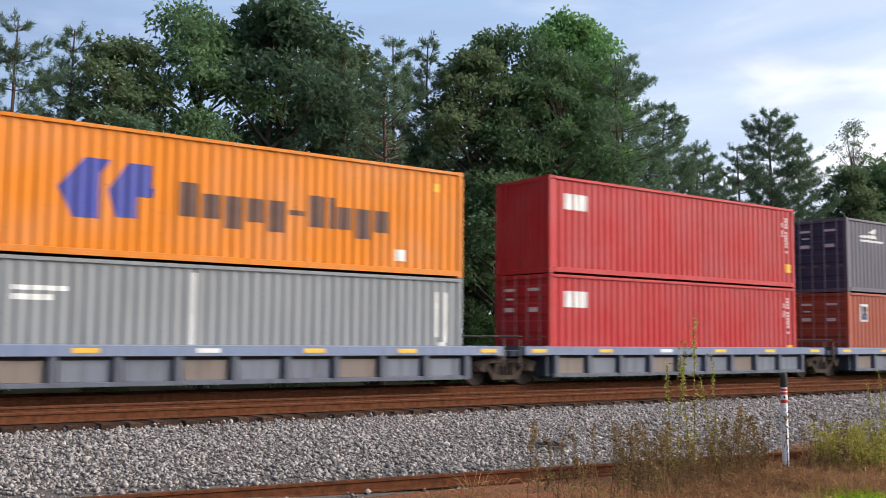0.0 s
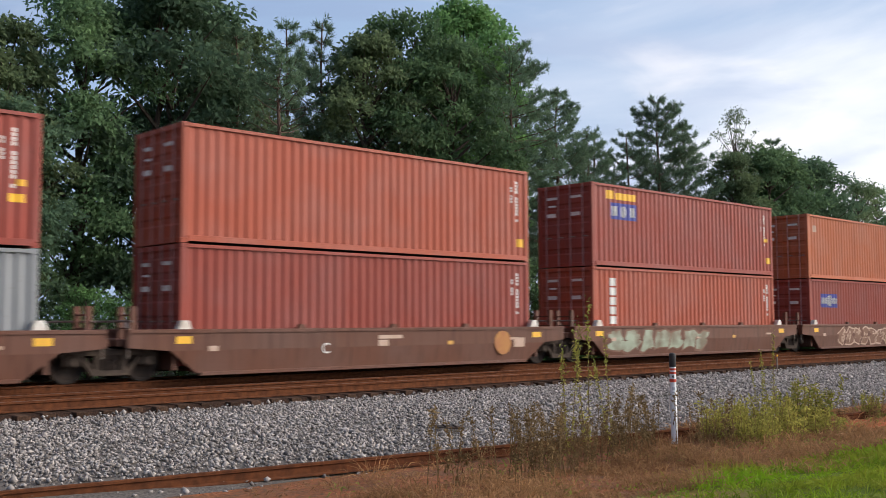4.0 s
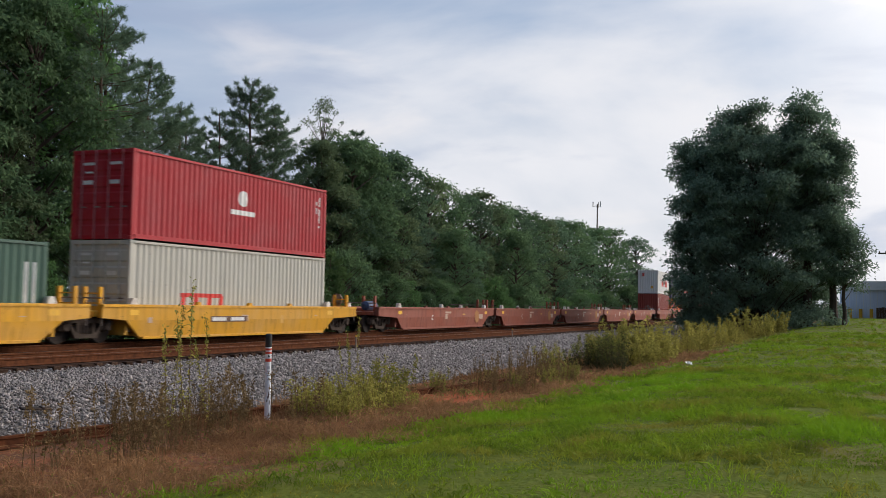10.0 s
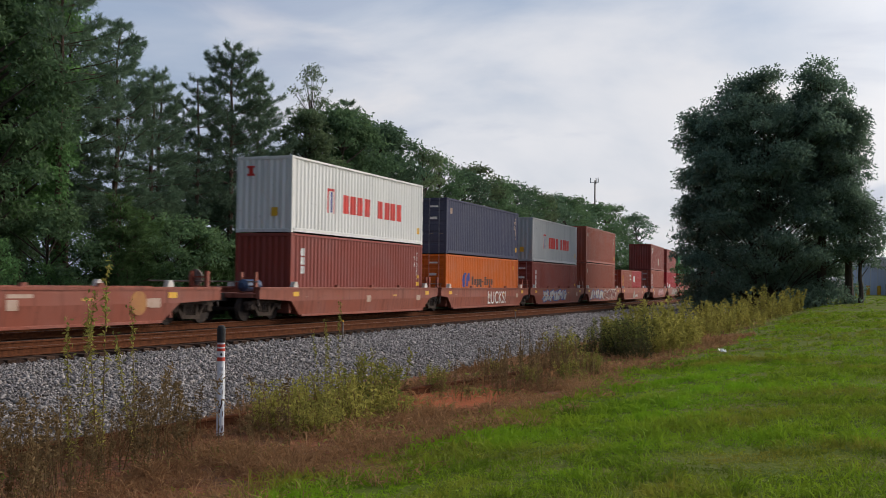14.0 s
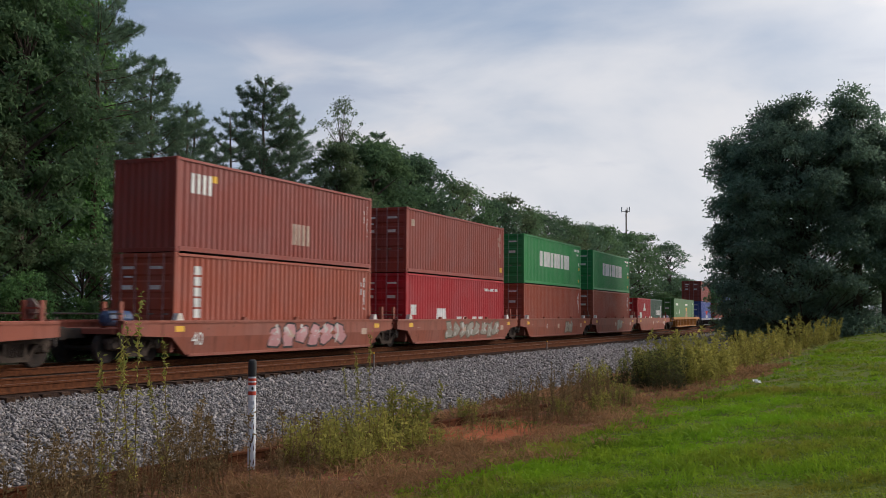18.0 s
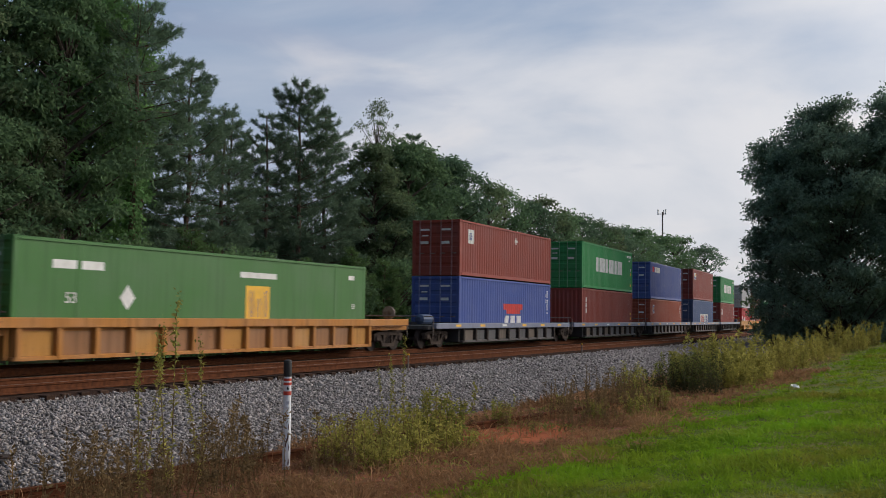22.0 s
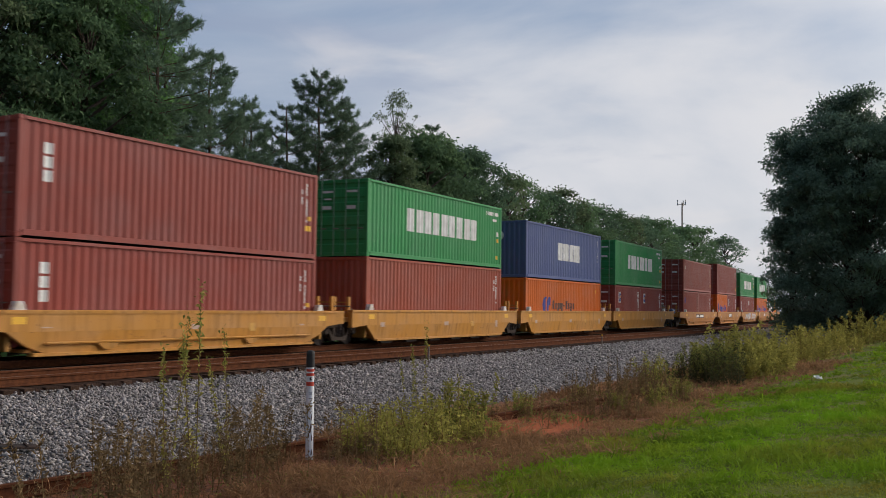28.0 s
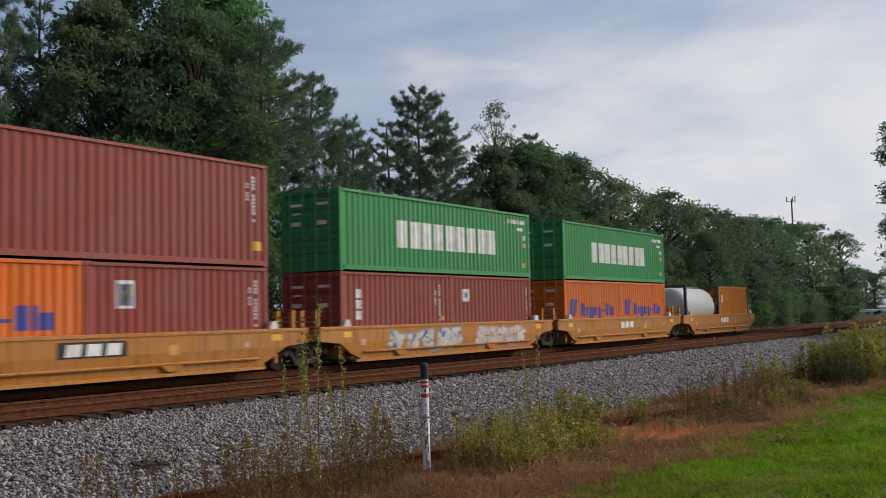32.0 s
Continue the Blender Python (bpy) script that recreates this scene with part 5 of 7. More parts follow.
        if last:
            P.append(("coupler", Geo().box(trail - 0.2, trail + 0.75, -0.16, 0.16, 0.70, 0.98, 0.04).box(trail + 0.6, trail + 0.95, -0.20, 0.24, 0.66, 1.02, 0.05), STEEL, ""))
            P.append(("brake_wheel", Geo().lathe([(0.22, -0.03), (0.28, -0.03), (0.28, 0.03), (0.22, 0.03)], 16, "x", (trail - 0.3, -0.6, 1.5)), GALV, ""))
        CAR_CACHE[key] = [(n, g.mesh(n, m), lb) for n, g, m, lb in P], lead, trail
    parts, lead, trail = CAR_CACHE[key]
    for n, me, lb in parts:
        part(n, me, None, c, lb)
    if first:
        truck(c, lead + 1.15)
    else:
        truck(c, lead - 0.05)
    if last:
        truck(c, trail - 1.15)
    return c


def hash_of(s):
    return sum((i + 1) * ord(ch) for i, ch in enumerate(s))


def graffiti(car, seed, x0, x1, inks, low=0.20, high=1.13):
    """A painted piece on the near side: a row of jagged leaning shapes, each with a dark edge, a fill and cut-in strokes."""
    rr = random.Random(seed)
    n = max(2, round((x1 - x0) / 0.85))
    w, mid, half = (x1 - x0) / n, (low + high) / 2, (high - low) / 2
    fill, edge, cut = inks[0], inks[min(1, len(inks) - 1)], inks[min(2, len(inks) - 1)]
    layers = [Geo(), Geo(), Geo()]
    for k in range(n):
        cx, lean, m = x0 + (k + 0.5) * w, rr.uniform(-0.05, 0.30), rr.randint(8, 11)
        ring = []
        for i in range(m):
            a, r = 2 * math.pi * (i + rr.uniform(-0.3, 0.3)) / m, rr.choice((0.62, 0.8, 1.0, 1.2))
            sx, sz = math.copysign(abs(math.cos(a)) ** 0.6, math.cos(a)), math.copysign(abs(math.sin(a)) ** 0.6, math.sin(a))
            ring.append((sx * r * w * 0.60, sz * min(r, 1.0) * half))
        for g, q, y in ((layers[0], 1.0, -1.5040), (layers[1], 0.84, -1.5062)):
            pts = [(cx + px * q + lean * pz * q, y - 0.0002 * k, mid + max(-half, min(half, pz * q))) for px, pz in ring]
            g.add([(cx, y - 0.0002 * k, mid)] + pts, [(0, 1 + i, 1 + (i + 1) % m) for i in range(m)])
        for i in range(rr.randint(2, 3)):
            px, pz, a, l, t = rr.uniform(-0.28, 0.28) * w, rr.uniform(-0.45, 0.45) * half, rr.uniform(0.5, 2.6), rr.uniform(0.25, 0.5) * half, rr.uniform(0.025, 0.06)
            ux, uz = math.cos(a) * l, math.sin(a) * l
            nx, nz = -math.sin(a) * t, math.cos(a) * t
            layers[2].add([(cx + px + sa * ux + sb * nx * (1.6 if sa > 0 else 0.5), -1.5082 - 0.0002 * k, mid + pz + sa * uz + sb * nz * (1.6 if sa > 0 else 0.5)) for sa, sb in ((-1, -1), (1, -1), (1, 1), (-1, 1))], [(0, 1, 2, 3)])
    for g, ink in zip(layers, (edge, fill, cut)):
        g.v = [(x, y + inward(z), z) for x, y, z in g.v]
        tagged(part("graffiti", g, ink, car), "sprayed graffiti", kind="stuff")


def text_on(car, s, x, z, size, mat, y=-1.507):
    """Characters that can be read, on the near side."""
    cu = bpy.data.curves.new("stencil", "FONT")
    cu.body, cu.size, cu.extrude = s, size, 0.001
    tmp = bpy.data.objects.new("stencil", cu)
    scene.collection.objects.link(tmp)
    me = bpy.data.meshes.new_from_object(tmp.evaluated_get(bpy.context.evaluated_depsgraph_get()))
    bpy.data.objects.remove(tmp)
    me.materials.clear()
    me.materials.append(mat)
    o = part("stencil", me, None, car)
    o.matrix_basis = pose(x, y, z, 90, 0, 0)


# the train: (place of the box's leading end at the start, car colour, car style, first, last, lower boxes, upper boxes)
HI, LO = 2.896, 2.591
SPRAYW = surface("spray_white", (0.60, 0.58, 0.54), (0.40, 0.36, 0.32), scale=2.5)
G1M = surface("spray_grey", (0.34, 0.32, 0.26), (0.20, 0.18, 0.14), scale=2.0)
G2M = surface("spray_blue", (0.05, 0.10, 0.32), (0.08, 0.14, 0.34), scale=2.0)
G3M = surface("spray_black", (0.02, 0.02, 0.02), (0.05, 0.05, 0.05), scale=2.0)
G4M = surface("spray_pink", (0.55, 0.30, 0.30), (0.45, 0.2, 0.2), scale=2.0)
G6M = surface("spray_mint", (0.34, 0.38, 0.29), (0.20, 0.17, 0.12), scale=1.6, lo=0.42, hi=0.6)
G7M = surface("spray_umber", (0.17, 0.090, 0.062), (0.22, 0.125, 0.085), scale=2.0)
G8M = surface("spray_ash", (0.34, 0.31, 0.26), (0.22, 0.19, 0.15), scale=2.0)
G9M = surface("spray_moss", (0.10, 0.095, 0.065), (0.16, 0.10, 0.07), scale=2.0)
G5M = surface("spray_olive", (0.24, 0.24, 0.14), (0.30, 0.28, 0.20), scale=2.0)
one = lambda ft, H, col, kind, doors=True: [(ft, H, col, kind, doors, 0.0)]
two = lambda a, b: [(20, LO, *a, True, -3.05), (20, LO, *b, True, 3.05)]
TRAIN = [
    (1.88, "chassis", "ribbed", 0, 0, one(40, LO, "grey", "ghost"), one(40, HI, "orange", "hl"), None),
    (17.29, "chassis", "ribbed", 0, 0, one(40, HI, "red", "cai"), one(40, HI, "red", "cai", False), None),
    (32.94, "chassis", "ribbed", 0, 0, one(40, HI, "brick", "flash"), one(40, HI, "slate", "swoosh"), None),
    (48.39, "chassis", "ribbed", 0, 0, one(40, HI, "rust", "florens"), one(40, HI, "orange", "hl_faded"), None),
    (63.87, "chassis", "ribbed", 0, 1, one(40, LO, "orange", "hl_low"), one(40, HI, "brick", "plain"), None),
    (82.95, "brown", "smooth", 1, 0, one(40, LO, "grey", "logo_grey"), one(40, HI, "rust", "tex"), None),
    (98.47, "brown", "smooth", 0, 0, one(40, HI, "rust", "plain"), one(40, HI, "brick", "plain"), "circle"),
    (113.88, "brown", "smooth", 0, 0, one(40, HI, "brick", "column"), one(40, HI, "rust", "nol"), "g_green"),
    (129.25, "brown", "smooth", 0, 0, one(40, HI, "rust", "nol_low"), one(40, HI, "terra", "plain2"), "g_pale"),
    (144.69, "brown", "smooth", 0, 1, one(40, HI, "red", "cai"), one(45, HI, "rust", "tex45"), "g_big"),
    (164.14, "brown", "boxed", 1, 1, one(40, LO, "orange", "hl_low"), one(40, HI, "rust", "tex"), None),
    (183.65, "yellow", "smooth", 1, 0, one(40, HI, "rust", "tex"), one(40, HI, "green", "ever", False), "plates"),
    (199.34, "yellow", "smooth", 0, 0, one(40, LO, "tangerine", "hl_big"), [], "bars"),
    (214.62, "yellow", "smooth", 0, 0, one(40, HI, "sea", "lloyd"), one(45, HI, "red", "cai"), "bars"),
    (229.94, "yellow", "smooth", 0, 0, one(40, LO, "pine", "capital"), [], "bars"),
    (245.52, "yellow", "smooth", 0, 1, one(40, HI, "cream", "waves"), one(40, HI, "crimson", "crest"), "plates"),
    (264.75, "salmon", "smooth", 1, 0, [], [], "circle"),
    (280.20, "salmon", "smooth", 0, 0, [], [], "circle"),
    (295.65, "salmon", "smooth", 0, 0, [], [], "circle"),
    (311.10, "salmon", "smooth", 0, 0, [], [], "circle"),
    (326.30, "salmon", "smooth", 0, 1, [], [], "circle"),
    (345.71, "salmon", "smooth", 1, 0, one(40, HI, "rust", "tex", False), one(40, HI, "white", "ming", False), None),
    (361.00, "salmon", "smooth", 0, 0, one(40, LO, "tangerine", "hl_low"), one(40, HI, "navy", "plain2"), "lucks"),
    (376.35, "salmon", "smooth", 0, 0, one(40, LO, "rust", "tex"), one(40, HI, "silver", "ming", False), "g_blue"),
    (391.77, "salmon", "smooth", 0, 0, one(40, HI, "brick", "plain2", False), one(40, HI, "brick", "plain2", False), "g_must"),
    (407.26, "salmon", "smooth", 0, 1, two(("brick", "gd"), ("red", "cai20")), [], "g_cone"),
    (426.56, "salmon", "smooth", 1, 0, one(40, HI, "brick", "column"), one(40, HI, "rust", "stripes", False), "g_pink"),
    (441.98, "salmon", "smooth", 0, 0, one(40, HI, "crimson", "kline"), one(40, HI, "rust", "plain2"), "g_green2"),
    (457.57, "salmon", "smooth", 0, 0, one(40, HI, "brick", "plain"), one(40, HI, "green", "ever"), "g_spot"),
    (473.10, "salmon", "smooth", 0, 0, one(40, HI, "brick", "plain"), one(40, HI, "green", "ever"), "g_spot2"),
    (488.70, "salmon", "smooth", 0, 1, two(("crimson", "kline20"), ("pine", "capital")), [], "forty"),
    (508.47, "ochre", "boxed", 1, 1, one(53, HI, "emp", "emp"), [], None),
    (532.97, "chassis2", "ribbed", 1, 0, one(40, HI, "blue", "apl"), one(40, LO, "rust", "sticker"), None),
    (551.03, "chassis2", "ribbed", 0, 0, one(40, HI, "rust", "tex", False), one(40, HI, "green", "ever"), None),
    (568.96, "chassis2", "ribbed", 0, 0, one(40, LO, "brick", "flash"), one(40, HI, "blue", "seaco"), None),
    (586.90, "chassis2", "ribbed", 0, 0, one(40, HI, "sea", "cma"), one(40, HI, "rust", "florens"), None),
    (604.85, "chassis2", "ribbed", 0, 1, one(40, HI, "rust", "box"), one(40, HI, "green", "ever"), None),
    (625.84, "tan", "zigzag", 1, 0, one(40, LO, "red", "kline"), one(40, HI, "silver", "plain2"), None),
    (641.24, "tan", "sill", 0, 0, one(40, LO, "rust", "tex"), one(40, HI, "rust", "tex"), None),
    (656.66, "tan", "zigzag", 0, 0, one(40, HI, "brick", "plain", False), one(40, HI, "green", "ever"), None),
    (671.96, "tan", "zigzag", 0, 0, one(40, LO, "tangerine", "hl_low", False), one(40, HI, "italia", "italia", False), None),
    (687.27, "tan", "zigzag", 0, 1, two(("rust", "flash"), ("rust", "flash")), one(40, HI, "green", "ever"), None),
    (707.05, "amber", "sill", 1, 0, two(("rust", "bluetag"), ("rust", "plain")), one(40, LO, "rust", "plain2"), "numbers"),
    (722.42, "amber", "sill", 0, 0, two(("tangerine", "hl20"), ("rust", "flash")), one(40, HI, "rust", "plain"), "bars_dark"),
    (737.78, "amber", "sill", 0, 0, two(("rust", "tex"), ("rust", "tag")), one(40, LO, "green", "ever"), "g_mixed"),
    (753.02, "amber", "sill", 0, 0, two(("tangerine", "hl20"), ("tangerine", "hl20")), one(40, LO, "green", "ever"), "bars_white"),
    (768.54, "amber", "sill", 0, 1, [(0,), (20, LO, "orange", "k20", True, 3.05)], [], "bars_white"),
]
FLOOR = 0.34
MOVING = []      # (object, distance along the train of its middle, height)


def build_train():
    for i, (u, colour, style, first, last, lower, upper, extra) in enumerate(TRAIN):
        ft = lower[0][0] if lower and lower[0][0] else 40
        L = LENGTH[53] if ft == 53 else LENGTH[40]
        well = L + 0.16
        mid = u + L / 2
        gap_b = (TRAIN[i - 1] if i else None)
        gap = 1.63
        nxt = TRAIN[i + 1][0] - u - L if i + 1 < len(TRAIN) else 3.6
        prv = u - gap_b[0] - (LENGTH[53] if gap_b[5] and gap_b[5][0][0] == 53 else LENGTH[40]) if gap_b else 3.26
        eg = min(prv / 2, 2.9) - 0.08 if not first else prv / 2 - 0.95
        tl = min(nxt / 2, 2.9) - 0.08 if not last else nxt / 2 - 0.95
        car = well_car(colour, style, well, bool(first), bool(last), eg, tl)
        MOVING.append((car, mid, 0.0))
        if extra:
            decorate(car, extra, well / 2)
        h = FLOOR
        for row, boxes in (("low", lower), ("high", upper)):
            rise = 0.0
            for b in boxes:
                if b == (0,):
                    MOVING.append((tank_container(), mid - 3.05, h))
                    continue
                bft, H, col, kind, doors, off = b
                MOVING.append((container(bft, H, col, kind, doors, row), mid + off, h))
                rise = H + 0.012
            h += rise


def decorate(car, extra, h):
    if extra == "circle":
        part("faded_disc", Geo().lathe([(0.36, -1.507), (0.36, -1.501)], 20, "y", (h - 1.6, 0, 0.72)), surface("faded_ochre", (0.42, 0.20, 0.06), (0.34, 0.13, 0.06), scale=3.0), car)
        part("data_panel", Geo().box(h - 1.10, h - 0.62, -1.506, -1.502, 0.58, 0.86), PALE, car)
        part("data_panel", Geo().box(-0.3, 0.55, -1.506, -1.502, 0.90, 1.0), PALE, car)
        text_on(car, "C", -2.2, 0.55, 0.38, WHITE)
    elif extra == "plates":
        part("number_panel", Geo().box(-h + 4.0, -h + 6.2, -1.506, -1.502, 0.62, 0.82), DARK, car)
        for x in (-h + 4.1, -h + 5.2):
            part("number_bar", Geo().box(x, x + 0.8, -1.509, -1.507, 0.66, 0.78), WHITE, car)
    elif extra in ("bars", "bars_dark", "bars_white"):
        ink = {"bars": DARK, "bars_dark": WHITE, "bars_white": WHITE}[extra]
        if extra == "bars_dark":
            part("name_panel", Geo().box(-0.9, 1.0, -1.506, -1.502, 0.68, 1.05), G3M, car)
        x = 0.2 if extra == "bars" else -0.7
        for k in range(3):
            part("name_block", Geo().prism([(x + 0.55 * k, 0.72), (x + 0.55 * k + 0.40, 0.72), (x + 0.55 * k + 0.45, 1.0), (x + 0.55 * k + 0.05, 1.0)], -1.510, -1.507), ink, car)
    elif extra == "numbers":
        part("number_panel", Geo().box(-2.3, 1.0, -1.506, -1.502, 0.70, 1.02), DARK, car)
        for x, w in ((-2.2, 1.08), (-0.75, 1.62)):
            part("number_bar", Geo().prism([(x, 0.76), (x + w - 0.04, 0.76), (x + w, 0.96), (x + 0.04, 0.96)], -1.510, -1.507), WHITE, car)
    elif extra == "forty":
        text_on(car, "40", h - 0.75, 0.50, 0.50, WHITE)
        text_on(car, "A", 1.6, 0.70, 0.30, WHITE)
    elif extra == "lucks":
        text_on(car, "LUCKS!", -0.4, 0.30, 1.0, WHITE, -1.510)
    elif extra == "g_green":
        graffiti(car, 3, -5.6, 0.6, (G6M, G7M, G6M))
    elif extra == "g_pale":
        graffiti(car, 4, -4.0, 4.4, (G7M, PALE, PALE))
    elif extra == "g_big":
        graffiti(car, 6, -2.6, 3.4, (SPRAYW, G5M, G3M))
        part("graffiti", Geo().prism([(-0.6, 0.30), (0.6, 0.36), (0.5, 0.98), (-0.4, 1.06)], -1.512, -1.509), G2M, car, "sprayed blue patch")
    elif extra == "g_blue":
        graffiti(car, 8, -4.4, 2.0, (SPRAYW, G2M, G2M))
    elif extra == "g_must":
        graffiti(car, 9, -5.4, -0.5, (SPRAYW, G2M, G2M))
        graffiti(car, 10, -0.2, 5.2, (surface("spray_oxblood", (0.17, 0.030, 0.026), (0.12, 0.028, 0.024), scale=2.0), SPRAYW, SPRAYW))
    elif extra == "g_cone":
        part("graffiti", Geo().prism([(-1.2, 0.22), (0.3, 0.22), (-0.4, 1.1)], -1.509, -1.505), G1M, car, "sprayed pale cone")
        graffiti(car, 12, 0.6, 2.0, (SPRAYW,), 0.3, 0.55)
    elif extra == "g_pink":
        text_on(car, "40", -h + 0.6, 0.45, 0.55, WHITE)
        graffiti(car, 13, -1.6, 3.6, (G4M, G3M, SPRAYW))
    elif extra == "g_green2":
        graffiti(car, 14, -2.4, 4.6, (G8M, G9M, SPRAYW))
    elif extra == "g_spot":
        text_on(car, "E", -2.6, 0.6, 0.36, WHITE)
        graffiti(car, 15, 1.4, 3.2, (G8M, G9M))
    elif extra == "g_spot2":
        graffiti(car, 16, 0.4, 2.2, (G8M, G1M))
    elif extra == "g_mixed":
        graffiti(car, 17, -4.0, 0.4, (SPRAYW, G8M, G2M))
        graffiti(car, 18, 1.2, 5.0, (SPRAYW, G4M, G4M))


build_train()

# ---------------------------------------------------------------- foliage
def blades(P, D, length, width, rng, droop=0.0):
    """One kite-shaped blade for each point P along D: a quad of base, two flanks and tip."""
    k = len(P)
    D = D / np.maximum(np.linalg.norm(D, axis=1, keepdims=True), 1e-6)
    S = np.cross(D, rng.normal(size=(k, 3)))
    S /= np.maximum(np.linalg.norm(S, axis=1, keepdims=True), 1e-6)
    Lh, W = length[:, None], width[:, None]
    mid = P + D * Lh * 0.45
    tip = P + D * Lh
    tip[:, 2] -= droop * length
    v = np.stack([P, mid - S * W, tip, mid + S * W], 1).reshape(-1, 3)
    return v


def blade_mesh(name, v, mat):
    return raw_mesh(name, v, np.arange(len(v)), 4, mat)


def trunk_geo(rng, H, r, lean=0.02, n=7):
    g = Geo()
    pts = [Vector((0, 0, -0.35))]
    for i in range(1, n + 1):
        pts.append(Vector((rng.normal(0, lean) * H * i / n, rng.normal(0, lean) * H * i / n, H * i / n)))
    for i in range(n):
        g.tube(pts[i], pts[i + 1], r * (1 - 0.85 * i / n) * (1.25 if i == 0 else 1.0), r * (1 - 0.85 * (i + 1) / n), 8, False)
    return g, pts


def needles(P, D, length, width, rng):
    """One thin three-cornered needle for each point P along D."""
    D = D / np.maximum(np.linalg.norm(D, axis=1, keepdims=True), 1e-6)
    S = np.cross(D, rng.normal(size=(len(P), 3)))
    S /= np.maximum(np.linalg.norm(S, axis=1, keepdims=True), 1e-6)
    W = width[:, None]
    return np.stack([P - S * W, P + S * W, P + D * length[:, None]], 1).reshape(-1, 3)


def broadleaf(name, label, seed, H, W, base, mat, lobes=46, per=95, leaf=0.26, bark=None, slim=1.0, at=None, irregular=0.16, column=False, small=False, limb=0.010):
    """Broad crown of leafy clumps carried on limbs."""
    rng = np.random.default_rng(seed)
    t = thing(name, label, "tree", "trees along the railway", at=at)
    g, pts = trunk_geo(rng, H * 0.82, 0.018 * H + 0.03)
    part("trunk", g, bark or BARK, t)
    limbs, V = Geo(), []
    for i in range(lobes):
        f = (i + 0.5) / lobes
        z = base + (H - base) * (f ** 0.85)
        q = (z - base) / (H - base)
        lr = W * (rng.uniform(0.10, 0.21) if not small else rng.uniform(0.07, 0.15))
        a = i * 2.399 + rng.normal(0, 0.5)
        if column:
            lr = rng.uniform(0.8, 1.6)
            z = base + (H - base - 0.8 * lr) * f ** 0.9
            q = (z - base) / (H - base)
            prof = 0.90 + 0.10 * math.sin(math.pi * q / 0.62) if q < 0.62 else max(0.12, 1 - ((q - 0.62) / 0.42) ** 2) ** 0.5 * 0.95
            R = (W / 2 - 0.7 * lr) * prof * rng.uniform(0.12, 1.10) ** 0.55
        else:
            prof = (0.45 + 0.75 * q) if q < 0.45 else max(0.04, 1 - ((q - 0.45) / 0.57) ** 2) ** 0.75 * 0.86
            R = W / 2 * prof * slim * rng.uniform(0.40, 1.06)
        c = np.array([R * math.cos(a), R * math.sin(a), max(lr * 0.5, min(z, H - lr * 0.75) + rng.normal(0, irregular))])
        root = pts[min(len(pts) - 1, max(1, int(q * 6)))]
        rz = max(base * 0.6, c[2] - 0.55 * R - 0.4)
        limbs.tube((root.x, root.y, min(rz, H * 0.8)), c, limb * H * (1 - 0.6 * q) + 0.01, 0.010, 5, False)
        k = int(per * (lr / (1.25 if column else W * (0.155 if not small else 0.115))) ** 2)
        d = rng.normal(size=(k, 3))
        d /= np.linalg.norm(d, axis=1, keepdims=True)
        d[:, 2] = np.abs(d[:, 2]) * 1.0 - 0.35 * (rng.random(k) < 0.42)
        rad = lr * rng.uniform(0.35, 1.0, (k, 1)) * np.where(rng.random((k, 1)) < 0.10, 1.18, 1.0)
        P = c + d * rad * [1.0, 1.0, 0.78]
        for b in range(3):
            D = d * 0.6 + rng.normal(0, 0.75, (k, 3))
            V.append(blades(P + rng.normal(0, 0.07, (k, 3)), D, leaf * rng.uniform(0.6, 1.35, k), leaf * rng.uniform(0.16, 0.32, k), rng, 0.15))
    tagged(part("branchwork", limbs, bark or BARK, t), kind="stuff")
    part("crown", blade_mesh("crown", np.concatenate(V), mat), None, t)
    return t


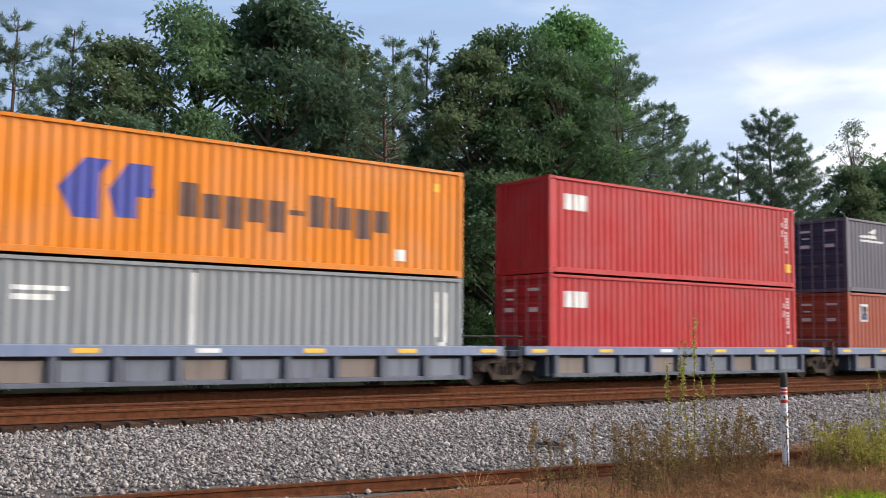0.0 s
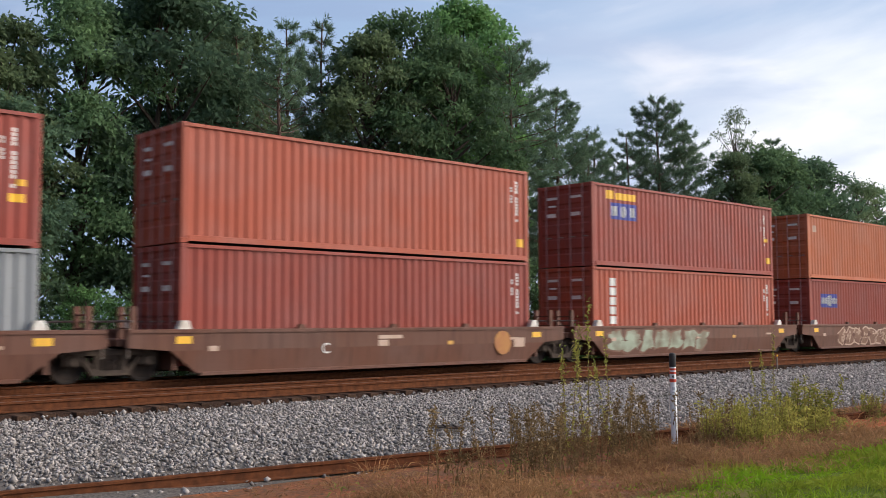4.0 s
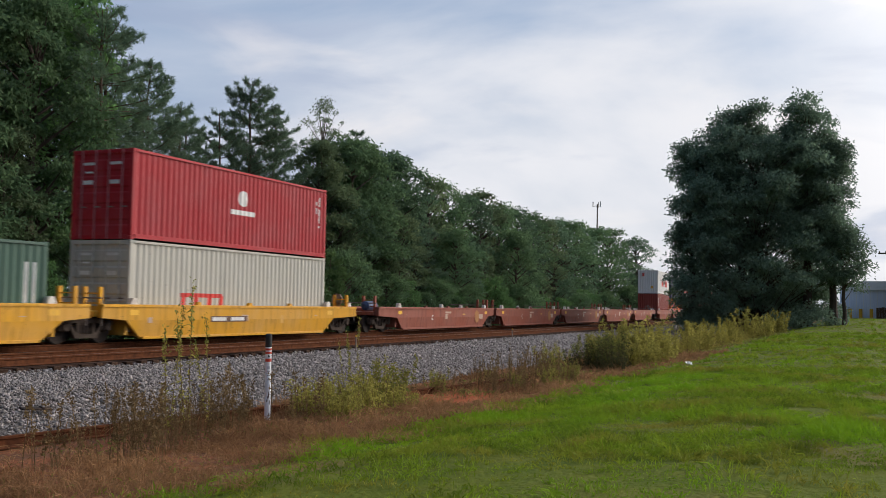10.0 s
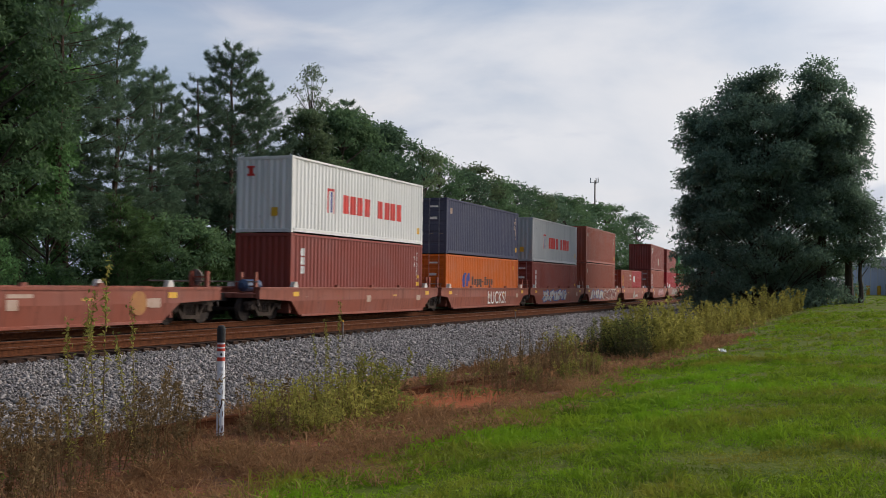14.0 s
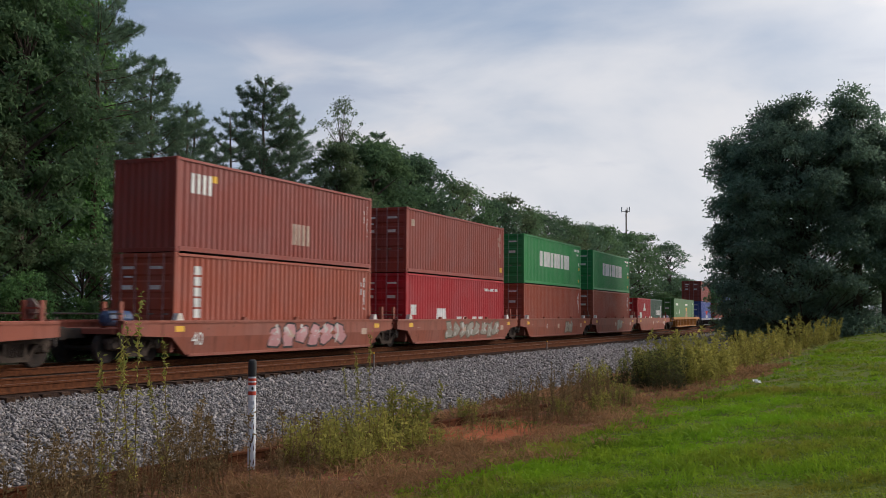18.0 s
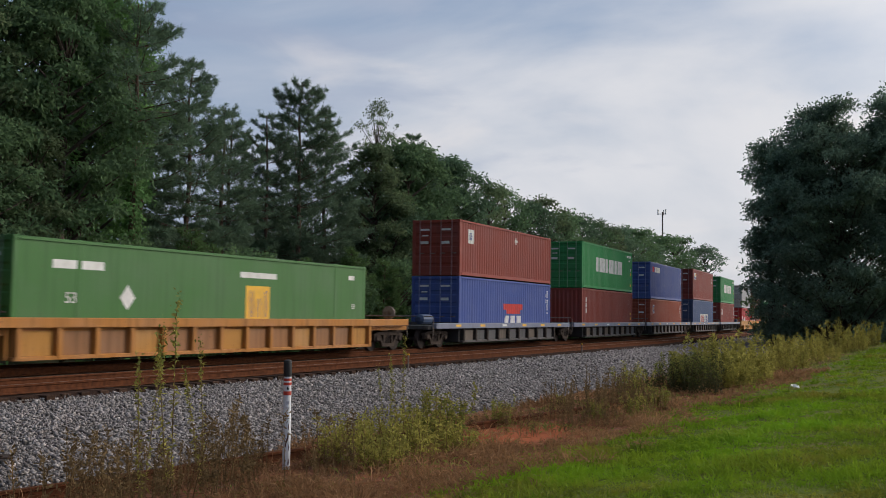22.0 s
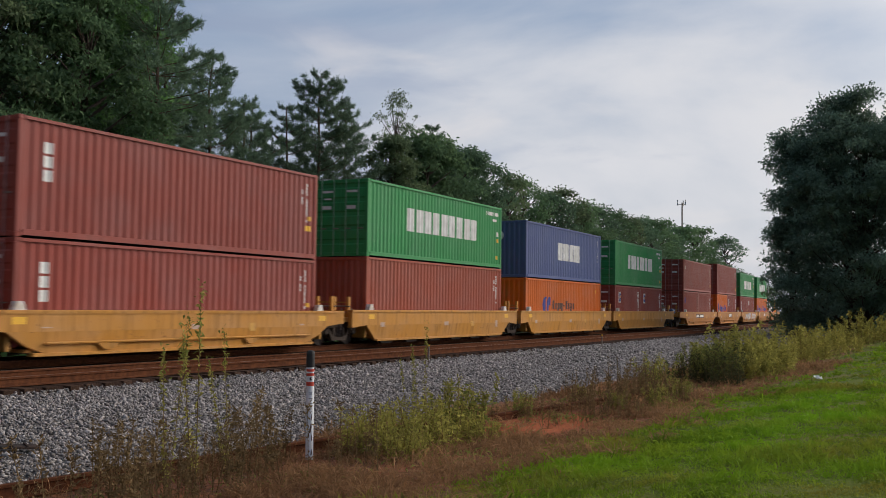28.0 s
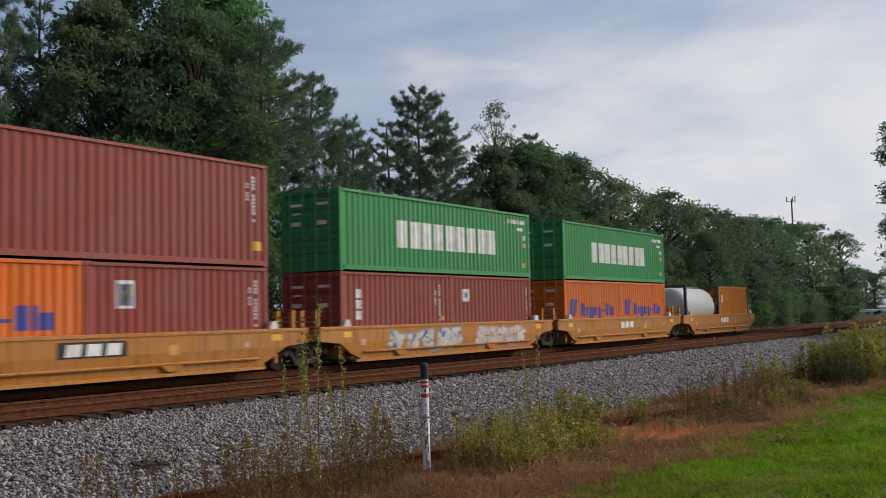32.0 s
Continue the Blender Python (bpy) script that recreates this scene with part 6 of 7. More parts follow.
def pine(name, label, seed, H, W, base, mat, levels=17, dense=1.0, at=None, bare=False, leaf=0.26, power=0.75, round_top=False):
    """Pine with whorls of flat, rising branch plates and tufts of needles along their twigs."""
    rng = np.random.default_rng(seed)
    t = thing(name, label, "tree", "trees along the railway", at=at)
    g, pts = trunk_geo(rng, H, 0.011 * H + 0.03, 0.006)
    part("trunk", g, PINEBARK, t)
    limbs, V = Geo(), []
    for i in range(levels):
        q = (i + rng.uniform(0, 0.7)) / levels
        z = base + (H - base) * q
        Lb = W / 2 * (1 - q) ** power * rng.uniform(0.78, 1.12) + 0.30
        if round_top:
            Lb *= 0.62 + 0.38 * min(1.0, q / 0.35)
        n = rng.integers(4, 7)
        for j in range(n):
            a = 2 * math.pi * j / n + rng.uniform(0, 1.2) + i
            l = Lb * rng.uniform(0.55, 1.12)
            up = rng.uniform(-0.02, 0.30) + 0.40 * q
            u, w = np.array([math.cos(a), math.sin(a), 0.0]), np.array([-math.sin(a), math.cos(a), 0.0])
            o = np.array([0, 0, z])
            e, m = o + u * l + [0, 0, l * up], o + u * l * 0.5 + [0, 0, l * up * 0.32]
            limbs.tube(o, m, 0.035 * (1 - 0.6 * q), 0.022, 4, False).tube(m, e, 0.022, 0.008, 4, False)
            if bare and q < 0.78:
                for _ in range(3):
                    s = m + (e - m) * rng.uniform(0, 1)
                    limbs.tube(s, s + rng.normal(0, 0.35, 3), 0.010, 0.004, 3, False)
                continue
            k, nb = max(3, int(l * 14.0 * dense)), 16
            f = rng.uniform(0.10, 1.0, k) ** 0.62
            side = rng.uniform(-1, 1, k)
            c = o + u * (l * f)[:, None] + w * (side * 0.50 * l * (1.15 - f))[:, None]
            c[:, 2] += l * up * f ** 1.6 + rng.normal(0, 0.07, k)
            D = u * 0.9 + w * (side * 0.7)[:, None] + [0, 0, 0.55]
            C = np.repeat(c, nb, 0) + rng.normal(0, 0.055, (k * nb, 3))
            V.append(needles(C, np.repeat(D, nb, 0) * 0.8 + rng.normal(0, 0.62, (k * nb, 3)), leaf * rng.uniform(0.6, 1.2, k * nb), rng.uniform(0.014, 0.024, k * nb), rng))
    tagged(part("branchwork", limbs, PINEBARK, t), kind="stuff")
    V = np.concatenate(V)
    part("crown", raw_mesh("crown", V, np.arange(len(V)), 3, mat), None, t)
    return t


def stand(proto, x, y, s=1.0, turn=0.0, sz=None):
    """A copy of a tree at x, y on the ground, scaled."""
    m = pose(x, y, ground_z(x, y), 0, 0, turn)
    o = copy_thing(proto, m)
    o.scale = (s, s, sz or s)
    return o


def woods():
    rr = random.Random(21)
    bl = [broadleaf("broadleaf_tree", "tall broadleaf tree in full dark green leaf", 31, 15.0, 7.5, 2.2, LEAF_A, lobes=54, per=135, leaf=0.25),
          broadleaf("broadleaf_tree", "rounded broadleaf tree with dense green crown", 32, 13.0, 7.0, 1.6, LEAF_D, lobes=54, per=135, leaf=0.24),
          broadleaf("broadleaf_tree", "slender broadleaf tree among the pines", 33, 14.0, 5.6, 2.5, LEAF_C, lobes=48, per=130, leaf=0.23),
          broadleaf("broadleaf_tree", "bushy broadleaf tree with low branches", 34, 12.5, 7.5, 0.8, LEAF_A, lobes=54, per=135, leaf=0.25)]
    bc = [broadleaf("broadleaf_tree", "green broadleaf tree standing back in the woods", 131, 15.0, 7.5, 2.2, LEAF_A, lobes=44, per=58, leaf=0.30),
          broadleaf("broadleaf_tree", "dense rounded tree standing back in the woods", 132, 13.0, 7.0, 1.4, LEAF_D, lobes=44, per=58, leaf=0.28),
          broadleaf("broadleaf_tree", "olive green tree standing back in the woods", 133, 14.0, 6.0, 2.2, LEAF_C, lobes=42, per=55, leaf=0.28),
          broadleaf("broadleaf_tree", "bushy tree with low branches in the woods", 134, 12.5, 7.5, 0.8, LEAF_A, lobes=46, per=58, leaf=0.30)]
    pn = [pine("pine_tree", "tall pine with open rising branches", 41, 15.0, 9.0, 4.0, NEEDLE, levels=16, dense=0.9),
          pine("pine_tree", "narrow pine with tufted needle crown", 42, 14.5, 7.0, 4.0, NEEDLE, levels=15, dense=0.95, round_top=True),
          pine("pine_tree", "dense dark cone-shaped pine tree", 43, 14.5, 10.5, 3.0, NEEDLE, levels=22, dense=1.0, power=0.72),
          pine("pine_tree", "sparse pine with ragged gappy crown", 44, 15.5, 9.6, 4.6, NEEDLE, levels=13, dense=0.75, round_top=True),
          pine("dead_pine", "half-dead pine with bare grey lower branches", 45, 14.5, 6.4, 2.2, NEEDLE, levels=24, dense=0.9, bare=True)]
    tall = broadleaf("tulip_tree", "very tall bright green tree above the others", 35, 18.0, 8.0, 3.0, LEAF_B, lobes=84, per=150, leaf=0.26)
    thin = broadleaf("young_tree", "thin pale tree with sparse feathery crown", 36, 15.6, 3.8, 8.5, LEAF_C, lobes=50, per=30, leaf=0.14, small=True, limb=0.002)
    shrub = [broadleaf("shrub", "dense green shrub at the foot of the woods", 37, 3.6, 4.2, 0.2, LEAF_B, lobes=30, per=62, leaf=0.16),
             broadleaf("shrub", "tangled dark shrub at the edge of the woods", 38, 4.6, 4.6, 0.2, LEAF_A, lobes=34, per=62, leaf=0.18),
             pine("young_pine", "young bushy pine at the edge of the woods", 39, 4.6, 3.6, 0.15, SAPLING, levels=15, dense=1.15, leaf=0.20, power=0.8)]
    used = set()

    def put(p, x, y, h, proto_h, w=1.0, turn=None):
        s = h / proto_h
        turn = rr.uniform(0, 360) if turn is None else turn
        if p in used:
            stand(p, x, y, s * w, turn, s)
        else:
            used.add(p)
            p.matrix_world = pose(x, y, ground_z(x, y), 0, 0, turn) @ Matrix.Diagonal((s * w, s * w, s, 1))

    # front rank by its skyline
    for p, ph, x, y, top, w in (
            (pn[3], 15.5, 1.0, 34.5, 12.4, 1.0), (pn[1], 14.5, 3.6, 34.0, 12.0, 1.0), (pn[3], 15.5, 5.6, 33.5, 11.9, 0.9), (pn[1], 14.5, 7.8, 34.5, 12.2, 0.9), (bl[2], 14.0, 9.4, 34.0, 12.1, 1.1),
            (bl[0], 15.0, 12.4, 34.5, 13.6, 0.95), (bl[1], 13.0, 15.6, 34.0, 15.0, 1.0), (pn[0], 15.0, 18.2, 33.0, 13.0, 0.9), (pn[4], 14.5, 17.9, 29.6, 11.6, 1.15), (bl[2], 14.0, 19.4, 35.5, 14.2, 1.1),
            (pn[1], 14.5, 21.6, 34.5, 14.4, 0.9), (pn[1], 14.5, 23.5, 34.5, 14.8, 0.9), (bl[2], 14.0, 25.2, 33.5, 14.4, 1.1), (bl[0], 15.0, 27.2, 34.0, 15.6, 0.9), (tall, 18.0, 31.8, 34.0, 17.4, 1.0),
            (bl[0], 15.0, 29.2, 32.0, 14.4, 0.9), (pn[3], 15.5, 34.4, 35.5, 16.9, 1.0), (pn[3], 15.5, 36.2, 34.5, 16.4, 0.95), (pn[0], 15.0, 38.4, 33.5, 13.9, 1.0), (pn[3], 15.5, 41.6, 34.0, 12.2, 1.1),
            (pn[1], 14.5, 38.6, 37.5, 13.6, 1.1), (pn[1], 14.5, 43.4, 35.0, 12.3, 1.1), (pn[1], 14.5, 45.4, 34.0, 12.5, 1.1), (pn[2], 14.5, 48.5, 34.0, 15.0, 0.98), (pn[0], 15.0, 52.0, 34.5, 13.9, 1.0),
            (thin, 15.6, 57.4, 34.0, 15.5, 1.0), (bl[2], 14.0, 54.6, 32.5, 12.2, 1.1), (bl[3], 12.5, 59.2, 32.5, 13.0, 1.0), (pn[0], 15.0, 62.4, 34.0, 14.2, 0.9), (bl[1], 13.0, 66.4, 33.5, 13.2, 1.05),
            (pn[2], 14.5, 69.6, 34.0, 12.6, 1.0), (bc[2], 14.0, 74.5, 33.5, 12.2, 1.1), (bc[0], 15.0, 78.9, 34.0, 12.4, 1.0), (bc[1], 13.0, 83.5, 34.0, 11.8, 1.0), (bc[2], 14.0, 88.4, 34.0, 12.6, 1.3),
            (bc[3], 12.5, 93.5, 34.0, 11.7, 1.0), (bc[1], 13.0, 99.0, 34.0, 11.9, 1.2), (bc[0], 15.0, 105.0, 34.5, 12.0, 1.1), (bc[2], 14.0, 111.0, 35.0, 11.8, 1.3), (bc[1], 13.0, 118.0, 35.5, 12.4, 1.1),
            (bc[0], 15.0, 125.0, 36.0, 12.9, 1.3), (bc[1], 13.0, 133.0, 37.0, 13.0, 1.3), (bc[3], 12.5, 142.0, 37.0, 13.2, 1.3), (bc[1], 13.0, 158.5, 34.0, 12.9, 1.2), (bc[0], 15.0, 151.0, 37.0, 13.8, 1.3)):
        put(p, x, y, top - ground_z(x, y), ph, w)
    # second rank and undergrowth
    x = -12.0
    while x < 175:
        near = x < 10
        y = 39.5 + rr.uniform(-1.2, 2.0) + max(0.0, bend(x)[0] - 1.0) * 0.9
        h = 10.6 + rr.uniform(-1.6, 1.0) if not near else rr.uniform(8.0, 9.8)
        p, ph = rr.choice(((bc[1], 13.0), (bc[3], 12.5), (bc[0], 15.0), (bc[2], 14.0)))
        if 34 < x < 53:
            put(p, x, y + 3.0, rr.uniform(5.0, 6.6), ph, 1.9)
        else:
            put(p, x, y, h, ph, 1.2)
        x += rr.uniform(4.2, 5.6) if x < 100 else rr.uniform(6.5, 8.5)
    x = -10.0
    while x < 150:
        o = bend(x)[0]
        p, ph = rr.choice(((shrub[0], 3.6), (shrub[1], 4.6), (shrub[2], 4.6)))
        put(p, x, 28.6 + rr.uniform(-0.6, 1.3) + o, rr.uniform(2.2, 4.6), ph, 1.0)
        if x < 90 and rr.random() < (0.62 if not 29 < x < 54 else 0.0):
            q, qh = rr.choice(((bc[3], 12.5), (bc[1], 13.0), (bc[2], 14.0)))
            put(q, x + 1.0, 31.0 + rr.uniform(-0.7, 1.0), rr.uniform(5.5, 9.5), qh, 1.1)
        x += rr.uniform(2.4, 3.6) if x < 80 else rr.uniform(4.0, 6.0)
    for i, x in enumerate((30.4, 34.0, 36.2, 38.6, 41.0, 43.2, 45.6, 48.0, 50.5, 53.0)):
        put(shrub[2 if i % 3 else 1], x, 29.6 + rr.uniform(-0.5, 0.8), rr.uniform(4.0, 5.6), 4.6, 1.1)
    for i in range(4):
        put(bc[1], 268 + 7 * i, 52.0 + 4.5 * i, 11.0 + i % 2, 13.0, 1.3)
    # the woods that close the far end of the line
    for i, (x, y, h) in enumerate(((428, 35, 15.0), (430, 42, 17.0), (431, 49, 16.0), (429, 56, 17.5), (236, 24.5, 9.0), (240, 20.5, 10.5), (238, 16.5, 10.0), (246, 46, 9.5), (240, 50, 10.5))):
        put(bc[i % 4], x, y, h, (15.0, 13.0, 14.0, 12.5)[i % 4], 1.5)
    for x, y, h in ((152, 34.0, 5.5), (156, 33.2, 5.0), (160, 34.2, 6.0), (164, 36.0, 5.5), (168, 37.0, 5.0)):
        put(shrub[1], x, y, h, 4.6, 1.2)
    # vine-grown trunk in the woods' edge
    v = pine("vine_pine", "tall bare-trunked pine wrapped in bright green vines", 47, 15.2, 8.6, 8.0, NEEDLE, levels=9, dense=0.8, at=pose(32.5, 31.4, -0.4), round_top=True)
    rng = np.random.default_rng(48)
    k = 2600
    zz = rng.beta(1.3, 1.2, k) * 8.0
    r = 0.24 + 0.14 * np.sin(zz * 1.7) + 0.22 * np.exp(-zz / 2.5)
    P = np.stack([rng.normal(0, r), rng.normal(0, r), zz], 1)
    part("vines", blade_mesh("vines", blades(P, rng.normal(size=(k, 3)), rng.uniform(0.12, 0.28, k), rng.uniform(0.03, 0.08, k), rng, 0.2), LEAF_B), None, v, "bright green climbing vines")
    # the big dark tree beyond the grass and the bushes at its foot
    for label, seed, x, y, H, W, base, lobes, leaf in (
            ("huge broad dark oak standing beside the grass verge", 51, 83.0, 7.3, 17.0, 15.0, 0.2, 430, 0.25), ("tall dark oak with rounded leafy top", 52, 83.6, 8.7, 20.1, 7.2, 7.0, 84, 0.24),
            ("tall narrow oak with clumped ragged top", 53, 82.6, 3.5, 19.3, 5.2, 7.0, 66, 0.24), ("dark oak with a ragged shoulder of leaves", 54, 83.8, 12.7, 17.2, 4.8, 6.0, 56, 0.24),
            ("low spreading oak with thin feathery outer leaves", 55, 81.8, 0.7, 8.4, 4.6, 3.2, 26, 0.23), ("leaning oak with open leafy side boughs", 56, 82.4, 1.5, 16.0, 3.6, 7.5, 30, 0.23)):
        broadleaf("oak_tree", label, seed, H, W, base, LEAF_O, lobes=lobes, per=120, leaf=leaf, at=pose(x, y, ground_z(x, y)), column=True, irregular=0.35, limb=0.004)
    for x, y, h, w in ((86, 13.2, 5.0, 1.0), (88, 10.0, 4.6, 1.2), (90, 5.0, 4.5, 1.3), (95, 8.0, 6.0, 1.3)):
        stand(shrub[1], x, y, h / 4.6 * w, rr.uniform(0, 360), h / 4.6)


woods()


# ---------------------------------------------------------------- weeds and grass
def weed(name, label, seed, h, spread, stems, mat, leaves=26, leaf=0.09, plume=None):
    """A clump of leafy stems from one foot."""
    rng = np.random.default_rng(seed)
    t = thing(name, label, "weed", "weeds by the siding")
    g, V, T = Geo(), [], []
    for i in range(stems):
        a, r = rng.uniform(0, 6.28), spread * math.sqrt(rng.random())
        b = np.array([r * math.cos(a), r * math.sin(a), -0.05])
        hh = h * (rng.uniform(0.45, 1.0) if i % 5 else rng.uniform(0.9, 1.2))
        e = b + np.array([rng.normal(0, 0.15) * hh, rng.normal(0, 0.15) * hh, hh])
        g.tube(b, e, 0.007, 0.003, 4, False)
        f = rng.uniform(0.15, 1.0, leaves)[:, None]
        P = b + (e - b) * f
        D = rng.normal(size=(leaves, 3)) + [0, 0, 0.7]
        V.append(blades(P, D, leaf * rng.uniform(0.6, 1.5, leaves), leaf * rng.uniform(0.10, 0.22, leaves), rng, 0.2))
        if plume is not None:
            k = 34
            f = rng.uniform(0.72, 1.06, k)[:, None]
            T.append(blades(b + (e - b) * f + rng.normal(0, 0.025, (k, 3)), rng.normal(size=(k, 3)) + [0, 0, 0.5], rng.uniform(0.03, 0.08, k), rng.uniform(0.008, 0.016, k), rng))
    tagged(part("stemwork", g, WEED_B, t), kind="stuff")
    tagged(part("foliage", blade_mesh("foliage", np.concatenate(V), mat), None, t), kind="stuff")
    if T:
        tagged(part("plume", blade_mesh("plume", np.concatenate(T), plume), None, t), kind="stuff")
    return t


def verge():
    rr = random.Random(61)
    kinds = [weed("weed_clump", "yellow-green weed clump with feathery tops", 71, 0.85, 0.42, 26, WEED_G, plume=WEED_Y),
             weed("weed_clump", "bushy green weed with yellowing leaves", 72, 0.70, 0.50, 30, WEED_Y, leaves=34),
             weed("weed_clump", "brown drying weed clump", 73, 0.80, 0.45, 13, WEED_B, leaves=26, leaf=0.06),
             weed("weed_clump", "tall leafy weeds with pale plumes", 74, 1.35, 0.80, 20, WEED_Y, leaves=52, leaf=0.15, plume=WEED_Y),
             weed("weed_stalk", "single tall weed stalk with narrow leaves", 75, 2.05, 0.03, 2, WEED_Y, leaves=130, leaf=0.070, plume=WEED_G),
             weed("weed_clump", "thin brown-green weeds going to seed", 76, 0.85, 0.30, 6, WEED_B, leaves=26, leaf=0.05, plume=WEED_B),
             weed("weed_clump", "dark olive weed bush with ragged tops", 77, 1.15, 0.60, 26, WEED_D, leaves=44, leaf=0.10, plume=WEED_G)]
    seen = set()

    def put(i, x, y, s=1.0, dz=0.0):
        z = max(ground_z(x, y), bed_z(y) if 9.6 < y < 15 else -9) + dz
        m = pose(x, y, z, rr.uniform(-6, 6), rr.uniform(-6, 6), rr.uniform(0, 360))
        if i in seen:
            o = copy_thing(kinds[i], m)
            o.scale = (s, s, s)
        else:
            seen.add(i)
            kinds[i].matrix_world = m @ Matrix.Diagonal((s, s, s, 1))

    for x, y, s in ((12.8, 7.8, 1.05), (13.3, 7.3, 0.85), (13.4, 8.2, 0.95), (14.2, 7.5, 1.15), (14.8, 7.1, 0.8), (15.2, 7.7, 1.1), (14.2, 8.5, 1.0), (15.9, 8.2, 0.9), (12.5, 7.2, 0.7)):
        put(rr.choice((0, 1, 1)), x, y, s)
    for x, y, s in ((19.6, 6.9, 0.7), (20.6, 7.3, 0.9), (21.4, 6.7, 1.0), (22.3, 7.2, 1.0), (23.2, 6.8, 0.95), (24.0, 7.3, 0.9), (21.9, 7.9, 0.8), (25.2, 7.0, 0.8), (26.5, 7.6, 0.8)):
        put(rr.choice((0, 2, 2)), x, y, s * 1.3)
    for i in range(7):
        put(6, rr.uniform(28.6, 32.0), rr.uniform(6.2, 8.0), rr.uniform(0.75, 1.1))
    for i in range(22):
        put(rr.choice((3, 3, 3, 0)), rr.uniform(31, 39), rr.uniform(5.4, 7.8), rr.choice((0.6, 0.8, 1.0, 1.15)))
    for i in range(34):
        x = rr.uniform(39, 78)
        put(rr.choice((3, 3, 3, 1, 0)), x, rr.uniform(5.0, 9.0) - 0.01 * (x - 38), rr.choice((0.5, 0.7, 0.9, 1.1, 1.25)) * rr.uniform(0.85, 1.1))
    for i in range(14):
        x, y = rr.uniform(6.0, 12.2), rr.uniform(7.2, 9.6)
        if (x > 9.0 and abs(y - 0.705 * x) < 0.55) or (x < 8.4 and y > 8.0):
            continue
        put(rr.choice((2, 5, 5)), x, y, rr.uniform(0.45, 0.75))
    for i in range(46):
        x, y = rr.uniform(5.8, 11.9), rr.uniform(6.9, 9.6)
        if abs(y - 0.705 * x) > 0.34 + 0.03 * max(0.0, 9 - x) and not (x < 8.6 and y > 8.0):
            put(5, x, y, rr.uniform(0.55, 1.1))
    for i in range(26):
        put(rr.choice((2, 5, 0)), rr.uniform(16.5, 29), rr.uniform(5.8, 8.6), rr.uniform(0.35, 0.8))
    for x, y, s in ((8.6, 8.0, 0.95), (9.1, 8.05, 1.06), (9.9, 8.2, 0.85), (15.2, 8.4, 0.85), (13.9, 7.9, 0.62)):
        put(4, x, y, s)

    # grass, straw and low growth, each one sheet of blades
    rng = np.random.default_rng(91)

    def sheet(name, label, mat, spans, y0, y1, h, w, keep=None, lean=0.45, tuft=1):
        V = []
        for x0, x1, dens in spans:
            k = int((x1 - x0) * (y1 - y0) * dens)
            X, Y = rng.uniform(x0, x1, k // tuft), rng.uniform(y0, y1, k // tuft)
            if keep is not None:
                m = keep(X, Y)
                X, Y = X[m], Y[m]
            TL = np.repeat(rng.normal(0, 0.35, (len(X), 2)), tuft, 0)
            TH = np.repeat(rng.gamma(5.0, 0.2, len(X)), tuft)
            X, Y = np.repeat(X, tuft), np.repeat(Y, tuft)
            k = len(X)
            if tuft > 1:
                X, Y = X + rng.normal(0, 0.05, k), Y + rng.normal(0, 0.05, k)
            far = np.clip((X + np.abs(Y)) / 14.0, 1.0, 3.2)
            Z = np.array([ground_z(a, b) + noise.noise((a * 0.35, b * 0.35, 0)) * 0.05 + noise.noise((a * 1.1, b * 1.1, 3)) * 0.02 for a, b in zip(X, Y)]) - 0.01
            D = rng.normal(0, lean, (k, 3))
            D[:, 2] = 1.0
            if tuft > 1:
                D[:, :2] += TL
            patch = (0.75 + 0.9 * np.array([noise.noise((a * 0.45, b * 0.8, 9)) + 0.6 * noise.noise((a * 1.3, b * 2.0, 4)) for a, b in zip(X, Y)])) * (TH if tuft > 1 else 1.0)
            V.append(blades(np.stack([X, Y, Z], 1), D, h * rng.uniform(0.5, 1.3, k) * np.clip(patch, 0.3, 2.0), w * rng.uniform(0.7, 1.3, k) * far, rng, 0.35))
        tagged(new(name, blade_mesh(name, np.concatenate(V), mat)), label, "grass", kind="stuff")

    wob = lambda X: 0.55 * np.sin(X * 0.9) + 0.35 * np.sin(X * 2.3 + 1.0)
    edge = lambda X: 5.0 + 0.30 * wob(X) + 0.4 * np.exp(-((X - 8.5) / 2.5) ** 2) - 1.2 * np.clip((X - 27.0) / 9.0, 0, 1)
    sheet("grass", "uneven bright green grass with yellowed tufts on the verge", GRASS, ((3.5, 7, 400), (7, 16, 1250), (16, 26, 560), (26, 60, 130), (60, 110, 20)), -3.0, 7.2, 0.145, 0.0060, lambda X, Y: (Y < edge(X) + rng.normal(0, 0.45, len(X))) & (Y > -0.12 * X - 1.0), 0.45, 10)
    sheet("dry_grass", "dry brown grass and straw on bare clay", STRAW, ((4, 11, 1500), (11, 20, 1050), (20, 40, 300)), 4.0, 9.8, 0.27, 0.0050, lambda X, Y: (np.sin(X * 1.3 + Y * 2.1) + np.sin(X * 3.1 - Y * 1.7) + rng.normal(0, 0.8, len(X)) > -0.6 + np.where(Y < edge(X) - 0.15, 2.4, 0.0)) & ~((X < 9.8) & (Y > 7.9 - 0.13 * (X - 6.0)) & (rng.random(len(X)) < 0.90)) & ~((X > 15.8) & (X < 19.6) & (Y > 6.3) & (Y < 8.2) & (rng.random(len(X)) < 0.92)), 0.65, 8)
    sheet("weed_cover", "low green and yellow weeds along the verge", WEED_G, ((4, 12, 60), (12, 30, 60), (30, 80, 26)), 4.2, 9.0, 0.20, 0.012, lambda X, Y: np.sin(X * 0.8 + Y * 1.6) + np.sin(X * 2.1 - Y) + rng.normal(0, 0.7, len(X)) > 0.4, 0.7)
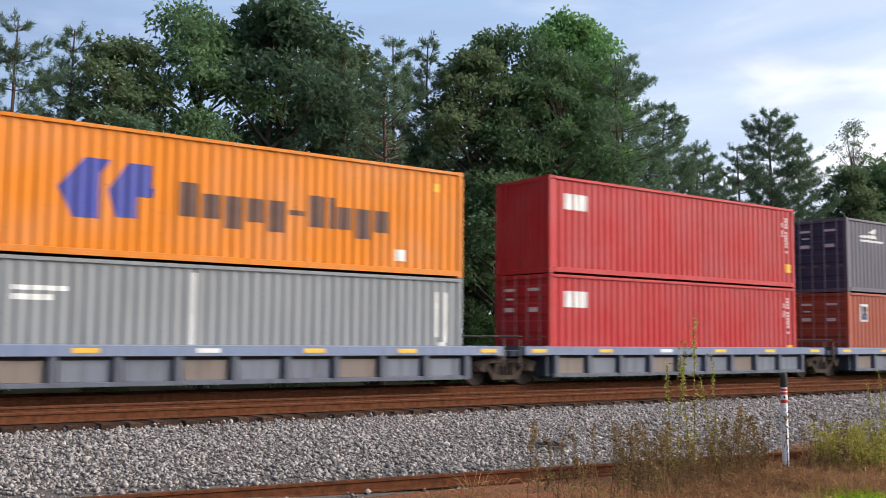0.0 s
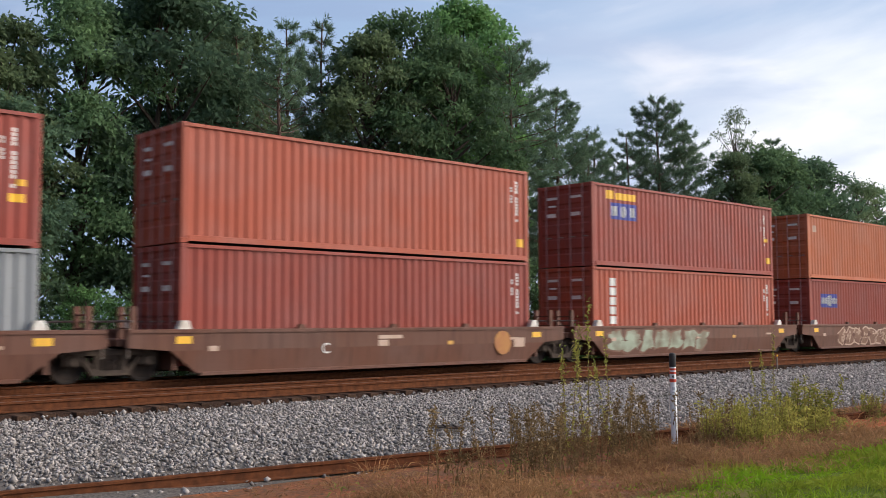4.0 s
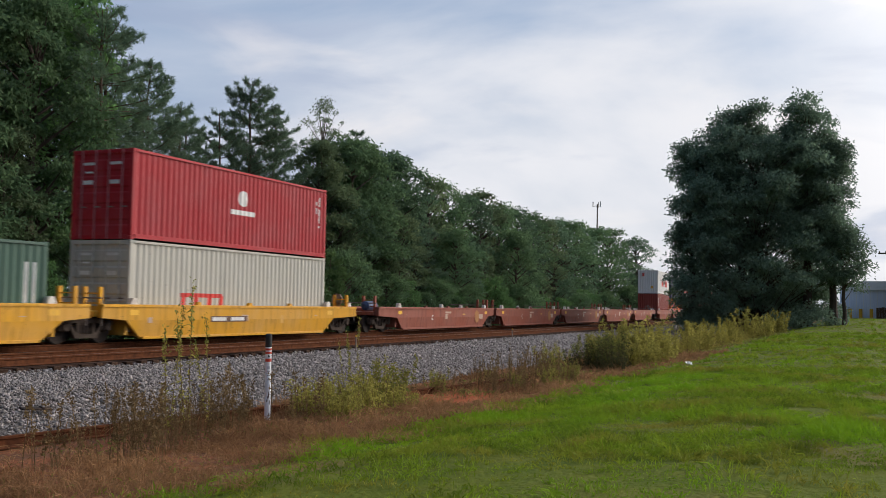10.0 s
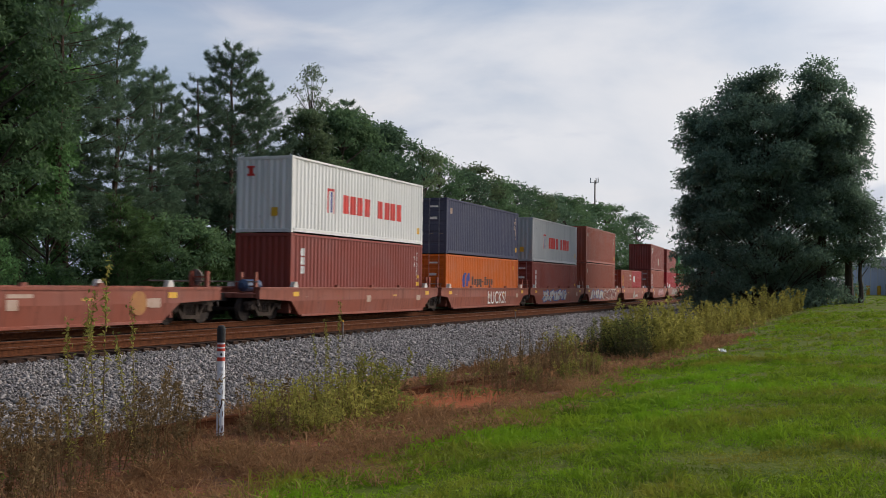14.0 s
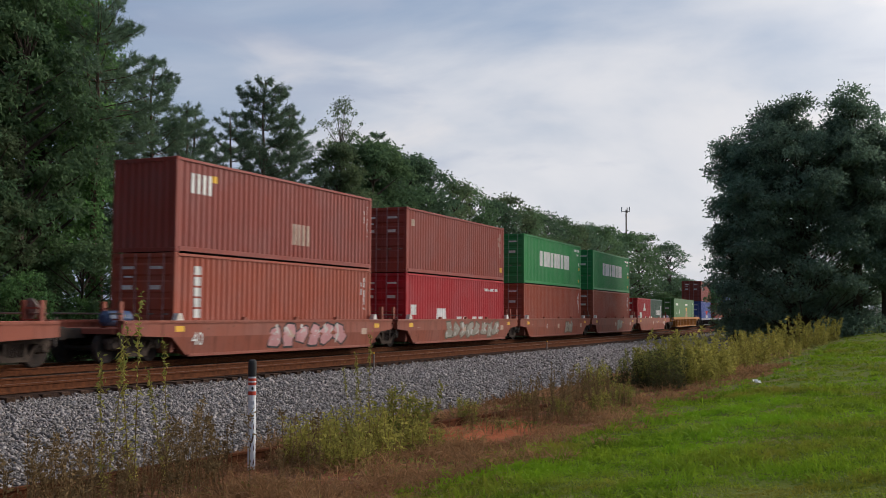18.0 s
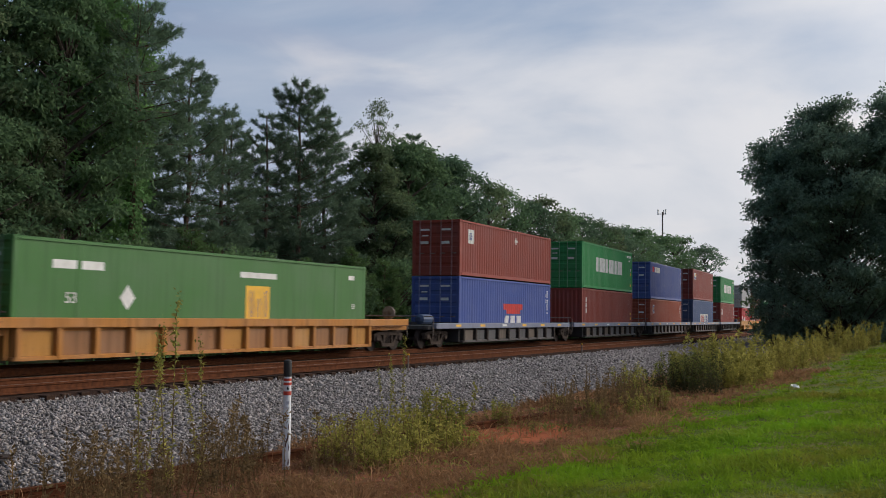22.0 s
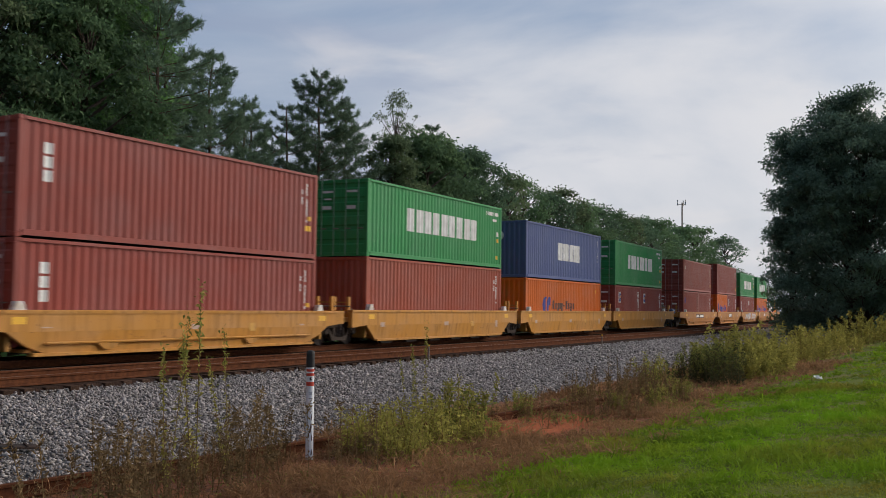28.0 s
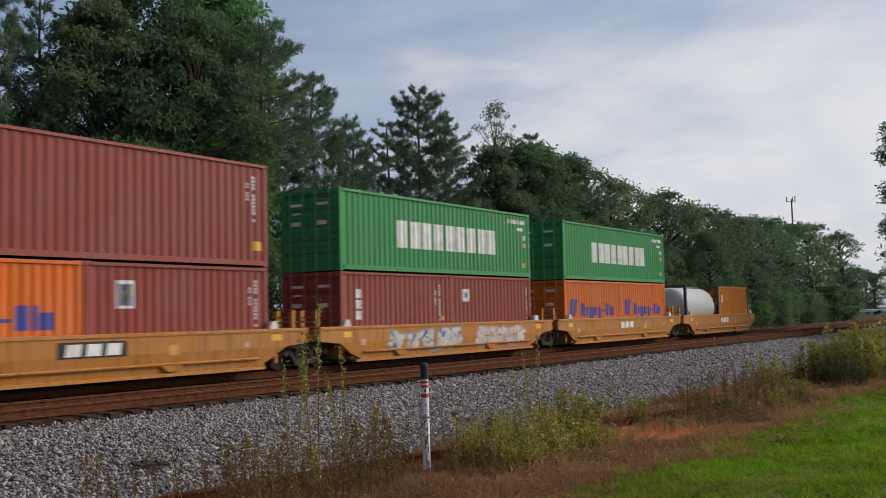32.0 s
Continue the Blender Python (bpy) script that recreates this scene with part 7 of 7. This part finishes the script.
    sheet("trackside_grass", "dark grass beyond the tracks under the trees", LEAF_B, ((-10, 40, 22), (40, 120, 8)), 24.6, 28.0, 0.35, 0.03, None, 0.5)


verge()


# ---------------------------------------------------------------- post, scraps, right-hand distance
def marker_post():
    t = thing("marker_post", "white round cable marker post with black cap and red bands", "marker post", at=pose(12.07, 8.53, -0.80, 0, -0.4, -48))
    white = surface("post_white", (0.86, 0.87, 0.89), (0.70, 0.70, 0.70), scale=5.0, rough=0.45, stretch=(3, 3, 0.6))
    part("shaft", Geo().lathe([(0.056, -0.1), (0.056, 0.6), (0.055, 1.34)], 18, "z"), white, t, smooth=False)
    part("cap", Geo().lathe([(0.060, 1.335), (0.060, 1.53), (0.052, 1.565), (0.025, 1.58)], 18, "z"), BLACK, t, "black domed plastic cap")
    red = surface("band_red", (0.62, 0.06, 0.03), (0.50, 0.07, 0.04), scale=8.0, rough=0.5)
    for z, d in ((1.292, 0.018), (1.232, 0.020), (1.098, 0.028)):
        part("band", Geo().lathe([(0.0572, z - d), (0.0572, z + d)], 18, "z"), red, t, "red reflective band")
    part("pictogram", Geo().prism([(-0.014, 1.150), (0.008, 1.146), (0.016, 1.165), (0.004, 1.175), (0.012, 1.192), (-0.012, 1.194), (-0.018, 1.172)], -0.059, -0.048), BLACK, t, "small black pictogram")
    part("notice", Geo().box(-0.024, 0.024, -0.0585, -0.046, 0.940, 0.985), surface("notice_pale", (0.50, 0.50, 0.54), (0.62, 0.62, 0.64), scale=30.0, rough=0.5), t, "pale grey printed notice")
    for z in (0.890, 0.820, 0.742):
        part("notice_line", Geo().box(-0.026, 0.026, -0.0585, -0.046, z - 0.005, z + 0.005), GREYM, t)
    for x, z, w, h in ((0.016, 0.62, 0.006, 0.05), (0.010, 0.49, 0.012, 0.06), (-0.004, 0.43, 0.016, 0.03), (-0.020, 0.37, 0.010, 0.04), (0.024, 0.33, 0.006, 0.05), (0.020, 0.12, 0.010, 0.05)):
        part("scuff", Geo().prism([(x - w, z - h * 0.6), (x, z - h), (x + w, z - h * 0.2), (x + w * 0.6, z + h), (x - w * 0.4, z + h * 0.5)], -0.0585, -0.046), DARK, t)


marker_post()


def scraps():
    t = thing("tie_plate", "rusty dark steel tie plate lying on the ballast", "scrap metal", at=pose(9.50, 11.50, -0.545, 6, 4, -25))
    part("plate", Geo().box(-0.26, 0.26, -0.09, 0.09, 0.0, 0.030, 0.01), STEEL, t)
    part("shoulder", Geo().box(-0.12, -0.08, -0.09, 0.09, 0.030, 0.050, 0.006), STEEL, t)
    part("shoulder", Geo().box(0.08, 0.12, -0.09, 0.09, 0.030, 0.050, 0.006), STEEL, t)
    t = thing("litter", "crumpled white paper litter on the grass", "litter", at=pose(28.6, 3.75, ground_z(28.6, 3.75) + 0.02, 0, 0, 30))
    g = Geo()
    rr = random.Random(4)
    pts = [(i * 0.07 - 0.14, j * 0.06 - 0.09, rr.uniform(0, 0.12)) for i in range(5) for j in range(4)]
    g.add(pts, [(i * 4 + j, i * 4 + j + 1, i * 4 + j + 5, i * 4 + j + 4) for i in range(4) for j in range(3)])
    part("paper", g, WHITE, t)
    t = thing("concrete_slab", "pale concrete slab lying between the tracks", "rubble", at=pose(7.4, 18.95, -0.20, 1, 1, 4))
    part("slab", Geo().box(-0.55, 0.55, -0.16, 0.16, -0.05, 0.09, 0.02), surface("pale_concrete", (0.50, 0.46, 0.40), (0.36, 0.32, 0.28), scale=6.0, bump=0.3), t)
    for x, y, n in ((44, 14.9, 1), (27.5, 15.0, 2)):
        s = thing("line_stake", "short pale stake beside the near track", "stake", at=pose(x, y + bend(x)[0], -0.26))
        part("stake", Geo().tube((0, 0, -0.1), (0, 0, 0.45), 0.025, n=8), GALV, s)
        part("stake_cap", Geo().tube((0, 0, 0.45), (0, 0, 0.50), 0.035, n=8), YEL, s)


scraps()


def distance():
    # cell mast
    t = thing("cell_mast", "slim grey steel cell mast above the trees", "mast", at=pose(240, 61.95, 0))
    part("pole", Geo().tube((0, 0, -1), (0, 0, 27.0), 0.26, 0.16, 12), GALV, t)
    for a in range(3):
        c, s = math.cos(a * 2.094), math.sin(a * 2.094)
        part("arm", Geo().tube((0, 0, 26.5), (1.1 * c, 1.1 * s, 26.5), 0.07, n=6), GALV, t)
        part("antenna", Geo().box(1.1 * c - 0.12, 1.1 * c + 0.12, 1.1 * s - 0.12, 1.1 * s + 0.12, 26.3, 27.6, 0.03), WHITE, t)
    # metal shed
    zz = 0.35
    shed_wall, roofm = surface("shed_blue", (0.72, 0.80, 0.94), (0.62, 0.70, 0.86), scale=1.0, stretch=(8, 8, 0.4)), surface("shed_roof", (0.80, 0.82, 0.84), (0.7, 0.72, 0.74), scale=0.8)
    t = thing("metal_shed", "long blue-grey corrugated metal shed with pale roof", "shed", at=pose(142, 0, zz))
    part("wall", Geo().box(0, 16, -9, 2.9, -0.5, 4.0), shed_wall, t)
    part("roof", Geo().prism([(-9.3, 4.0), (3.2, 4.0), (3.2, 4.25), (0.3, 5.2), (-6.3, 5.2), (-9.3, 4.25)], -0.3, 16.3, "x"), roofm, t, "pale metal roof")
    for i in range(7):
        part("panel_seam", Geo().box(-0.05, -0.005, -2.6 + i * 0.85, -2.52 + i * 0.85, 0.0, 3.98), roofm, t)
    for i in range(3):
        part("bollard", Geo().tube((-0.8, 1.6 - i * 1.3, -0.4), (-0.8, 1.6 - i * 1.3, 1.5), 0.22, n=8), YEL, t, "yellow painted bollard")
    t = thing("white_shed", "small white outbuilding beside the metal shed", "shed", at=pose(138, 3.6, zz))
    part("wall", Geo().box(0, 5, -0.9, 1.3, -0.5, 2.0), WHITE, t)
    part("roof", Geo().prism([(-1.1, 2.0), (1.5, 2.0), (1.5, 2.12), (0.2, 2.6), (-1.1, 2.12)], -0.2, 5.2, "x"), roofm, t)
    # beige block with recessed openings
    t = thing("beige_building", "two-storey beige building with dark window openings", "building", at=pose(134, -3.75, zz))
    beige, glass = surface("beige_render", (0.40, 0.33, 0.26), (0.33, 0.27, 0.21), scale=1.2), surface("dark_glass", (0.03, 0.035, 0.04), (0.05, 0.05, 0.05), rough=0.15)
    part("wall", Geo().box(0, 0.3, -8.2, 0.0, -0.5, 0.9).box(0, 0.3, -8.2, 0.0, 2.5, 3.5).box(0, 0.3, -8.2, 0.0, 5.1, 6.6).box(0, 0.3, -1.2, 0.0, 0.9, 2.5).box(0, 0.3, -1.2, 0.0, 3.5, 5.1).box(0, 0.3, -8.2, -4.4, 0.9, 2.5).box(0, 0.3, -8.2, -4.4, 3.5, 5.1).box(0.3, 8, -8.2, 0, -0.5, 6.6), beige, t)
    for z in (0.9, 3.5):
        w = part("window", Geo().box(0.22, 0.28, -4.4, -1.2, z, z + 1.6), glass, t)
        part("sill", Geo().box(-0.08, 0.22, -4.5, -1.1, z - 0.1, z - 0.004), WHITE, w)
    for y in (-0.25, -1.6, -3.0):
        part("chimney", Geo().box(0.5, 1.1, y - 0.25, y + 0.1, 6.6, 7.3, 0.04), beige, t)
    # parked vehicles by the far crossing
    for name, label, x, y, L_, pale in (("pickup_truck", "white pickup truck parked by the far crossing", 186, 39.6, 5.4, True), ("flat_trailer", "pale flat trailer parked beside the far road", 193, 38.2, 8.0, False)):
        t = thing(name, label, "vehicle", at=pose(x, y, 0.15, 0, 0, -60))
        z1 = 0.95 if pale else 0.75
        part("body", Geo().box(-L_ / 2, L_ / 2, -0.95, 0.95, 0.45, z1 + 0.15, 0.08), WHITE, t)
        if pale:
            part("cab", Geo().prism([(-1.4, 1.1), (0.9, 1.1), (0.5, 1.75), (-1.1, 1.75)], -0.85, 0.85), WHITE, t)
            part("window", Geo().prism([(-1.2, 1.15), (0.7, 1.15), (0.4, 1.65), (-1.0, 1.65)], -0.87, 0.87), BLACK, t)
        for wx in (-L_ * 0.32, L_ * 0.32):
            for wy in (-0.85, 0.85):
                part("wheel", Geo().lathe([(0.36, -0.11), (0.38, 0.0), (0.36, 0.11)], 14, "y", (wx, wy, 0.38)), BLACK, t)
    # utility pole
    t = thing("utility_pole", "wooden utility pole with crossarm", "utility pole", at=pose(110, -3.05, 0.15))
    part("pole", Geo().tube((0, 0, -1), (0, 0, 8.0), 0.16, 0.11, 10), BARK, t)
    part("crossarm", Geo().box(-0.06, 0.06, -1.25, 1.25, 7.3, 7.44), BARK, t)
    for y in (-1.1, -0.5, 0.5, 1.1):
        part("insulator", Geo().lathe([(0.05, 7.44), (0.07, 7.52), (0.03, 7.62)], 8, "z", (0, y, 0)), GALV, t)
    f = thing("board_fence", "dark board fence in front of the building", "fence", at=pose(128, -1.6, 0.45))
    for i in range(16):
        part("board", Geo().box(0, 0.05, -i * 0.32 - 0.30, -i * 0.32, -0.4, 1.5 + 0.04 * (i % 3)), TIE, f)


distance()


def bird():
    """A small dark bird with spread wings."""
    t = thing("bird", "small dark bird flying past with spread wings", "bird")
    dark = surface("bird_dark", (0.02, 0.02, 0.022), (0.04, 0.035, 0.03), scale=20.0, rough=0.7)
    part("body", Geo().lathe([(0.004, -0.075), (0.016, -0.05), (0.022, -0.01), (0.018, 0.035), (0.013, 0.05), (0.012, 0.062), (0.003, 0.082)], 10, "x"), dark, t, smooth=True)
    part("tail", Geo().prism([(-0.07, -0.008), (-0.13, -0.022), (-0.115, 0.0), (-0.13, 0.022), (-0.07, 0.008)], -0.003, 0.003, "z"), dark, t)
    for s in (-1, 1):
        part("wing", Geo().prism([(0.03, s * 0.01), (0.035, s * 0.06), (-0.01, s * 0.14), (-0.055, s * 0.175), (-0.02, s * 0.08), (-0.03, s * 0.01)], 0.004, 0.009, "z"), dark, t)
    for p in t.children:
        p.matrix_basis = Matrix.Diagonal((0.78, 0.78, 0.78, 1))
    return t


BIRD = bird()
BIRD_A, BIRD_B, BIRD_C, BIRD_D = (86.0, -12.0, 8.0), (20.0, -3.5, 1.9), (11.18, 2.39, 2.78), (9.69, 3.95, 3.21)
BIRD_E, BIRD_F, BIRD_G, BIRD_H = (8.03, 4.91, 3.75), (6.57, 5.64, 3.83), (0.5, 9.0, 5.0), (-60.0, 40.0, 14.0)


# ---------------------------------------------------------------- what moves
SPEED = (22.4573, -0.00525250, 0.0000200087)


def motions():
    stops = [2.0 * k for k in range(17)]
    for ob, u, z in MOVING:
        rows = []
        for t in stops:
            a = u - (SPEED[0] * t + SPEED[1] * t * t + SPEED[2] * t ** 3)
            m = on_line(a, Y_TRAIN)
            m.translation.z = z
            rows.append((t, m))
        walk(ob, rows)
    # the bird crosses from beyond the oaks up over the camera's left
    way = [(0.0, BIRD_A), (20.5, BIRD_B), (20.9, BIRD_C), (21.0, BIRD_D), (21.1, BIRD_E), (21.2, BIRD_F), (21.6, BIRD_G), (32.0, BIRD_H)]
    for k, (t, p) in enumerate(way):
        way[k] = (t, pose(*p, 0, -14, 150))
    walk(BIRD, way)


motions()
